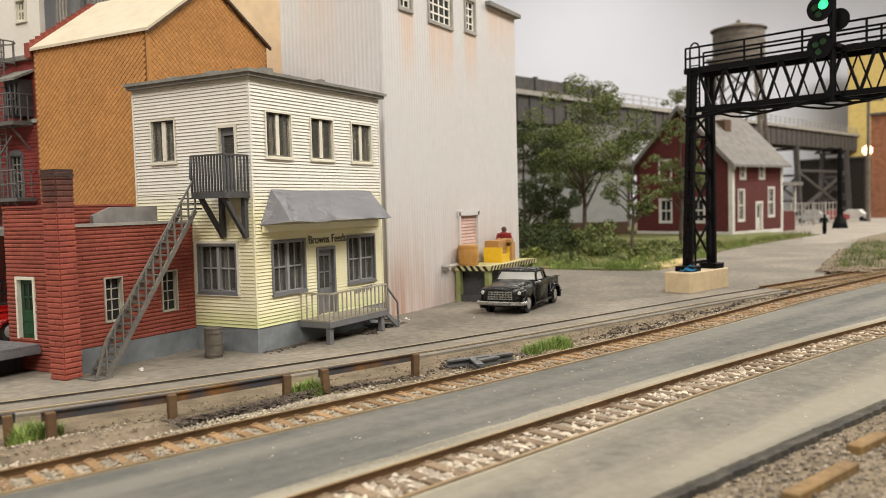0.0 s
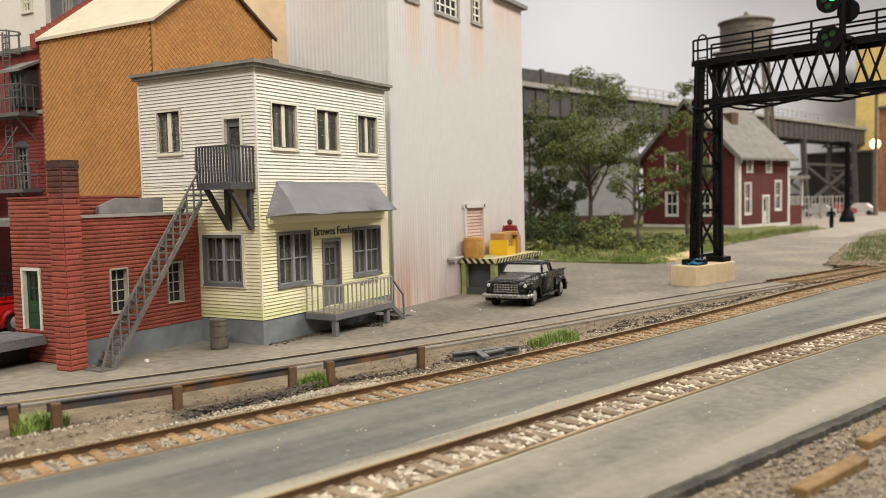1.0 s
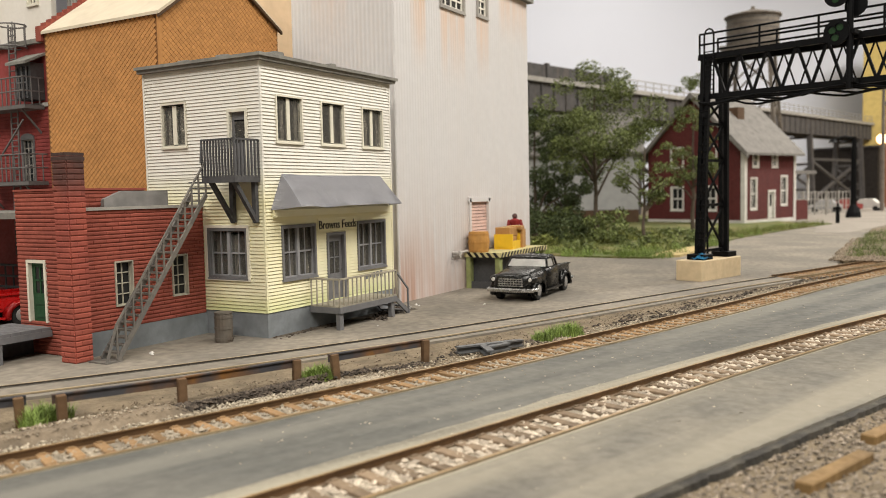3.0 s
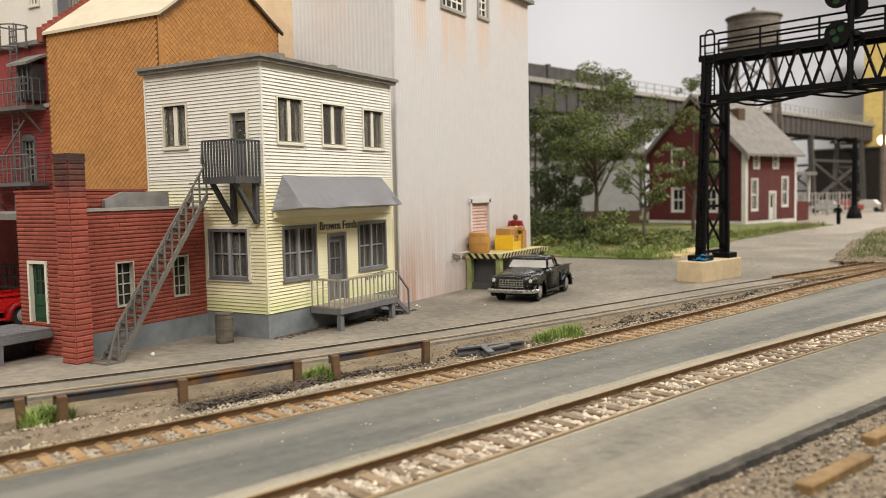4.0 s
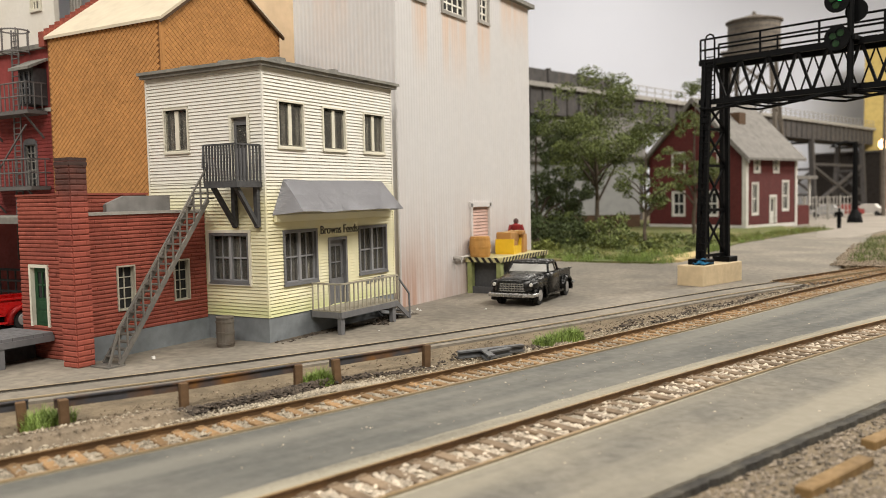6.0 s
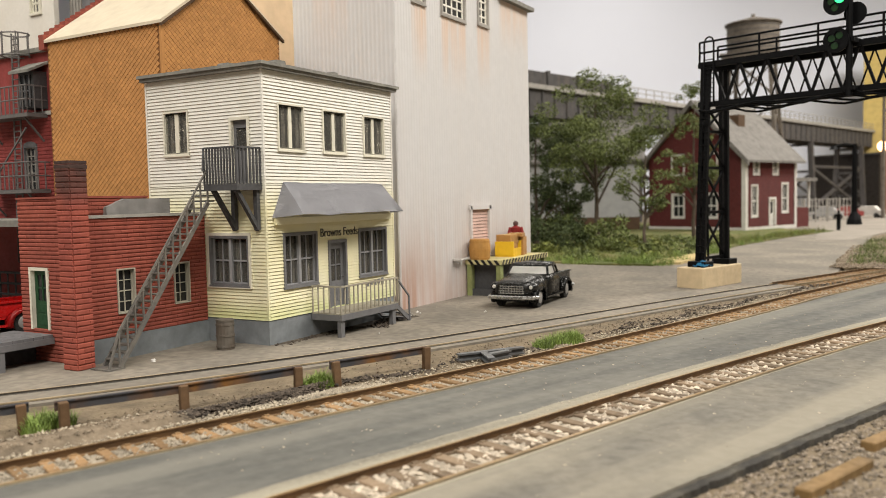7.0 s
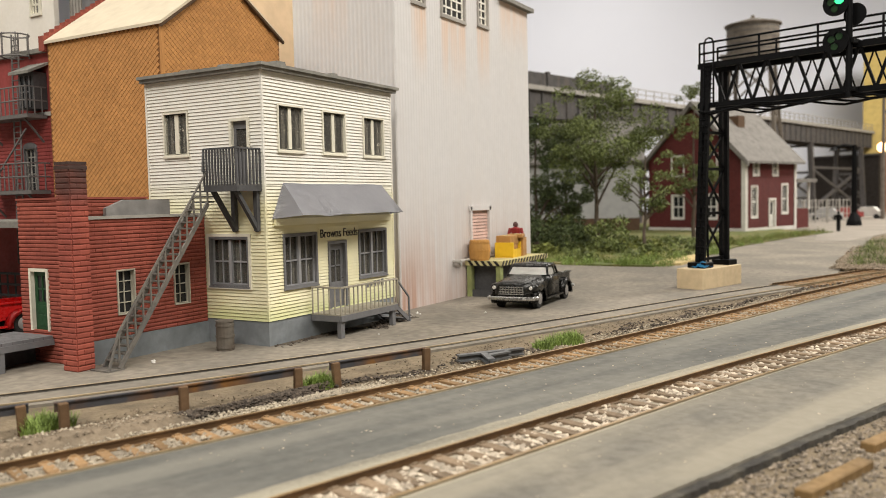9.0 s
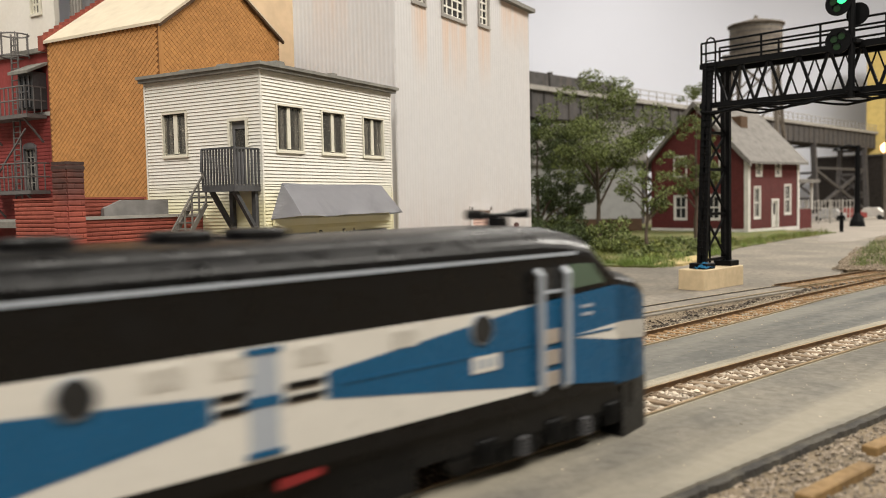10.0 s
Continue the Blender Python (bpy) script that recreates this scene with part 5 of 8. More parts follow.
def far_block():
    bm = bm_new()
    box(bm, 0, 14, 0, 40, 0, 37)
    ob = piece("yellow_warehouse", bm, mat("mustard_sheet", (0.56, 0.42, 0.14), 0.75, var=0.15), label="tall plain mustard yellow building in the distance", category="building")
    for i in range(12):
        bm = bm_new()
        box(bm, -0.3, 0, i * 3.3, i * 3.3 + 0.3, 0, 37)
        part("rib", bm, M_DOCK, ob)
    ob.matrix_basis = pose(207 * U, -4.6 * U, -0.05 * U, 0, 0, 182)


far_block()


# ---- buildings behind on the left ----
def old_mill():
    t = thing("old_mill", 2.0, 11.3, 0, 0, "dark red painted brick mill with arched windows", "building")
    L, H = 16.0, 9.85
    wins = [(1.75, 2.55, 4.7, 6.4), (4.6, 5.4, 4.7, 6.4), (4.6, 5.4, 7.9, 9.3)]
    bm = bm_new()
    wall(bm, "L", 0, L, 0, H, 0.25, wins)
    box(bm, 0.25, 3.2, 0, 0.25, 0, H)
    part("wall", bm, M_REDWALL, t)
    bm = bm_new()
    bricks(bm, "L", 0, L / 2, 3.8, 7.5, wins, length=0.4, row=0.14)
    tagged(part("brickwork", bm, M_REDWALL, t), kind="stuff")
    bm = bm_new()
    fbox(bm, "L", 0, L, 7.52, 7.66, 0, 0.08)
    part("string_course", bm, M_TRIMW, t, "white string course")
    bm = bm_new()
    fbox(bm, "L", -0.1, L, H, H + 0.16, -0.3, 0.18)
    part("cornice", bm, M_ROOFGREY, t)
    for q in wins:
        w = window(t, "L", *q, cols=3, rows=5, trim=0.05, bar=0.035, frame_mat=M_GREY, sash_mat=M_CONC, pane_mat=M_DARKGLASS)
        bm = bm_new()
        m, r = (q[0] + q[1]) / 2, (q[1] - q[0]) / 2
        prism(bm, [(m + r * math.cos(a), q[3] + 0.18 * math.sin(a)) for a in [radians(k) for k in range(0, 181, 20)]], -0.07, 0.02, "x")
        part("arch", bm, M_GREY, w)
    # bay over the loading door
    bm = bm_new()
    box(bm, -0.55, -0.01, 1.0, 1.9, 7.75, 9.1)
    d = part("dormer", bm, M_DKGREY, t, "grey hoist bay with dark opening")
    bm = bm_new()
    box(bm, -0.58, -0.552, 1.15, 1.75, 7.8, 8.95)
    part("opening", bm, M_DARKGLASS, d)
    for y0, y1, z0, z1 in ((1.15, 1.20, 7.8, 8.95), (1.43, 1.48, 7.8, 8.95), (1.72, 1.77, 7.8, 8.95), (1.20, 1.43, 8.35, 8.40), (1.48, 1.72, 8.35, 8.40)):
        bm = bm_new()
        box(bm, -0.62, -0.585, y0, y1, z0, z1)
        part("bar", bm, M_GREY, d)
    bm = bm_new()
    prism(bm, [(-0.85, 9.0), (0.0, 9.4), (0.0, 9.5), (-0.85, 9.1)], 0.85, 2.05, "y")
    part("hood_roof", bm, M_ROOFGREY, d)


old_mill()


def fire_escape():
    t = thing("fire_escape", 2.0, 11.3, 0, 0, "grey metal fire escape with caged ladder", "fire escape")
    m = M_ESC
    for z in (7.55, 4.75):
        bm = bm_new()
        box(bm, -0.85, -0.05, 1.0, 4.2, z - 0.14, z)
        part("platform", bm, m, t)
        bm = bm_new()
        for zz in (z + 0.5, z + 1.0):
            rod(bm, [(-0.05, 1.0, zz), (-0.85, 1.0, zz), (-0.85, 4.2, zz)], 0.03, 5)
        for i in range(13):
            rod(bm, [(-0.85, 1.0 + i * 0.265, z), (-0.85, 1.0 + i * 0.265, z + 1.0)], 0.025, 5)
        for i in range(3):
            rod(bm, [(-0.85 + i * 0.3, 1.0, z), (-0.85 + i * 0.3, 1.0, z + 1.0)], 0.025, 5)
        tagged(part("railing", bm, m, t), kind="stuff")
        for y in (1.3, 3.9):
            bm = bm_new()
            beam(bm, (-0.03, y, z - 1.0), (-0.8, y, z - 0.12), 0.06, 0.06)
            part("bracket", bm, m, t)
    for y, za, zb in ((2.15, 2.0, 10.6),):
        bm = bm_new()
        for dy in (-0.2, 0.2):
            rod(bm, [(-0.45, y + dy + 0.25, za), (-0.45, y + dy, zb)], 0.035, 5)
        n = 40
        for i in range(n):
            z = za + (zb - za) * i / n
            o = 0.25 * (1 - i / n)
            rod(bm, [(-0.45, y - 0.2 + o, z), (-0.45, y + 0.2 + o, z)], 0.025, 5)
        part("ladder", bm, m, t)
    for z in (9.75, 10.55):
        pts = [(-0.45 + 0.5 * math.cos(a), 2.15 + 0.5 * math.sin(a), z) for a in [radians(k) for k in range(0, 361, 24)]]
        bm = bm_new()
        rod(bm, pts, 0.03, 5, caps=False)
        part("cage_hoop", bm, m, t)
    for k in range(0, 360, 60):
        a = radians(k)
        bm = bm_new()
        rod(bm, [(-0.45 + 0.5 * math.cos(a), 2.15 + 0.5 * math.sin(a), 9.75), (-0.45 + 0.5 * math.cos(a), 2.15 + 0.5 * math.sin(a), 10.6)], 0.025, 5)
        part("cage_bar", bm, m, t)
    bm = bm_new()
    beam(bm, (-0.8, 1.2, 7.0), (-0.8, 4.6, 4.0), 0.05, 0.05)
    part("stay", bm, m, t)


M_ESC = mat("grey_iron", (0.15, 0.14, 0.135), 0.6, var=0.2)
fire_escape()


def back_mill():
    t = thing("white_mill", 6.0, 13.0, 0, 0, "tall off-white mill behind the red brick mill", "building")
    bm = bm_new()
    wall(bm, "L", 4.3, 16, 0, 16, 0.25, [(5.15, 5.95, 12.75, 13.75)])
    part("wall", bm, M_WHITE, t)
    window(t, "L", 5.15, 5.95, 12.75, 13.75, cols=3, rows=2, trim=0.08, bar=0.05)
    bm = bm_new()
    box(bm, 0.8, 1.0, 0, 4.3, 0, 16)
    bay = part("corrugated_bay", bm, M_CONC, t)
    for i in range(20):
        bm = bm_new()
        rod(bm, [(0.78, 0.1 + i * 0.21, 0), (0.78, 0.1 + i * 0.21, 16)], 0.08, 6)
        part("rib", bm, M_CONC, bay)
    bm = bm_new()
    rod(bm, [(0.3, 2.2, 0), (0.3, 2.2, 16)], 0.35, 12)
    part("chute", bm, M_GREY, t)
    bm = bm_new()
    box(bm, 0, 9, 0, 0.4, 0, 16)
    t2 = tagged(part("cream_mill", bm, M_CREAM), "plain cream coloured tall mill wall", "building")
    t2.matrix_basis = pose(4.5 * U, 8.9 * U, 0)


back_mill()


# ---- blue and white diesel locomotive on the outer track ----
SHORT, NOSE = 0.965, 0.30


def locomotive():
    t = thing("diesel_locomotive", 0, 0, 0.13, 0, "streamlined diesel locomotive in blue, white and black", "locomotive")
    L, hw = 17.0, 1.16
    # cross sections from the nose back: place along it, half width, roof height, shoulder
    def section(hw, top, sh, low, n=9):
        pts = [(-hw, low), (-hw, 1.4), (-hw, sh - 0.02)]
        for i in range(1, n):
            a = math.pi / 2 * i / n
            pts.append((-hw * (0.38 + 0.62 * math.cos(a)), sh + (top - sh) * math.sin(a)))
        pts.append((0.0, top))
        return pts + [(-y, z) for y, z in pts[-2::-1]]

    bm = bm_new()
    rings = []
    for x, w, top, sh, low in ((0.38, 0.30, 1.95, 1.55, 0.70), (0.30, 0.62, 2.12, 1.70, 0.68), (0.12, 0.86, 2.32, 1.95, 0.68), (-0.20, 1.02, 2.50, 2.20, 0.68), (-0.62, 1.10, 2.62, 2.38, 0.68),
                               (-1.10, 1.13, 2.70, 2.46, 0.70), (-1.30, 1.14, 2.74, 2.50, 0.70), (-2.02, 1.15, 3.34, 2.95, 0.72), (-2.6, 1.15, 3.46, 3.05, 0.74), (-3.2, hw, 3.50, 3.10, 0.76), (-L, hw, 3.50, 3.10, 0.76)):
        rings.append([bm.verts.new((x, y, z)) for y, z in section(w, top, sh, low)])
    for a, b in zip(rings, rings[1:]):
        for k in range(len(a) - 1):
            bm.faces.new((a[k], a[k + 1], b[k + 1], b[k]))
        bm.faces.new((a[-1], a[0], b[0], b[-1]))
    bm.faces.new(rings[0])
    bm.faces.new(rings[-1][::-1])
    part("body", bm, M_LBLACK, t, "gloss black roof and upper body", smooth=False)
    for sy in (-1, 1):
        side = sy * (hw + 0.004)

        def paint(name, m, outline, out=0.006, label=""):
            bm = bm_new()
            prism(bm, outline, side, side + sy * out, "y")
            return part(name, bm, m, t, label)

        paint("white_band", M_LWHITE, [(-L + 0.1, 1.0), (-1.45, 1.0), (-1.45, 2.32), (-L + 0.1, 2.32)], 0.010, "off-white side band")
        paint("blue_panel", M_LBLUE, [(-7.2, 1.55), (-1.40, 0.80), (-1.40, 2.45), (-3.4, 2.32), (-7.2, 1.88)], 0.016, "blue wedge panel widening to the cab")
        paint("blue_panel", M_LBLUE, [(-8.68, 1.54), (-8.68, 1.84), (-13.5, 2.2), (-L + 0.1, 2.2), (-L + 0.1, 1.02), (-12.2, 1.02)], 0.016, "blue wedge panel widening to the rear")
        paint("white_flash", M_LWHITE, [(-2.7, 1.72), (-1.40, 1.52), (-1.40, 1.80)], 0.020, "white flash on the cab side")
        paint("grey_panel", M_LGREY, [(-8.24, 1.08), (-7.86, 1.08), (-7.86, 2.28), (-8.24, 2.28)], 0.022, "pale blue-grey door panel")
        for z0, z1 in ((1.04, 1.12), (1.62, 1.74), (2.22, 2.30)):
            paint("blue_band", M_LBLUE, [(-8.28, z0), (-7.82, z0), (-7.82, z1), (-8.28, z1)], 0.03)
        for xa, xb in ((-8.66, -8.3), (-7.78, -7.28)):
            for z in (1.60, 1.76):
                paint("emblem_bar", M_LBLACK, [(xa, z), (xb, z), (xb + 0.06, z + 0.08), (xa + 0.02, z + 0.08)], 0.03, "black emblem stroke")
        paint("stripe", M_LGREY, [(-L + 0.1, 3.02), (-2.45, 3.02), (-2.45, 3.075), (-L + 0.1, 3.075)], 0.02, "thin grey roof stripe")
        paint("crease", M_LBLUE, [(-7.0, 1.70), (-1.5, 1.70), (-1.5, 1.735), (-7.0, 1.735)], 0.03)
        paint("number_plate", M_LWHITE, [(-4.80, 1.46), (-4.25, 1.46), (-4.25, 1.70), (-4.80, 1.70)], 0.03, "white plate with unreadable marks")
        for k in range(3):
            paint("plate_mark", M_LGREY, [(-4.73 + k * 0.15, 1.52), (-4.63 + k * 0.15, 1.52), (-4.63 + k * 0.15, 1.65), (-4.73 + k * 0.15, 1.65)], 0.035)
        paint("maker_mark", M_LRED, [(-7.9, 0.62), (-7.3, 0.66), (-7.3, 0.74), (-7.9, 0.72)], 0.01)
        for x in (-4.60, -10.08, -13.1):
            bm = bm_new()
            rod(bm, [(x, side, 2.08), (x, side + sy * 0.05, 2.08)], 0.215, 20)
            p = part("porthole", bm, M_LGREY, t, "round porthole with pale rim")
            bm = bm_new()
            rod(bm, [(x, side + sy * 0.05, 2.08), (x, side + sy * 0.056, 2.08)], 0.20, 20)
            part("pane", bm, M_DARKGLASS, p)
        for x0 in (-9.4, -8.6, -7.6, -6.2, -11.5):
            for k in range(5):
                paint("louvre", M_LWHITE, [(x0, 2.02 + k * 0.05), (x0 + 0.42, 2.02 + k * 0.05), (x0 + 0.42, 2.05 + k * 0.05), (x0, 2.05 + k * 0.05)], 0.025)
        # cab side window, door, grab rails, steps
        for a, b, c, d in ((-3.30, -2.80, 2.44, 2.86),):
            paint("door_window", M_DARKGLASS, [(a, c), (b, c), (b, d), (a, d)], 0.02)
        paint("cab_window", M_CABGLASS, [(-2.62, 2.48), (-1.72, 2.52), (-2.05, 2.86), (-2.62, 2.88)], 0.012, "tinted cab side window")
        for x in (-3.43, -2.81):
            bm = bm_new()
            rod(bm, [(x, side + sy * 0.03, 0.96), (x, side + sy * 0.12, 1.02), (x, side + sy * 0.12, 2.76), (x, side + sy * 0.03, 2.84)], 0.055, 8)
            part("grab_rail", bm, M_LGREY, t, "pale grey grab rail")
        for z in (2.46,):
            bm = bm_new()
            box(bm, -3.40, -2.84, side + sy * 0.02, side + sy * 0.06, z, z + 0.05) if sy > 0 else box(bm, -3.40, -2.84, side - 0.06, side - 0.02, z, z + 0.05)
            part("door_sill", bm, M_LGREY, t)
        for z in (1.02, 1.35, 1.68):
            y0, y1 = sorted((side + sy * 0.015, side + sy * 0.05))
            bm = bm_new()
            box(bm, -3.33, -2.93, y0, y1, z, z + 0.22)
            part("step_recess", bm, M_LTAN, t)
        for k in range(2):
            paint("data_bar", M_LGREY, [(-2.35, 2.02 + k * 0.13), (-2.05, 2.02 + k * 0.13), (-2.05, 2.07 + k * 0.13), (-2.35, 2.07 + k * 0.13)], 0.025)
        # nose sides follow the curve in short panels
        nose = [(-1.40, 1.135), (-1.10, 1.13), (-0.62, 1.10), (-0.20, 1.02), (0.12, 0.86), (0.30, 0.62), (0.38, 0.30)]
        tops = [2.44, 2.42, 2.33, 2.16, 1.92, 1.68, 1.52]
        for name, m, lo, hi, o in (("nose_blue", M_LBLUE, [0.74] * 7, tops, 0.014), ("nose_flash", M_LWHITE, [1.52, 1.50, 1.46, 1.42, 1.40, 1.38, 1.36], [1.80, 1.80, 1.78, 1.74, 1.70, 1.66, 1.64], 0.026)):
            bm = bm_new()
            a = [bm.verts.new((x + 0.3 * o * (1 - w / 1.2), sy * (w + o), z)) for (x, w), z in zip(nose, lo)]
            b = [bm.verts.new((x + 0.3 * o * (1 - w / 1.2), sy * (w + o), z)) for (x, w), z in zip(nose, hi)]
            for k in range(6):
                bm.faces.new((a[k], a[k + 1], b[k + 1], b[k]))
            bmesh.ops.solidify(bm, geom=bm.faces[:], thickness=0.01)
            part(name, bm, m, t)
        # windshield halves
        bm = bm_new()
        q = [(-1.36, sy * 0.14, 2.80), (-1.42, sy * 0.98, 2.68), (-1.98, sy * 0.86, 3.12), (-1.96, sy * 0.14, 3.26)]
        bm.faces.new([bm.verts.new((x + 0.05, y, z + 0.05)) for x, y, z in q])
        bmesh.ops.solidify(bm, geom=bm.faces[:], thickness=0.02)
        part("windshield", bm, M_CABGLASS, t)
    # nose cap front, headlight, pilot
    bm = bm_new()
    rod(bm, [(0.30, 0, 2.02), (0.46, 0, 1.98)], [0.26, 0.20], 16)
    hl = part("headlight", bm, M_LGREY, t)
    bm = bm_new()
    rod(bm, [(0.46, 0, 1.98), (0.47, 0, 1.98)], 0.14, 14)
    part("lens", bm, M_TRIMW, hl)
    bm = bm_new()
    box(bm, 0.30, 0.42, -0.32, 0.32, 0.74, 1.52)
    part("nose_front", bm, M_LBLUE, t)
    bm = bm_new()
    prism(bm, [(-1.05, -1.08), (0.1, -0.9), (0.42, -0.35), (0.42, 0.35), (0.1, 0.9), (-1.05, 1.08)], -0.02, 0.74, "z")
    part("pilot", bm, M_LBLACK, t)
    bm = bm_new()
    box(bm, 0.40, 0.85, -0.12, 0.12, 0.42, 0.66)
    part("coupler", bm, M_DKGREY, t)
    bm = bm_new()
    box(bm, -L + 0.2, -0.6, -1.05, 1.05, 0.40, 0.86)
    part("underframe", bm, M_LBLACK, t)
    bm = bm_new()
    box(bm, -9.9, -5.7, -1.05, 1.05, 0.12, 0.70, 0.05)
    part("fuel_tank", bm, M_LBLACK, t)
    for cx in (-2.9, -12.6):
        bm = bm_new()
        for sy in (-1, 1):
            box(bm, cx - 2.2, cx + 2.2, sy * 0.98 - 0.06, sy * 0.98 + 0.06, 0.34, 0.58)
            for dx in (-0.75, 0.75):
                box(bm, cx + dx - 0.42, cx + dx + 0.42, sy * 0.98 - 0.05, sy * 0.98 + 0.05, 0.16, 0.36)
        tr = part("truck_frame", bm, M_LUNDER, t)
        for dx in (-1.5, 0.0, 1.5):
            for sy in (-1, 1):
                bm = bm_new()
                box(bm, cx + dx - 0.20, cx + dx + 0.20, sy * 1.04 - 0.07, sy * 1.04 + 0.07, 0.20, 0.50, 0.03)
                rod(bm, [(cx + dx, sy * 1.10, 0.36), (cx + dx, sy * 1.15, 0.36)], 0.10, 10)
                part("journal_box", bm, M_LUNDER, tr)
            bm = bm_new()
            for sy in (-1, 1):
                rod(bm, [(cx + dx, sy * 0.49, 0.39), (cx + dx, sy * 0.61, 0.39)], 0.39, 20)
            rod(bm, [(cx + dx, -0.5, 0.39), (cx + dx, 0.5, 0.39)], 0.09, 8)
            part("wheelset", bm, M_DKGREY, tr)
        for dx in (-0.75, 0.75):
            for sy in (-1, 1):
                bm = bm_new()
                for k in range(5):
                    rod(bm, [(cx + dx, sy * 1.06, 0.20 + k * 0.045), (cx + dx, sy * 1.06, 0.225 + k * 0.045)], 0.12, 10)
                part("spring", bm, M_DKGREY, tr)
    # roof gear
    for x in (-2.95,):
        bm = bm_new()
        box(bm, x - 0.1, x + 0.1, -0.15, 0.15, 3.47, 3.62)
        for y in (-0.1, 0.1):
            rod(bm, [(x - 0.55, y, 3.68), (x - 0.50, y, 3.68), (x - 0.2, y, 3.66), (x + 0.25, y, 3.66), (x + 0.55, y, 3.68), (x + 0.6, y, 3.68)], [0.09, 0.07, 0.035, 0.035, 0.07, 0.09], 10)
        part("horn", bm, M_LBLACK, t)
    for x in (-7.4, -8.4, -10.0, -11.4, -13.0):
        bm = bm_new()
        rod(bm, [(x, 0, 3.46), (x, 0, 3.58), (x, 0, 3.62)], [0.42, 0.42, 0.36], 18)
        part("roof_fan", bm, M_LBLACK, t)
    # true proportions of the casting over its running gear; the wheels keep their round shape
    for ob in t.children_recursive:
        me = ob.data
        mid = sum(v.co.x for v in me.vertices) / len(me.vertices)
        for v in me.vertices:
            if ob.name.startswith("wheelset"):
                v.co.x += mid * (SHORT - 1) + NOSE * U
            else:
                z = v.co.z / U
                x = v.co.x / U
                v.co.x = (x * SHORT + NOSE * min(1.0, max(0.0, (0.38 - x) / 1.8))) * U
                v.co.z = (z * 1.254 if z < 0.7 else 0.945 * z + 0.216) * U
    return t


M_LBLACK = mat("loco_black", (0.003, 0.003, 0.0033), 0.33, var=0.1, grain=4, bump=0.01, spec=0.3)
M_LUNDER = mat("loco_running_gear", (0.003, 0.003, 0.003), 0.6, var=0.4, grain=5, spec=0.15)
M_LWHITE = mat("loco_white", (0.54, 0.52, 0.475), 0.35, var=0.05, grain=4, bump=0.02)
M_LBLUE = mat("loco_blue", (0.005, 0.070, 0.158), 0.3, var=0.08, grain=4, bump=0.02)
M_LGREY = mat("loco_grey", (0.30, 0.33, 0.37), 0.4, var=0.08, grain=4, bump=0.02)
M_LRED = mat("loco_red_mark", (0.22, 0.015, 0.015), 0.6)
M_LTAN = mat("loco_step", (0.30, 0.26, 0.22), 0.6)
M_CABGLASS = mat("cab_tinted_glass", (0.06, 0.10, 0.07), 0.1, var=0.2, grain=1, bump=0, spec=0.7)
LOCO = locomotive()


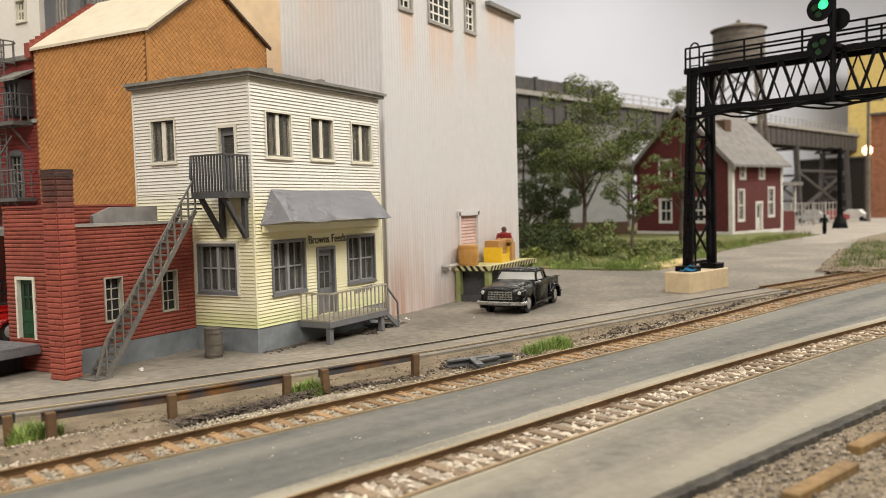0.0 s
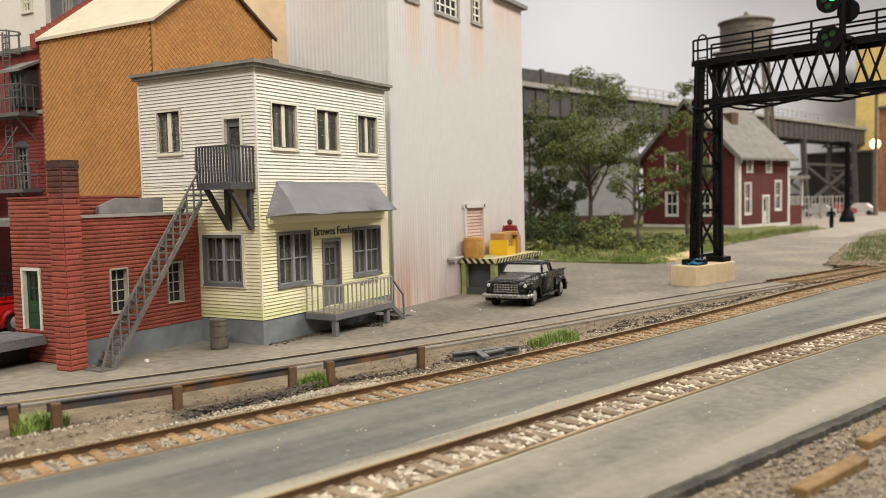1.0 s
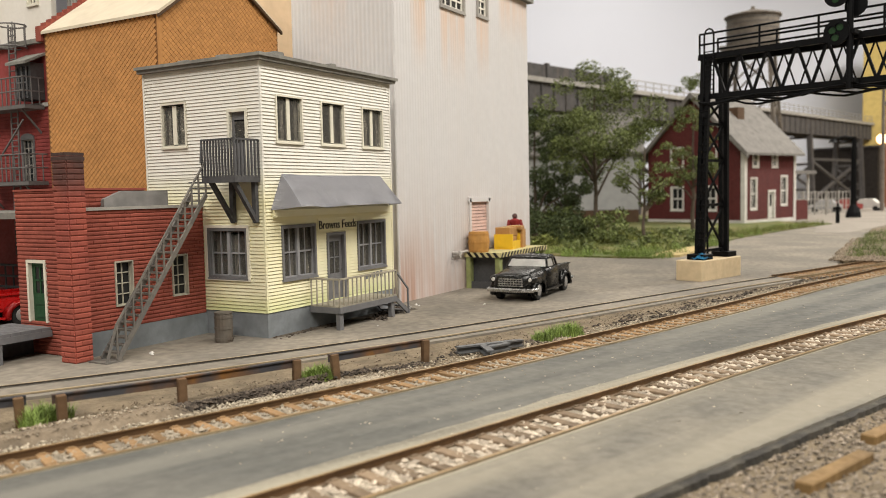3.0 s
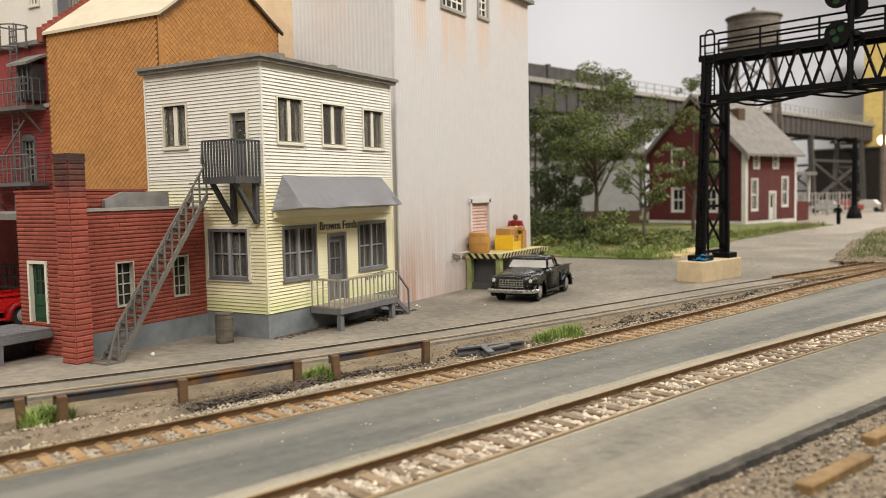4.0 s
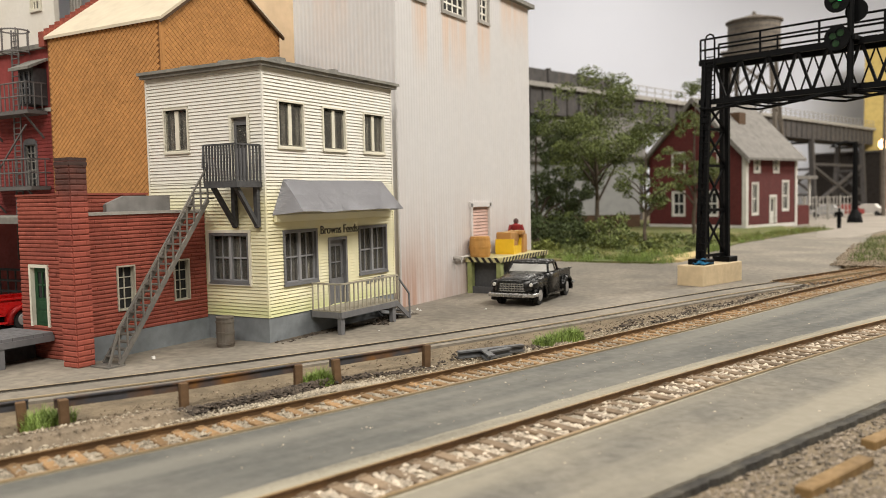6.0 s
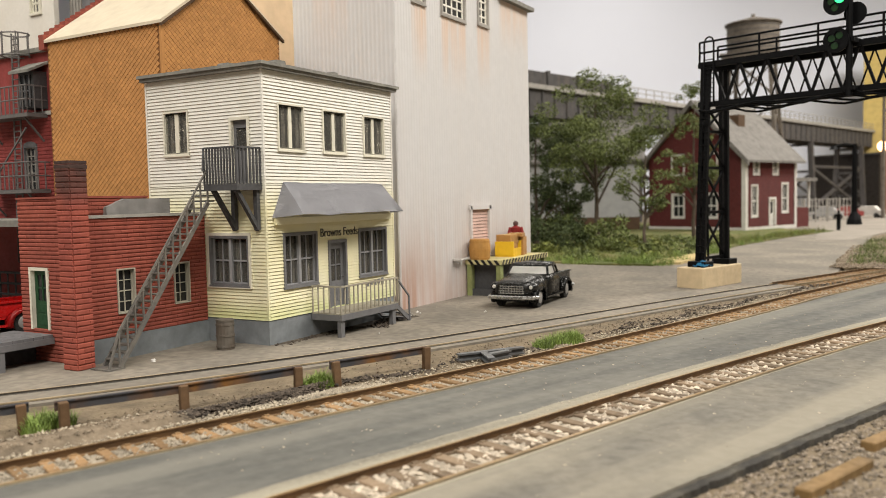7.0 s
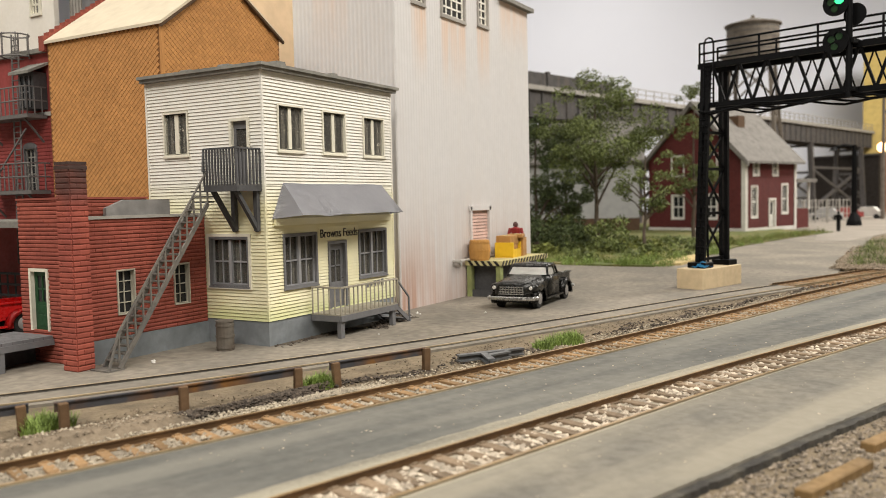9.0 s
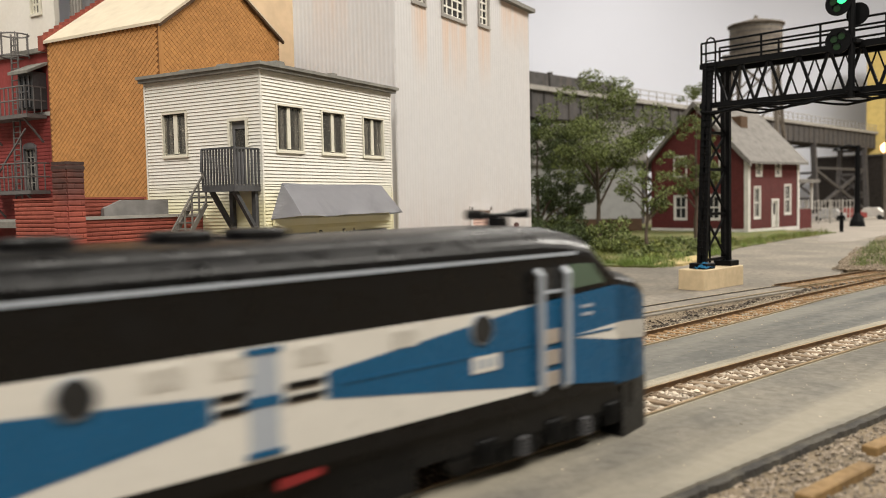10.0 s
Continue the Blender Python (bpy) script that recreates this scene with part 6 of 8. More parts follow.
# ---- black pickup truck, and a red one under the canopy ----
def pickup(name, x, y, rz, label, paint, glass_mat):
    t = thing(name, x, y, 0, rz, label, "pickup truck", group="parked pickups")
    # local x forward, z up; origin under the middle of the truck
    hw = 0.90

    def loft(rows, m, pname, lab="", smooth=True):
        """Rows of (x, half width, bottom, top, top half width)."""
        bm = bm_new()
        rings = []
        for x, w, z0, z1, wt in rows:
            s = []
            for yy, zz in ((-w, z0), (-w, z0 + (z1 - z0) * 0.62), (-(w * 0.35 + wt * 0.65), z0 + (z1 - z0) * 0.93), (-wt * 0.7, z1), (0, z1 + 0.015)):
                s.append((yy, zz))
            s += [(-a, b) for a, b in s[-2::-1]]
            rings.append([bm.verts.new((x, a, b)) for a, b in s])
        for a, b in zip(rings, rings[1:]):
            k = len(a)
            for i in range(k):
                bm.faces.new((a[i], a[(i + 1) % k], b[(i + 1) % k], b[i]))
        bm.faces.new(rings[0])
        bm.faces.new(rings[-1][::-1])
        return part(pname, bm, m, t, lab, smooth)

    loft([(2.26, 0.56, 0.50, 0.92, 0.50), (2.18, 0.70, 0.42, 0.99, 0.58), (1.90, 0.76, 0.40, 1.04, 0.62), (0.95, 0.82, 0.40, 1.12, 0.68), (0.62, 0.85, 0.40, 1.15, 0.74)], paint, "hood")
    loft([(0.66, 0.86, 0.36, 1.14, 0.78), (0.2, 0.88, 0.34, 1.16, 0.84), (-0.55, 0.88, 0.34, 1.16, 0.84), (-0.62, 0.86, 0.36, 1.14, 0.80)], paint, "cab_body")
    # glasshouse posts and roof
    loft([(0.40, 0.70, 1.42, 1.50, 0.60), (0.22, 0.76, 1.43, 1.56, 0.64), (-0.42, 0.76, 1.43, 1.56, 0.64), (-0.60, 0.70, 1.42, 1.50, 0.58)], paint, "roof")
    for sy in (-1, 1):
        for a, b in (((0.58, 0.80), (0.34, 0.70)), ((-0.12, 0.83), (-0.12, 0.74)), ((-0.58, 0.80), (-0.56, 0.68))):
            bm = bm_new()
            beam(bm, (a[0], sy * a[1], 1.12), (b[0], sy * b[1], 1.46), 0.08, 0.07)
            part("pillar", bm, paint, t)
    bm = bm_new()
    bm.faces.new([bm.verts.new(c) for c in ((0.60, -0.76, 1.15), (0.60, 0.76, 1.15), (0.38, 0.66, 1.44), (0.38, -0.66, 1.44))])
    bmesh.ops.solidify(bm, geom=bm.faces[:], thickness=0.02)
    part("windshield", bm, glass_mat, t, "hazy pale windshield")
    for sy in (-1, 1):
        bm = bm_new()
        bm.faces.new([bm.verts.new(c) for c in ((0.50, sy * 0.82, 1.15), (-0.08, sy * 0.84, 1.15), (-0.10, sy * 0.74, 1.44), (0.30, sy * 0.72, 1.44))])
        bmesh.ops.solidify(bm, geom=bm.faces[:], thickness=0.02)
        part("side_window", bm, glass_mat, t)
    bm = bm_new()
    bm.faces.new([bm.verts.new(c) for c in ((-0.60, -0.72, 1.15), (-0.60, 0.72, 1.15), (-0.58, 0.62, 1.44), (-0.58, -0.62, 1.44))])
    part("rear_window", bm, glass_mat, t)
    # cargo bed with stake-side walls
    bm = bm_new()
    box(bm, -2.45, -0.68, -0.68, 0.68, 0.50, 0.60)
    for sy in (-1, 1):
        y0, y1 = sorted((sy * 0.62, sy * 0.70))
        box(bm, -2.45, -0.68, y0, y1, 0.60, 1.02)
        y0, y1 = sorted((sy * 0.60, sy * 0.76))
        box(bm, -2.48, -0.66, y0, y1, 1.02, 1.07)
    box(bm, -0.74, -0.68, -0.62, 0.62, 0.60, 1.04)
    part("bed", bm, paint, t)
    bm = bm_new()
    box(bm, -2.52, -2.46, -0.62, 0.62, 0.55, 1.00)
    part("tailgate", bm, paint, t)
    # fenders: half rounds over the wheels
    for wx, r, w0, w1 in ((1.50, 0.56, 0.60, 0.92), (-1.62, 0.52, 0.66, 0.92)):
        for sy in (-1, 1):
            bm = bm_new()
            a, b, n = [], [], 12
            for i in range(n + 1):
                an = radians(-14 + 208 * i / n)
                bulge = math.sin(max(0.0, min(math.pi, an)))
                a.append([bm.verts.new((wx + math.cos(an) * r * 1.12, sy * w0, 0.34 + math.sin(an) * r)),
                          bm.verts.new((wx + math.cos(an) * r * 1.08, sy * (w1 - 0.08), 0.34 + math.sin(an) * r * 0.99)),
                          bm.verts.new((wx + math.cos(an) * r * 0.98, sy * w1, 0.34 + math.sin(an) * r * 0.88)),
                          bm.verts.new((wx + math.cos(an) * r * 0.76, sy * (w1 - 0.01), 0.34 + math.sin(an) * r * 0.72))])
            for p, q in zip(a, a[1:]):
                for k in range(3):
                    bm.faces.new((p[k], q[k], q[k + 1], p[k + 1]))
            bmesh.ops.solidify(bm, geom=bm.faces[:], thickness=0.03)
            part("fender", bm, paint, t, smooth=True)
    for sy in (-1, 1):
        y0, y1 = sorted((sy * 0.72, sy * 0.90))
        bm = bm_new()
        box(bm, -1.05, 0.95, y0, y1, 0.28, 0.34)
        part("running_board", bm, paint, t)
    for sy in (-1, 1):
        bm = bm_new()
        rod(bm, [(2.20, sy * 0.72, 0.80), (2.05, sy * 0.74, 0.79), (1.5, sy * 0.74, 0.76)], [0.11, 0.17, 0.21], 14)
        part("headlight_pod", bm, paint, t, smooth=True)
    for sy in (-1, 1):
        bm = bm_new()
        rod(bm, [(2.19, sy * 0.72, 0.80), (2.24, sy * 0.72, 0.80)], [0.075, 0.055], 14)
        part("headlight", bm, M_TRIMW, t, "small round headlight")
    bm = bm_new()
    rod(bm, [(1.98, -0.92, 0.44), (2.36, -0.85, 0.44), (2.46, -0.5, 0.44), (2.48, 0, 0.44), (2.46, 0.5, 0.44), (2.36, 0.85, 0.44), (1.98, 0.92, 0.44)], 0.075, 8)
    part("bumper", bm, M_CHROME, t, "chrome front bumper")
    bm = bm_new()
    rod(bm, [(-2.56, -0.85, 0.46), (-2.60, 0, 0.46), (-2.56, 0.85, 0.46)], 0.06, 8)
    part("rear_bumper", bm, M_CHROME, t)
    bm = bm_new()
    for k in range(4):
        z = 0.56 + k * 0.085
        box(bm, 2.24, 2.31, -0.50 + 0.02 * k, 0.50 - 0.02 * k, z, z + 0.035)
    for k in range(9):
        y = -0.44 + k * 0.11
        box(bm, 2.23, 2.30, y - 0.012, y + 0.012, 0.56, 0.86)
    part("grille", bm, M_CHROME, t, "chrome egg-crate grille")
    bm = bm_new()
    box(bm, -2.3, 2.0, -0.45, 0.45, 0.24, 0.42)
    part("chassis", bm, M_LBLACK, t)
    for wx in (1.50, -1.62):
        for sy in (-1, 1):
            bm = bm_new()
            rod(bm, [(wx, sy * 0.60, 0.36), (wx, sy * 0.62, 0.36), (wx, sy * 0.80, 0.36), (wx, sy * 0.82, 0.36)], [0.30, 0.36, 0.36, 0.30], 20)
            w = part("wheel", bm, M_TYRE, t)
            bm = bm_new()
            rod(bm, [(wx, sy * 0.80, 0.36), (wx, sy * 0.835, 0.36), (wx, sy * 0.86, 0.36)], [0.23, 0.20, 0.07], 18)
            part("hubcap", bm, M_HUB, w, "grey hubcap")
    for sy in (-1, 1):
        bm = bm_new()
        y0, y1 = sorted((sy * 0.70, sy * 0.735))
        box(bm, 0.72, 1.1, y0, y1, 0.92, 0.97)
        part("badge", bm, M_CHROME, t)
    return t


M_TYRE = mat("rubber", (0.02, 0.02, 0.02), 0.8, var=0.2)
M_HUB = mat("dull_hub", (0.38, 0.37, 0.36), 0.45, metal=0.4, var=0.2)
M_HAZE = mat("hazy_clear_plastic", (0.72, 0.71, 0.67), 0.3, var=0.1, grain=2, bump=0)
M_REDCAR = mat("red_enamel", (0.50, 0.012, 0.012), 0.3, var=0.1, spec=0.5)
pickup("pickup_truck", 11.75, -3.0, 183.5, "black pickup truck with chrome grille parked on asphalt", M_TRUCK, M_HAZE)
pickup("pickup_truck", -2.9, 10.2, 172, "bright red pickup truck parked under a canopy", M_REDCAR, M_DARKGLASS)


# ---- things around the store and the dock ----
def barrel(name, x, y, z, r, h, bulge, m, label, lip=True):
    t = thing(name, x, y, z, 17, label, "barrel")
    bm = bm_new()
    n = 8
    rod(bm, [(0, 0, h * i / n) for i in range(n + 1)], [r * (1 + bulge * math.sin(math.pi * i / n)) for i in range(n + 1)], 18)
    part("tub", bm, m, t)
    for k in (0.12, 0.5, 0.88):
        bm = bm_new()
        rr = r * (1 + bulge * math.sin(math.pi * k))
        rod(bm, [(0, 0, h * k - 0.03), (0, 0, h * k + 0.03)], rr + 0.015, 18)
        part("hoop", bm, m, t)
    if lip:
        bm = bm_new()
        rod(bm, [(0, 0, h), (0, 0, h + 0.04)], [r * 1.06, r * 1.06], 18)
        part("lid", bm, m, t)
    return t


M_BARREL = mat("honey_wood", (0.47, 0.24, 0.06), 0.6, var=0.25, grain=5)
M_CRATE = mat("cardboard_brown", (0.42, 0.22, 0.07), 0.75, var=0.2, grain=5)
M_YCRATE = mat("yellow_crate_paint", (0.75, 0.47, 0.02), 0.55, var=0.12)
M_DRUM = mat("dirty_drum", (0.135, 0.118, 0.098), 0.7, var=0.4, grain=4, stain=1.5, tint=(0.09, 0.06, 0.04))
barrel("trash_barrel", -0.92, 0.80, 0, 0.24, 0.80, 0.04, M_DRUM, "dented grey-brown metal barrel beside the foundation")
barrel("wooden_barrel", 13.05, -0.02, 1.50, 0.40, 0.86, 0.12, M_BARREL, "honey brown wooden barrel on the loading dock", False)


def crates():
    t = thing("yellow_crate", 15.25, -0.30, 1.50, 8, "open yellow crate on the loading dock", "crate")
    bm = bm_new()
    box(bm, -0.58, 0.58, -0.42, 0.42, 0.0, 0.08)
    part("base", bm, M_YCRATE, t)
    for sx in (-1, 1):
        bm = bm_new()
        box(bm, sx * 0.55 - 0.05, sx * 0.55 + 0.05, -0.42, 0.42, 0.08, 0.66)
        part("end_panel", bm, M_YCRATE, t)
    bm = bm_new()
    box(bm, -0.5, 0.5, -0.42, -0.36, 0.08, 0.36)
    part("front_slat", bm, M_YCRATE, t)
    for x, y, z, sx, sz, rz in ((15.25, -0.28, 1.585, 0.44, 0.46, 10), (15.22, -0.28, 2.05, 0.50, 0.40, 4), (15.95, -0.36, 2.32, 0.40, 0.16, 14)):
        bm = bm_new()
        box(bm, -sx, sx, -0.34, 0.34, 0, sz, 0.02)
        b = piece("cardboard_box", bm, M_CRATE, label="small brown carton stacked on the dock crate", category="box", group="dock cartons")
        b.matrix_basis = pose(x * U, y * U, z * U, 0, 0, rz)
        bm = bm_new()
        box(bm, -sx, sx, -0.05, 0.05, sz, sz + 0.006)
        part("tape", bm, M_DOCK, b)
    bm = bm_new()
    box(bm, -0.35, 0.35, -0.3, 0.3, 0, 0.81)
    b = piece("cardboard_box", bm, M_CRATE, label="brown carton standing beside the crate", category="box", group="dock cartons")
    b.matrix_basis = pose(16.2 * U, -0.36 * U, 1.50 * U, 0, 0, 12)


crates()


def figurine(x, y, z, rz, shirt, label, h=1.72):
    """A plain painted miniature in one mesh."""
    bm = bm_new()
    rod(bm, [(0, -0.09, 0), (0, -0.10, 0.45 * h)], [0.09, 0.11], 8)
    rod(bm, [(0, 0.09, 0), (0, 0.10, 0.45 * h)], [0.09, 0.11], 8)
    rod(bm, [(0, 0, 0.44 * h), (0, 0, 0.62 * h), (0, 0, 0.80 * h), (0, 0, 0.84 * h)], [0.19, 0.20, 0.25, 0.10], 10)
    for s in (-1, 1):
        rod(bm, [(0, s * 0.24, 0.80 * h), (0.05, s * 0.31, 0.62 * h), (0.28, s * 0.22, 0.58 * h)], [0.08, 0.075, 0.06], 7)
    rod(bm, [(0, 0, 0.84 * h), (0, 0, 0.88 * h), (0, 0, 0.95 * h), (0, 0, h)], [0.07, 0.12, 0.12, 0.05], 10)
    ob = piece("figurine", bm, shirt, label=label, category="figurine")
    ob.matrix_basis = pose(x * U, y * U, z * U, 0, 0, rz)


figurine(16.75, 0.02, 1.50, 205, mat("dull_red_plastic", (0.26, 0.022, 0.022), 0.6, var=0.3, grain=2, height=((1.26, 1.30, (0.05, 0.045, 0.04), 1.0),)), "small painted red plastic figurine on the dock", 1.5)
figurine(76.4, -8.9, 0, 180, M_BLACK, "small dark plastic figurine on the street", 2.1)


def wall_spout():
    t = thing("wall_spout", 12.2, 0.46, 1.55, 0, "white pipe spout on the mill wall", "pipe")
    bm = bm_new()
    rod(bm, [(1.0, -0.12, 0.02), (0.0, -0.12, 0.0), (-0.5, -0.14, -0.04)], 0.05, 8)
    part("pipe", bm, M_TRIMW, t)
    bm = bm_new()
    rod(bm, [(-0.5, 0.05, 0.0), (-0.5, -0.3, -0.02)], 0.08, 8)
    part("flange", bm, M_CONC, t)
    bm = bm_new()
    rod(bm, [(-0.15, -0.12, 0.0), (-0.15, -0.14, -0.22)], [0.07, 0.03], 8)
    part("drip_cap", bm, M_TRIMW, t)


wall_spout()


def side_dock():
    t = thing("side_dock", 0, 0, 0, 0, "low grey timber dock in front of the green door", "loading dock")
    n = 12
    bm = bm_new()
    for i in range(n):
        x = -7.6 + 3.36 * i / n
        box(bm, x, x + 3.36 / n - 0.012, 3.62, 5.3, 0.64, 0.74)
    tagged(part("deck", bm, M_GREY, t), kind="stuff")
    bm = bm_new()
    box(bm, -7.6, -4.24, 3.58, 3.66, 0.50, 0.66)
    part("edge_beam", bm, M_GREY, t)
    for x in (-7.4, -5.72):
        bm = bm_new()
        box(bm, x - 0.12, x + 0.12, 3.6, 3.8, -0.03, 0.52)
        part("post", bm, M_GREY, t)
    bm = bm_new()
    box(bm, -5.3, -4.24, 4.4, 5.2, -0.03, 0.63)
    part("under_wall", bm, M_DKGREY, t)


side_dock()


def canopy():
    t = thing("canopy", 0, 0, 0, 0, "grey flat canopy on posts against the red mill", "canopy")
    bm = bm_new()
    box(bm, -2.2, 1.9, 7.6, 19.0, 3.48, 3.68)
    part("roof", bm, M_ROOFGREY, t)
    for y in (7.8, 12.5, 17):
        bm = bm_new()
        box(bm, -2.05, -1.85, y, y + 0.2, -0.03, 3.48)
        part("post", bm, M_DKGREY, t)
    bm = bm_new()
    for z in (0.9, 1.3, 1.7):
        rod(bm, [(0.6, 10.8, z), (0.6, 17.0, z)], 0.05, 6)
    for i in range(14):
        rod(bm, [(0.6, 10.8 + i * 0.47, 0), (0.6, 10.8 + i * 0.47, 1.7)], 0.035, 6)
    part("railing", bm, M_DKGREY, t)


canopy()


# ---- guard fence along the siding ----
def guard_fence():
    t = thing("guard_fence", 0, 0, 0, 0, "low guard fence of rusty steel rails on wooden posts", "fence")
    posts = [(-9.6, -1.42), (-8.72, -1.86), (-8.24, -2.38), (-6.32, -3.40), (-3.98, -4.34), (-3.12, -4.74), (-0.79, -5.66)]
    rng = random.Random(8)
    for x, y in posts:
        bm = bm_new()
        box(bm, -0.085, 0.085, -0.075, 0.075, -0.08, 0.49, 0.012)
        p = part("post", bm, M_POST, t, "weathered brown post")
        p.matrix_basis = pose(x * U, y * U, 0, rng.uniform(-3, 3), rng.uniform(-3, 3), -24 + rng.uniform(-8, 8))
    for i, j, ea, eb in ((0, 1, 0.3, 0.12), (2, 3, 0.15, 0.0), (3, 4, 0.0, 0.12), (5, 6, 0.12, 0.05)):
        a, b = Vector((*posts[i], 0.40)), Vector((*posts[j], 0.40))
        d = (b - a).normalized()
        nrm = Vector((-d.y, d.x, 0)) * 0.10
        bm = bm_new()
        beam(bm, a - d * ea + nrm, b + d * eb + nrm, 0.05, 0.17)
        beam(bm, a - d * ea + nrm * 0.8 + Vector((0, 0, 0.085)), b + d * eb + nrm * 0.8 + Vector((0, 0, 0.085)), 0.09, 0.025)
        part("rail", bm, M_RUSTRAIL, t, "dark steel rail patched with rust")


M_POST = mat("brown_post", (0.135, 0.078, 0.038), 0.85, var=0.45, grain=8, random_amt=0.25)
M_RUSTRAIL = mat("rust_patched_steel", (0.055, 0.055, 0.062), 0.6, var=0.45, grain=3, stain=1.6, tint=(0.20, 0.09, 0.022))
guard_fence()


M_SCRAP = mat("grey_scrap_steel", (0.115, 0.12, 0.125), 0.5, var=0.35, grain=4, tint=(0.07, 0.05, 0.035))


M_GOLDTIMBER = mat("golden_timber", (0.22, 0.135, 0.052), 0.75, var=0.45, grain=6, stain=1.5)


def scrap():
    for x, y, rz, ln in ((0.42, -6.72, 40, 0.42), (1.0, -6.52, -34, 0.95), (0.9, -6.80, -20, 0.35)):
        bm = bm_new()
        for z in (0.02, 0.16):
            box(bm, -ln, ln, -0.09, 0.09, z - 0.02, z + 0.02)
        box(bm, -ln, ln, -0.02, 0.02, 0.02, 0.16)
        ob = piece("scrap_beam", bm, M_SCRAP, label="short dark steel beam lying in the gravel", category="scrap metal", group="scrap beams")
        ob.matrix_basis = pose(x * U, y * U, 0.0, 0, 0, rz)
    for x, y, rz, ln in ((-5.05, -14.98, -20, 0.98), (-2.75, -15.5, -22, 0.55)):
        bm = bm_new()
        box(bm, -ln, ln, -0.12, 0.12, -0.1, 0.10, 0.02)
        ob = piece("loose_timber", bm, M_GOLDTIMBER, label="loose tan timber lying on the gravel", category="timber", group="loose timbers")
        ob.matrix_basis = pose(x * U, y * U, -0.02 * U, 0, 0, rz)


scrap()


def blue_rag():
    bm = bm_new()
    rng = random.Random(3)
    n = 9
    g = [[bm.verts.new(((i - n / 2) * 0.10, (j - n / 2) * 0.075, 0.03 + 0.20 * max(0, 1 - ((i - 4) ** 2 + (j - 4) ** 2) / 18) + rng.uniform(0, 0.09))) for j in range(n)] for i in range(n)]
    for i in range(n - 1):
        for j in range(n - 1):
            bm.faces.new((g[i][j], g[i + 1][j], g[i + 1][j + 1], g[i][j + 1]))
    bmesh.ops.solidify(bm, geom=bm.faces[:], thickness=0.02)
    ob = piece("blue_rag", bm, mat("blue_cloth", (0.03, 0.24, 0.46), 0.8, var=0.25, grain=5), label="crumpled blue rag on the timber block", category="rag")
    ob.matrix_basis = pose(18.95 * U, -7.85 * U, 0.87 * U, 0, 0, -17)


blue_rag()


# ---- loose ground: stones, grass, trees ----
def stones(name, label, m, spots, size, seed, flat=0.7):
    rng = np.random.RandomState(seed)
    base = np.array([(1, 0, 0), (-1, 0, 0), (0, 1, 0), (0, -1, 0), (0, 0, 1), (0, 0, -1)], float)
    tri = [(0, 2, 4), (2, 1, 4), (1, 3, 4), (3, 0, 4), (2, 0, 5), (1, 2, 5), (3, 1, 5), (0, 3, 5)]
    vs, fs = [], []
    for i, (x, y, z) in enumerate(spots):
        s = size * rng.uniform(0.5, 1.35)
        a = rng.uniform(0, 6.28)
        q = base * rng.uniform(0.6, 1.25, (6, 1)) * np.array([s, s * rng.uniform(0.6, 1.0), s * flat])
        q = q @ np.array([[math.cos(a), math.sin(a), 0.2], [-math.sin(a), math.cos(a), 0.1], [0.1, -0.2, 1]])
        vs += ((q + np.array([x, y, z])) * U).tolist()
        fs += [tuple(k + 6 * i for k in f) for f in tri]
    me = bpy.data.meshes.new(name)
    me.from_pydata(vs, [], fs)
    me.materials.append(m)
    return tagged(new(name, me), label, "ballast", kind="stuff")


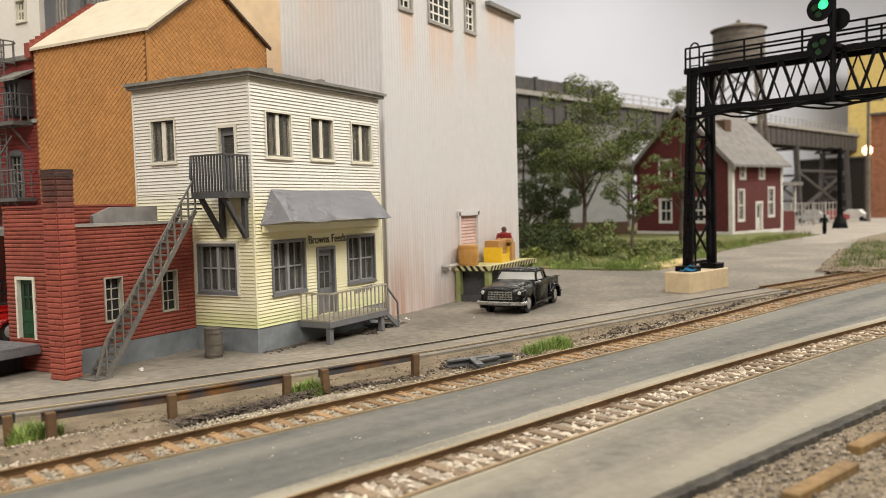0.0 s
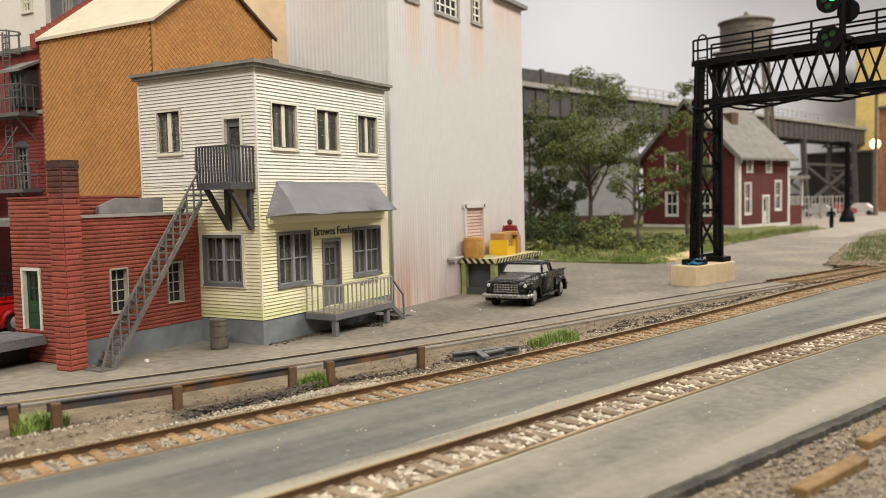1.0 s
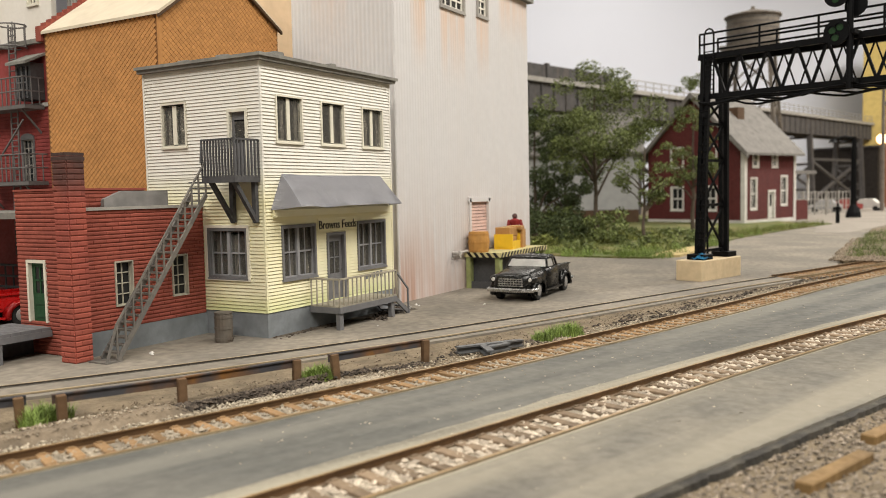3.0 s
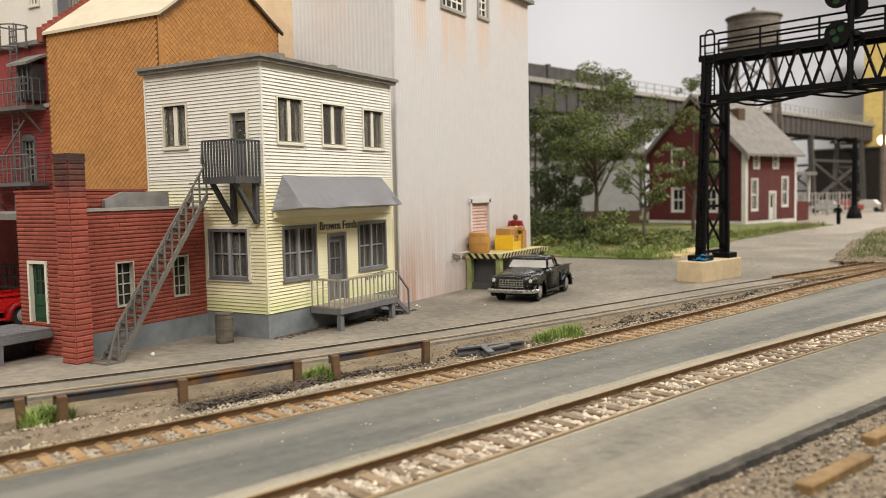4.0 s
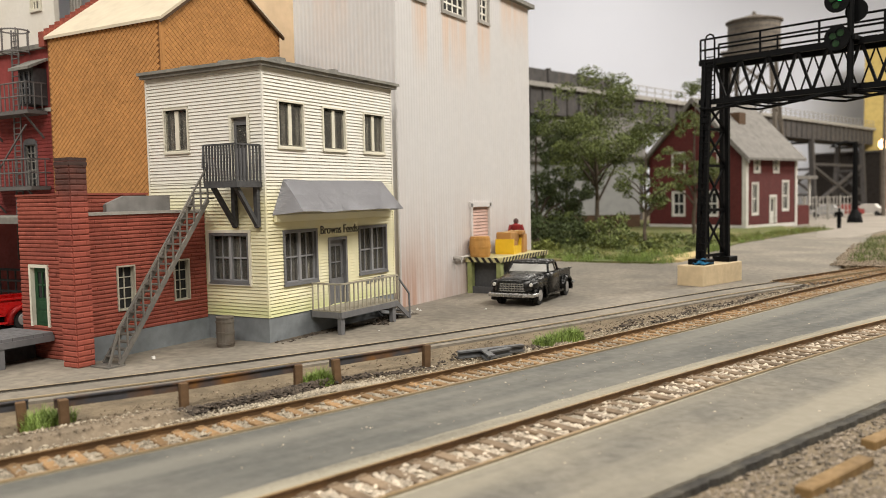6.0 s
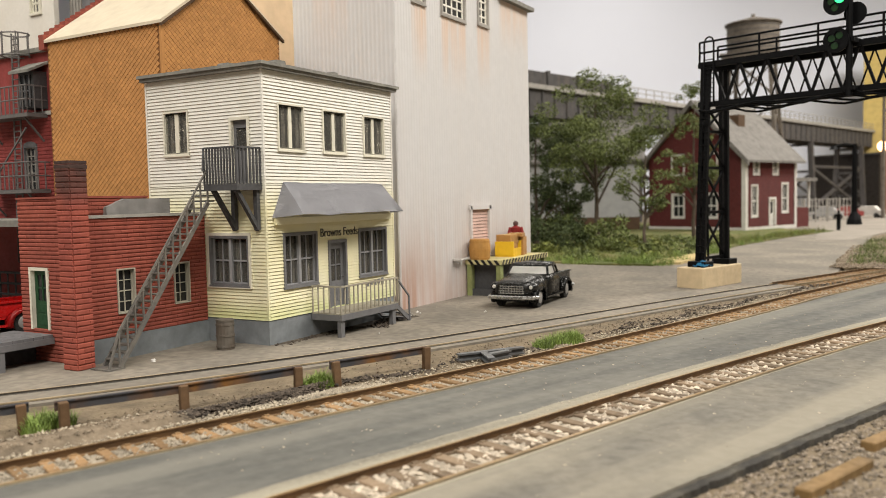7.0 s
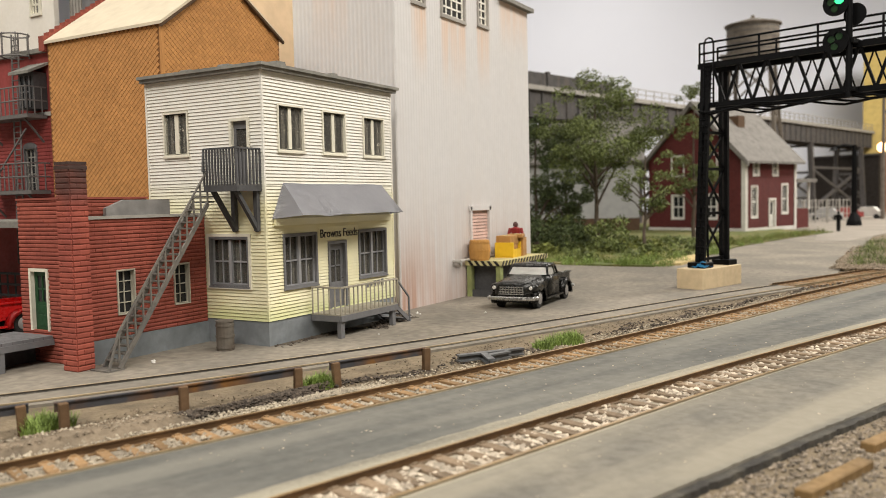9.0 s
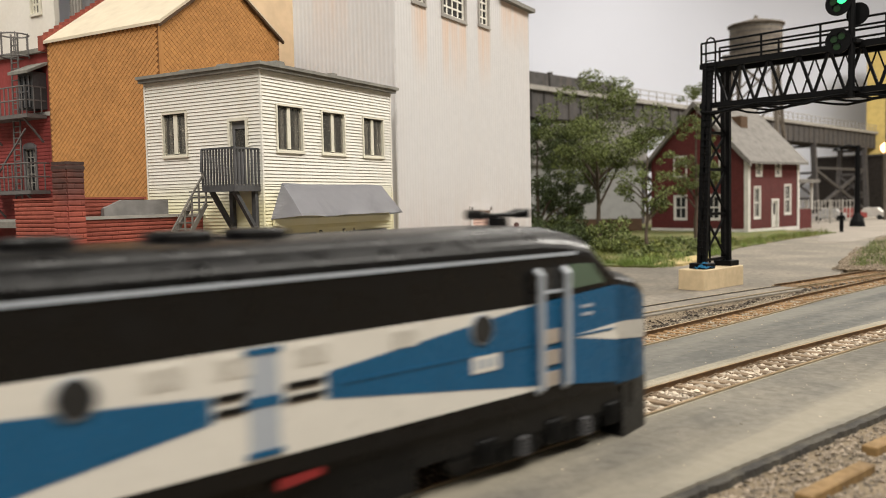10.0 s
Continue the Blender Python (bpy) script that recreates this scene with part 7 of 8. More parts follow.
def scatter():
    rng = random.Random(21)
    a, b, c, d, e, f = [], [], [], [], [], []
    for _ in range(5200):
        x = -13 + 40 * rng.random() ** 1.35
        o = rng.uniform(-0.78, 0.92)
        if abs(abs(o) - 0.555) > 0.07:
            a.append((x, c1(x) + o, rng.uniform(-0.03, 0.01)))
    for _ in range(3600):
        x = -12 + 34 * rng.random() ** 1.3
        o = rng.uniform(-0.50, 0.50)
        b.append((x, c2(x) + o * 1.05, rng.uniform(-0.06, 0.0)))
    for _ in range(4200):
        x = -13 + 34 * rng.random() ** 1.2
        lo, hi = c1(x) + 0.85, min(c3(x) - 0.9, verge_line(x) + 3.2)
        if hi > lo:
            c.append((x, lo + (hi - lo) * rng.random() ** 1.5, rng.uniform(-0.06, -0.02)))
    for _ in range(1100):
        x = rng.choice((rng.gauss(-5.0, 0.9), rng.gauss(-2.0, 0.7), rng.gauss(1.6, 0.7), rng.gauss(-6.9, 0.5), rng.uniform(4, 14)))
        lo = verge_line(x) + 1.35
        d.append((x, lo + 0.35 + 0.25 * math.sin(x * 1.7) + rng.gauss(0.0, 0.13), rng.uniform(-0.06, 0.0)))
    for _ in range(13000):
        x = -9.5 + 16 * rng.random() ** 1.2
        y = kerb_line(x) - 0.2 - 4.2 * rng.random()
        e.append((x, y, rng.uniform(-0.08, -0.03)))
    for _ in range(420):
        x, y = rng.uniform(-7, 24), rng.uniform(-5, 2)
        if y > c3(x) + 0.8 and not (-0.1 < x < 6.6 and y > -0.1) and not (x < 0 and y > 2.2):
            f.append((x, y if x < 7 or y < 0.3 else -1.0, 0.0))
    for _ in range(420):
        q = rng.random()
        d.append((3.9 + 2.9 * q, -0.95 + 0.75 * q + rng.gauss(0, 0.18), rng.uniform(-0.02, 0.06)))
    for _ in range(160):
        d.append((rng.uniform(0.0, 3.5), rng.gauss(-0.25, 0.12), rng.uniform(-0.03, 0.02)))
    sh = []
    for _ in range(4200):
        x = -13 + 34 * rng.random() ** 1.3
        sh.append((x, c1(x) + 0.72 + 1.0 * rng.random() ** 1.4, rng.uniform(-0.05, -0.01)))
    # crumbs, pale grit and clods on the earth bank
    for _ in range(900):
        x = rng.uniform(-10.8, -6.8)
        o = rng.uniform(1.12, 2.3)
        z = 0.15 if o < 1.5 else 0.17 - 0.2 * (o - 1.5)
        (c if rng.random() < 0.7 else f).append((x, verge_line(x) + o, z + rng.uniform(-0.02, 0.02)))
    for _ in range(160):
        x = rng.gauss(-6.75, 0.25)
        d.append((x, verge_line(x) + rng.uniform(1.1, 1.7), rng.uniform(-0.03, 0.10)))
    for _ in range(70):
        x = rng.gauss(-8.6, 0.7)
        sh.append((x, verge_line(x) + rng.uniform(1.55, 1.95), 0.12))
    for _ in range(1500):
        x = rng.uniform(-11, -4)
        sh.append((x, c1(x) + rng.uniform(0.82, 1.42), rng.uniform(-0.01, 0.05)))
    ridge = []
    for _ in range(2000):
        x = rng.uniform(-6.9, -3.4)
        w = 0.22 * (0.6 + 0.4 * math.sin(x * 2.3))
        g = rng.gauss(0, 0.55)
        ridge.append((x, verge_line(x) + 1.42 + 0.10 * (x + 6.9) + w * g, 0.09 * math.exp(-2 * g * g) + rng.uniform(-0.05, 0.02)))
    stones("dark_clods", "heaped dark brown cinder clods beside the track", M_CINDER, ridge, 0.06, 9, 0.5)
    stones("shoulder_gravel", "pale fine gravel shoulder of the inner track", M_SHOULDER, sh, 0.036, 8)
    for _ in range(90):
        x = rng.uniform(-8, 16)
        f.append((x, rng.uniform(c2(x) + 1.05, c1(x) - 0.7), 0.10))
    # crumbs of plaster in the cement strip, flakes and scratches on the roads
    fl = []
    for _ in range(340):
        x = rng.uniform(-8, 18)
        fl.append((x, c2(x) + 0.64 + 0.5 * rng.random() ** 1.6, 0.10))
    for _ in range(150):
        x = rng.uniform(-9, 16)
        fl.append((x, rng.uniform(c2(x) + 1.1, c1(x) - 0.7), 0.098))
    for _ in range(120):
        x = rng.uniform(-8, 14)
        fl.append((x, rng.uniform(kerb_line(x) + 0.1, c2(x) - 0.7), 0.098))
    stones("road_flakes", "pale dust flakes on the roadways", M_SHOULDER, fl, 0.03, 12, 0.12)
    heap = []
    for _ in range(2600):
        x = -3.9 + rng.gauss(0, 0.75)
        g = rng.gauss(0, 0.30)
        heap.append((x, c1(x) + 1.12 + g, 0.13 * math.exp(-6 * g * g - 1.2 * (x + 3.9) ** 2) - 0.04))
    for _ in range(700):
        x = rng.uniform(4, 16)
        heap.append((x, c1(x) + 0.95 + 0.6 * rng.random() ** 1.5, rng.uniform(-0.05, 0.02)))
    stones("shoulder_gravel", "pale heaped gravel spilled beside the inner track", M_SHOULDER, heap, 0.03, 14)
    lumps = []
    for _ in range(260):
        x = 6.0 + 17 * rng.random()
        lumps.append((x, c1(x) + 1.45 + 0.35 * math.sin(x * 1.3) * rng.random() + 0.1 * (x - 6) / 17, rng.uniform(-0.04, 0.03)))
    stones("dark_clods", "broken dark asphalt crumbs along the street edge", M_CINDER, lumps, 0.085, 16, 0.4)
    stones("ballast_stones", "small tan ballast stones along the inner track", M_BALLAST, a, 0.055, 1)
    stones("ballast_stones", "large pale ballast stones between the outer track ties", M_PALESTONE, b, 0.085, 2, 0.5)
    stones("verge_gravel", "grey-tan gravel on the verge", M_DIRTSTONE, c, 0.030, 3)
    stones("dark_clods", "dark cinder clods on the verge", M_CINDER, d, 0.062, 4, 0.45)
    stones("edge_gravel", "grey gravel beside the near roadway", M_GREYSTONE, e, 0.042, 5)
    stones("street_grit", "pale grit scattered on the street", M_BALLAST, f, 0.022, 6)
    g = [(7.2, -0.2, 0.0), (6.9, -0.45, 0.0), (7.5, -0.3, 0), (8.4, -2.6, 0.02), (-3.1, 1.2, 0.01), (-2.95, 1.35, 0.01), (6.6, -0.6, 0.0), (7.0, -0.1, 0.02), (3.0, -1.7, 0.0), (7.3, -0.55, 0.0)]
    stones("plaster_crumbs", "white plaster crumbs on the street", M_TRIMW, g, 0.07, 7)


M_PALESTONE = mat("pale_stone", (0.53, 0.455, 0.36), 0.9, var=0.35, grain=5, random_amt=0.35, island=True)
M_DIRTSTONE = mat("brown_grit", (0.26, 0.205, 0.145), 0.95, var=0.4, grain=6, random_amt=0.35, island=True)
M_SHOULDER = mat("pale_grit", (0.42, 0.365, 0.28), 0.95, var=0.3, grain=6, random_amt=0.35, island=True)
M_GREYSTONE = mat("grey_stone", (0.235, 0.195, 0.15), 0.95, var=0.3, grain=5, random_amt=0.6, island=True)
M_CINDER = mat("cinder", (0.085, 0.066, 0.05), 0.95, var=0.4, grain=6, random_amt=0.6, island=True)
scatter()


def earth_bank():
    bm = bm_new()
    rows = []
    for i in range(60):
        x = -11.0 + 4.35 * i / 59
        k = min(1.0, (59 - i) / 5.0)
        y, j = verge_line(x), noise.noise(Vector((x * 2.5, 0, 0)))
        ring = []
        for o, z in ((0.72, -0.12), (0.98 + 0.06 * j, 0.02), (1.22 + 0.08 * j, 0.15 + 0.04 * j), (1.45, 0.17 + 0.03 * j), (2.3, -0.02), (2.4, -0.12)):
            ring.append(bm.verts.new((x, y + o, z * (k if z > 0 else 1) + 0.02 * noise.noise(Vector((x * 5, o * 9, 0))))))
        rows.append(ring)
    for a, b in zip(rows, rows[1:]):
        for q in range(5):
            bm.faces.new((a[q], b[q], b[q + 1], a[q + 1]))
    piece("earth_bank", bm, M_EARTH, label="low crumbling brown earth bank beside the track", category="bank", kind="structure")


M_EARTH = mat("brown_earth", (0.215, 0.168, 0.116), 0.95, var=0.5, grain=9, stain=1.5, bump=1.0)
earth_bank()


def grass_blades(name, label, clumps, m, seed):
    """Clumps of (x, y, z, radius, height, blades) as bent blades in one mesh."""
    rng = random.Random(seed)
    vs, fs = [], []
    for cx, cy, cz, r, h, n in clumps:
        for _ in range(n):
            a, d = rng.uniform(0, 6.28), r * math.sqrt(rng.random())
            x, y = cx + math.cos(a) * d, cy + math.sin(a) * d * 0.8
            hh, lean, w = h * rng.uniform(0.45, 1.25) * (1 - 0.55 * d / r), rng.uniform(0.15, 0.95), 0.006 + 0.008 * h
            b = rng.uniform(0, 6.28)
            dx, dy = math.cos(b), math.sin(b)
            k = len(vs)
            for t, ww in ((0, 1), (0.55, 0.8), (1, 0.1)):
                ox, oy = x + dx * lean * hh * t * t, y + dy * lean * hh * t * t
                vs.append(((ox - dy * w * ww) * U, (oy + dx * w * ww) * U, (cz + hh * t) * U))
                vs.append(((ox + dy * w * ww) * U, (oy - dx * w * ww) * U, (cz + hh * t) * U))
            fs += [(k, k + 1, k + 3, k + 2), (k + 2, k + 3, k + 5, k + 4)]
    me = bpy.data.meshes.new(name)
    me.from_pydata(vs, [], fs)
    me.materials.append(m)
    return tagged(new(name, me), label, "grass", kind="stuff")


M_BLADE = mat("fresh_grass", (0.20, 0.28, 0.06), 0.7, var=0.3, grain=3, random_amt=0.45, island=True)
M_LEAF = mat("leaf", (0.135, 0.165, 0.048), 0.7, var=0.3, grain=1.0, random_amt=0.6, island=True)
M_VBLADE = mat("rough_grass", (0.175, 0.195, 0.045), 0.8, var=0.4, grain=2, random_amt=0.55, island=True)
M_LEAFD = mat("dark_leaf", (0.065, 0.088, 0.03), 0.75, var=0.3, grain=1.0, random_amt=0.5, island=True)
M_BARK = mat("bark", (0.10, 0.075, 0.055), 0.9, var=0.4, grain=4)
for gx, gy, gr, gh, gn in ((-8.40, -2.0, 0.42, 0.42, 420), (-3.5, -4.66, 0.55, 0.36, 620), (4.1, -7.45, 0.62, 0.36, 620), (3.2, -7.15, 0.42, 0.30, 300)):
    rr = random.Random(int(gx * 10))
    grass_blades("grass_tuft", "fresh green static grass tuft in the gravel", [(gx + rr.uniform(-gr, gr) * 0.8, gy + rr.uniform(-gr, gr) * 0.5, -0.04, gr * 0.6, gh, gn // 2) for _ in range(5)], M_BLADE, int(gx * 7) + 50)


def leaves(name, blobs, m, size, per, seed):
    """Leaf clumps: many small two-triangle leaves round a set of centres."""
    rng = np.random.RandomState(seed)
    cs = []
    for x, y, z, r in blobs:
        k = int(per * r * r)
        d = rng.normal(size=(k, 3))
        d *= (r * rng.uniform(0.35, 1.0, (k, 1)) ** 0.6) / np.linalg.norm(d, axis=1, keepdims=True)
        cs.append(np.array([x, y, z]) + d * np.array([1, 1, 0.75]))
    p = np.concatenate(cs)
    k = len(p)
    s = size * rng.uniform(0.6, 1.4, (k, 1))
    u = rng.normal(size=(k, 3))
    u /= np.linalg.norm(u, axis=1, keepdims=True)
    v = np.cross(u, rng.normal(size=(k, 3)))
    v /= np.linalg.norm(v, axis=1, keepdims=True)
    vs = (np.stack([p - u * s, p + v * s * 0.55, p + u * s, p - v * s * 0.55], 1).reshape(-1, 3) * U).tolist()
    fs = np.arange(4 * k).reshape(-1, 4).tolist()
    me = bpy.data.meshes.new(name)
    me.from_pydata(vs, [], fs)
    me.materials.append(m)
    return new(name, me)


def tree(x, y, h, spread, trunk_r, label, seed, m, base=0.28, lean=0.0, per=400, size=0.092, n=50):
    t = thing("tree", x, y, -0.05, 0, label, "tree")
    rng = random.Random(seed)
    bm = bm_new()
    fork = h * base
    rod(bm, [(0, 0, -0.1), (lean * 0.4, 0.1, fork * 0.5), (lean, 0.0, fork), (lean * 1.3, 0.1, h * 0.55), (lean * 1.5, 0, h * 0.85)], [trunk_r, trunk_r * 0.8, trunk_r * 0.7, trunk_r * 0.4, 0.05], 8)
    part("trunk", bm, M_BARK, t)
    blobs = []
    for i in range(9):
        a = i * 2.4 + rng.uniform(-0.3, 0.3)
        z0 = fork * rng.uniform(0.85, 1.5)
        r1 = spread * rng.uniform(0.5, 1.0)
        z1 = min(h * 0.92, z0 + r1 * rng.uniform(0.6, 1.3))
        tip = Vector((lean + math.cos(a) * r1, math.sin(a) * r1, z1))
        mid = Vector((lean + math.cos(a) * r1 * 0.45, math.sin(a) * r1 * 0.45, z0 + (z1 - z0) * 0.6))
        bm = bm_new()
        rod(bm, [(lean, 0, z0), mid, tip], [trunk_r * 0.45, trunk_r * 0.3, 0.04], 6)
        part("limb", bm, M_BARK, t)
        for k in range(3):
            q = mid.lerp(tip, 0.45 + 0.33 * k)
            blobs.append((q.x + rng.uniform(-0.4, 0.4), q.y + rng.uniform(-0.4, 0.4), q.z + rng.uniform(0, 0.5), spread * rng.uniform(0.14, 0.25)))
    for i in range(n):
        a, u = rng.uniform(0, 6.28), rng.random()
        z = h * (0.42 + 0.55 * u)
        r = spread * math.sqrt(max(0.05, 1 - (abs(u - 0.42) / 0.6) ** 2)) * math.sqrt(rng.random())
        blobs.append((lean + math.cos(a) * r, math.sin(a) * r, z, spread * rng.uniform(0.12, 0.24)))
    c = leaves("crown", blobs, m, size, per, seed)
    c.parent = t
    return t


tree(47.2, 6.7, 13.8, 5.3, 0.24, "leafy green tree with open branching", 2, M_LEAF, 0.27, -0.3, per=330, n=52)
tree(44.3, 2.0, 8.4, 2.4, 0.16, "slender young tree with sparse leaves", 7, M_LEAF, 0.3, 0.2, per=330, n=16)
tree(46.0, 11.6, 11.0, 3.6, 0.25, "dark bushy tree beside the mill", 11, M_LEAFD, 0.12, 0.0, per=420)
tree(56.0, 12.8, 9.0, 3.2, 0.25, "dark green tree behind the others", 15, M_LEAFD, 0.12, per=380)
tree(58.5, 1.6, 14.2, 2.7, 0.22, "tall thin tree beside the red house", 19, M_LEAF, 0.22, 0.2, per=420, n=46)


def shrubs():
    rng = random.Random(31)
    for i in range(15):
        x = 38 + 13 * rng.random()
        y = 1.5 + (x - 36) * 0.30 + 8.5 * rng.random()
        r = rng.uniform(0.9, 1.5)
        b = leaves("bush", [(rng.uniform(-r, r), rng.uniform(-r, r), r * rng.uniform(0.2, 1.7), r * rng.uniform(0.35, 0.6)) for _ in range(8)], rng.choice((M_LEAFD, M_LEAFD, M_LEAF)), 0.12, 240, 300 + i)
        b.matrix_basis = pose(x * U, y * U, 0)
        tagged(b, "dark green bush under the trees", "bush", "bushes under the trees")
    for i in range(44):
        x = 31 + 24 * rng.random()
        lo, hi = -3.2 - 0.02 * (x - 30), 5.0 + (x - 31) * 0.42
        y = lo + (hi - lo) * rng.random()
        r = rng.uniform(0.4, 0.95)
        b = leaves("shrub", [(rng.uniform(-r, r), rng.uniform(-r, r), r * 0.5 * rng.random(), r * rng.uniform(0.5, 0.8)) for _ in range(5)], rng.choice((M_LEAF, M_LEAF, M_VBLADE)), 0.13, 260, 100 + i)
        b.matrix_basis = pose(x * U, y * U, 0)
        tagged(b, "low green foam shrub in the grass", "shrub", "shrubs on the verge")


shrubs()


def verge():
    bm = bm_new()
    outline = [(29.6, 5.0), (28.8, 0.4), (28.9, -2.9), (33.2, -3.9), (48.0, -4.0), (62.0, -6.0), (74.0, -8.6), (76.0, -5.0), (100, 8), (100, 34), (30, 34)]
    prism(bm, outline, -0.3, 0.10, "z")
    piece("verge", bm, M_GROUNDCOVER, label="green and straw coloured ground cover round the trees", category="grass", kind="structure")
    bm = bm_new()
    prism(bm, [(29.4, -2.4), (30.5, -4.1), (36.5, -4.3), (38, -3.2), (34, -2.6)], -0.3, 0.14, "z")
    piece("sand_patch", bm, mat("yellow_sand", (0.55, 0.43, 0.20), 0.95, var=0.3, grain=8, bump=0.6), label="yellow sandy edge of the verge", category="sand", kind="structure")
    bm = bm_new()
    prism(bm, [(29.3, -12.7), (31.0, -12.1), (36, -12.0), (45, -12.3), (54, -13.4), (70, -15.5), (70, -24), (34, -17), (30.0, -14.2)], -0.3, 0.14, "z")
    piece("bank", bm, M_DIRT, label="brown and green weedy bank beside the track", category="grass", kind="structure")
    bm = bm_new()
    prism(bm, [(57, -8.6), (57, -11.0), (100, -18), (185, -40), (185, 6), (110, 6), (92, -2.0), (76, -7.0)], -0.3, 0.02, "z")
    piece("pavement", bm, mat("pale_pavement", (0.28, 0.248, 0.21), 0.9, var=0.25, grain=3, stain=0.2), label="pale dusty pavement down the far street", category="pavement", kind="structure")
    rng = random.Random(77)
    cl = []
    for _ in range(900):
        x = 30 + 32 * rng.random() ** 1.2
        lo, hi = -3.0 - 0.09 * max(0, x - 45), 6.0 + (x - 30) * 0.4
        cl.append((x, lo + (hi - lo) * rng.random(), 0.08, 0.5, rng.uniform(0.25, 0.6), 14))
    for _ in range(260):
        x = 44 + 30 * rng.random()
        cl.append((x, -3.6 - 0.17 * (x - 46) + rng.random() * 2.2, 0.08, 0.5, rng.uniform(0.3, 0.7), 16))
    grass_blades("verge_grass", "rough olive grass under the trees", cl, M_VBLADE, 5)
    cl = [(31.5 + 26 * rng.random(), -12.7 - 2.8 * rng.random(), 0.12, 0.5, rng.uniform(0.25, 0.6), 26) for _ in range(170)]
    grass_blades("bank_weeds", "brown-green weeds on the bank", cl, M_LEAF, 6)
    # ragged brighter clumps along the edge of the verge
    rr = random.Random(77)
    cl = []
    for _ in range(46):
        q = rr.random()
        x = 29.0 + 40.0 * q * q
        cl.append((x, -3.0 - 0.07 * (x - 30) + rr.uniform(-0.6, 1.8), 0.05, rr.uniform(0.3, 0.8), rr.uniform(0.3, 0.75), 70))
    for _ in range(26):
        cl.append((rr.uniform(28.6, 30.5), rr.uniform(-2.4, 4.8), 0.05, rr.uniform(0.3, 0.7), rr.uniform(0.3, 0.8), 70))
    grass_blades("verge_grass", "bright yellow-green weed clumps edging the verge", cl, M_BLADE, 15)
    st = [(29 + 20 * rng.random() ** 1.5, -12.0 - 2.6 * rng.random(), 0.14) for _ in range(900)]
    stones("bank_gravel", "tan gravel on the bank", M_DIRTSTONE, st, 0.09, 9)


verge()


# ---- far street: lamp, parked cars, brown building, dark block for the shade under the viaduct ----
def street_lamp():
    t = thing("street_lamp", 92.2, -9.4, 0, 0, "black street lamp post", "street lamp")
    bm = bm_new()
    rod(bm, [(0, 0, 0), (0, 0, 0.6), (0, 0, 1.6), (0, 0, 9.6)], [0.9, 0.8, 0.35, 0.28], 10)
    part("post", bm, M_BLACK, t)
    bm = bm_new()
    rod(bm, [(0, 0, 9.4), (-0.4, 1.0, 9.6), (-0.5, 2.2, 9.3)], 0.15, 8)
    part("arm", bm, M_BLACK, t)
    bm = bm_new()
    rod(bm, [(-0.5, 2.2, 9.4), (-0.5, 2.2, 9.0)], [0.25, 0.6], 10)
    part("shade", bm, M_BLACK, t)
    t = thing("lit_lamp", 132.2, -11.0, 0, 0, "warm glowing lamp on a post", "street lamp")
    bm = bm_new()
    rod(bm, [(0, 0, 0), (0, 0, 10.6)], 0.25, 8)
    part("post", bm, M_TANK, t)
    bm = bm_new()
    rod(bm, [(0, 0, 10.3), (0, 0, 10.7), (0, 0, 11.4), (0, 0, 11.8)], [0.35, 0.75, 0.75, 0.3], 20)
    part("globe", bm, glow("warm_lamp", (1.0, 0.55, 0.28), 6.0), t, "glowing warm globe")


street_lamp()


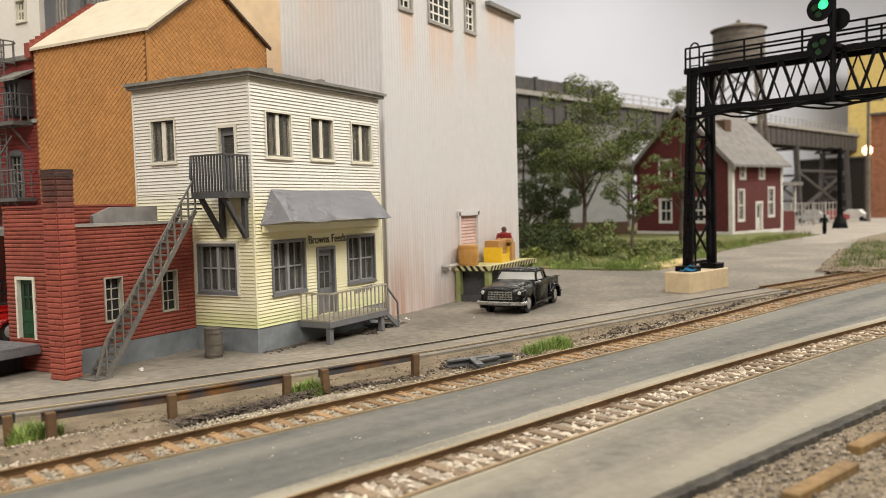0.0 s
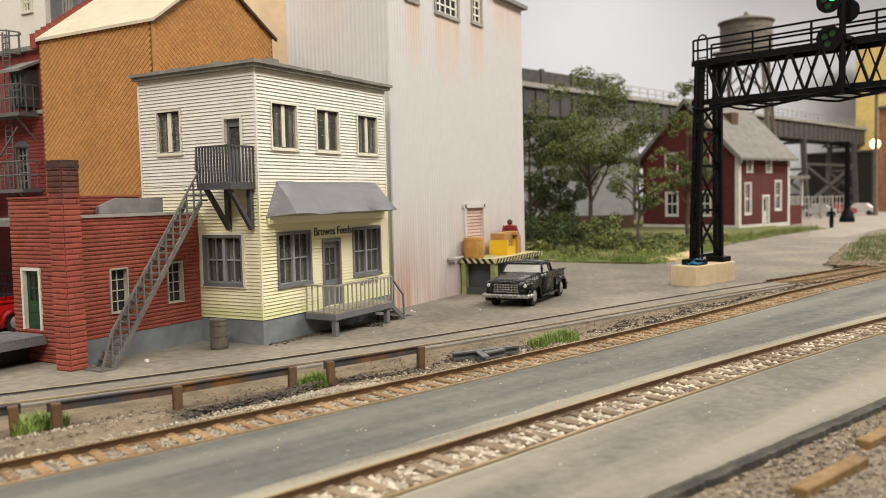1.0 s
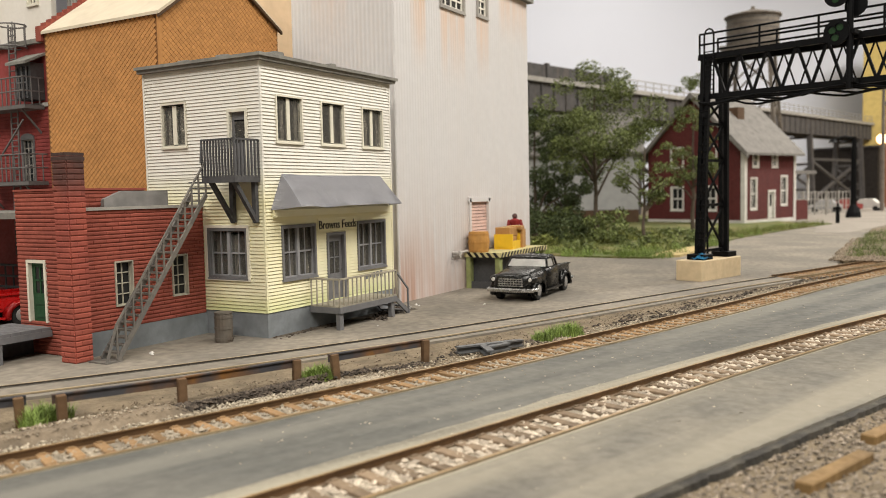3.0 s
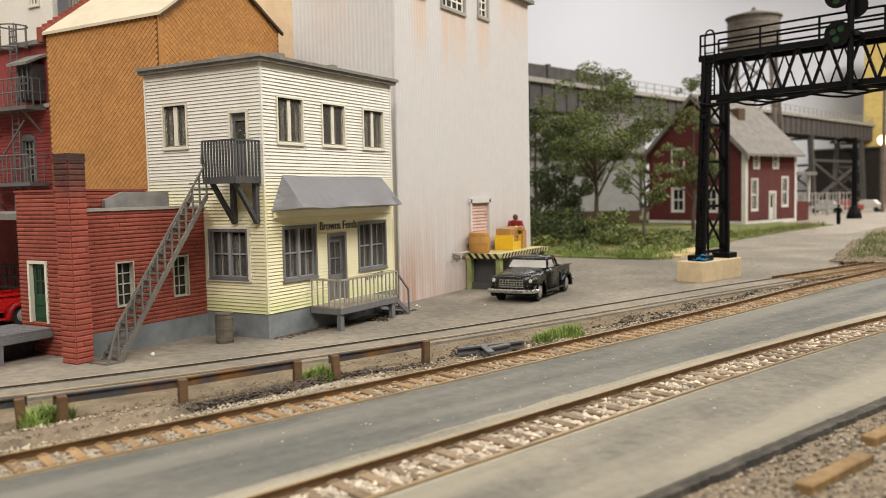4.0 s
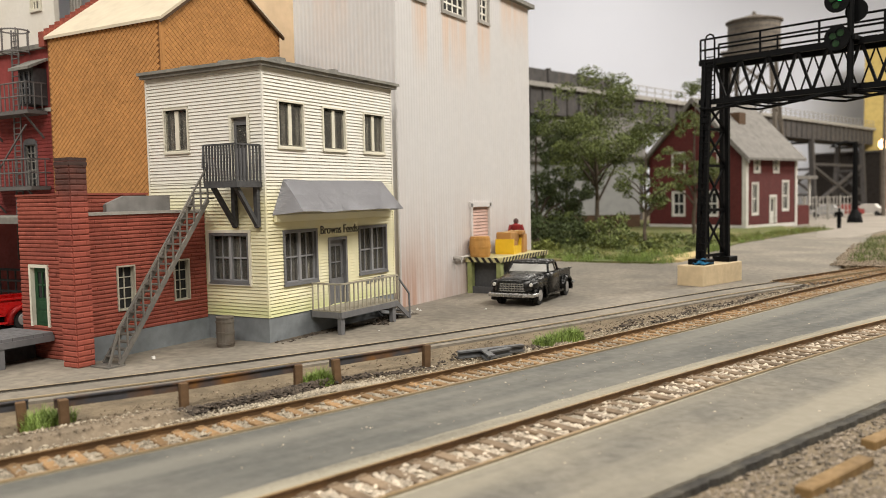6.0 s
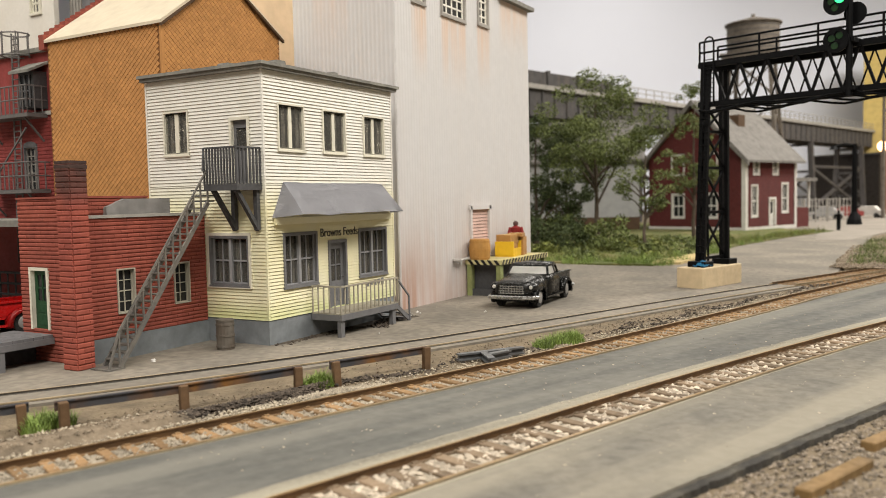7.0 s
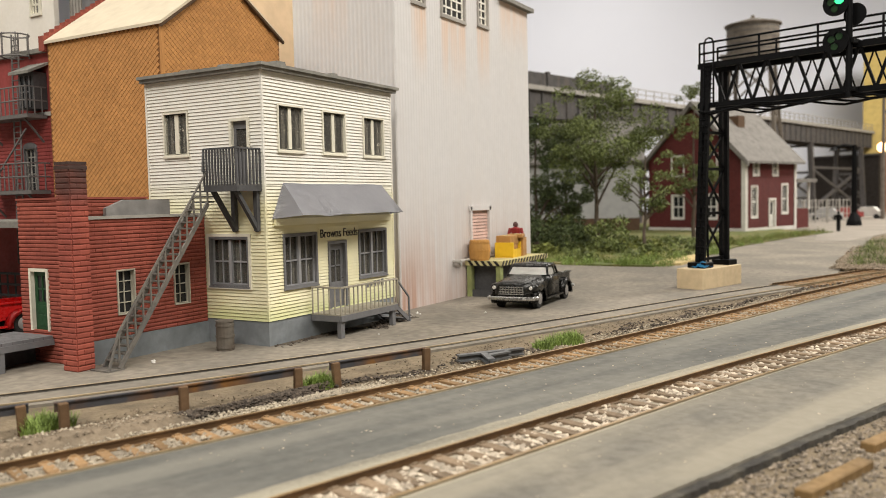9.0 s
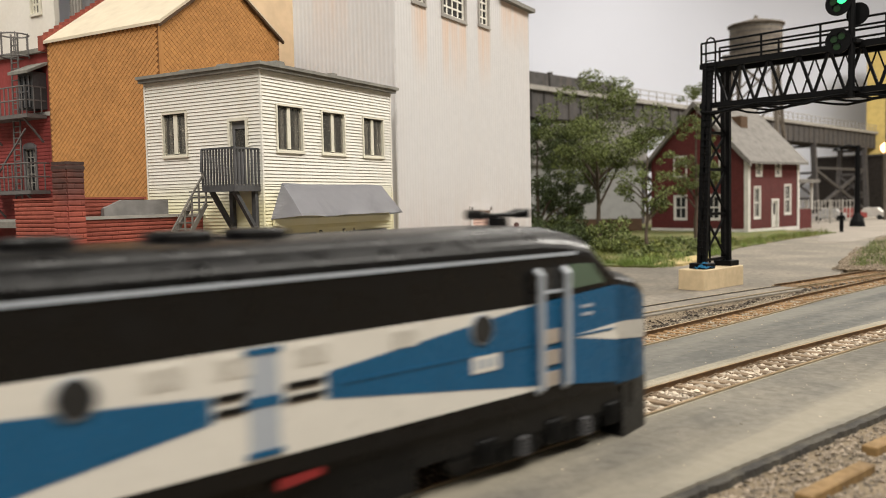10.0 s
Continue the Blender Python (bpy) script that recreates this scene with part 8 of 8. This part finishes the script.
def far_street():
    # first block is added: its near-black colour gives the shade under the viaduct
    for x, y, w, d, h, m, lb in ((192, -1.5, 15, 6, 12.0, M_SHADOWBROWN, "dark brown block standing in for the shade under the viaduct"), (137, -15.0, 8, 4.2, 17, M_RUSTB, "reddish brown building beside the lit lamp")):
        t = thing("shed", x, y, 0, -22, lb, "shed")
        bm = bm_new()
        box(bm, 0, d, -w / 2, w / 2, -0.05, h)
        part("wall", bm, m, t)
        bm = bm_new()
        box(bm, -0.4, d, -w / 2 - 0.4, w / 2 + 0.4, h, h + 0.4)
        part("roof", bm, M_STEELGREY, t)
    rng = random.Random(9)
    for i in range(7):
        x, y = 118 + rng.uniform(-3, 9), -9.5 + i * 2.6
        t = thing("parked_car", x, y, 0, rng.uniform(60, 110), "small parked car far down the street", "car", "far parked cars")
        m = (M_TRIMW, M_REDWALL, M_PALE, M_STEELGREY)[i % 4]
        bm = bm_new()
        prism(bm, [(-2.2, 0.4), (2.2, 0.4), (2.2, 1.0), (1.3, 1.15), (0.7, 1.75), (-1.0, 1.75), (-1.6, 1.15), (-2.2, 1.1)], -0.9, 0.9, "y")
        part("body", bm, m, t)
        for wx in (-1.4, 1.4):
            bm = bm_new()
            rod(bm, [(wx, -0.92, 0.35), (wx, 0.92, 0.35)], 0.38, 12)
            part("wheels", bm, M_TYRE, t)
    t = thing("fence", 96, 2.4, 0, -52, "grey mesh fence behind the farmhouse", "fence")
    for i in range(9):
        bm = bm_new()
        rod(bm, [(i * 1.7, 0, 0), (i * 1.7, 0, 3.2)], 0.12, 6)
        part("post", bm, M_CONC, t)
    bm = bm_new()
    for i in range(27):
        beam(bm, (i * 0.5, 0, 0.2), (i * 0.5, 0, 3.1), 0.05, 0.12, (1, 0, 0))
    for z in (0.3, 1.2, 2.1, 3.0):
        rod(bm, [(0, 0, z), (13.6, 0, z)], 0.05, 5)
    part("mesh", bm, M_CONC, t)
    for x, y, rz in ((118, -11.6, 80),):
        t = thing("utility_pole", x, y, 0, rz, "brown wooden utility pole", "utility pole")
        bm = bm_new()
        rod(bm, [(0, 0, 0), (0, 0, 19)], [0.3, 0.2], 8)
        part("pole", bm, M_TANK, t)
        for z in (17.4, 18.4):
            bm = bm_new()
            box(bm, -2.0, 2.0, -0.15, 0.15, z, z + 0.25)
            part("crossarm", bm, M_TANK, t)


M_SHADOWBROWN = mat("viaduct_shade_brown", (0.028, 0.022, 0.018), 0.85, var=0.3, grain=2)
M_RUSTB = mat("rusty_brown_wall", (0.30, 0.13, 0.07), 0.8, var=0.3, grain=2)
far_street()


# ---- what moves: the locomotive runs along the outer track at a steady pace ----
def motions():
    slope = math.degrees(math.atan(-0.31))

    def place(t):
        d = min(10.0 - t, 2.0)
        x = -3.48 - 12.1 * d + 1.38 * d * d - 6.4 * (10.0 - t - d)
        return pose(x * U, c2(x) * U, 0.13 * U, 0, 0, slope)

    walk(LOCO, [(t, place(t)) for t in (0.0, 1.0, 2.0, 3.0, 4.0, 5.0, 6.0, 7.0, 8.0, 8.5, 9.0, 9.2, 9.4, 9.6, 9.7, 9.8, 9.9, 10.0)])


motions()
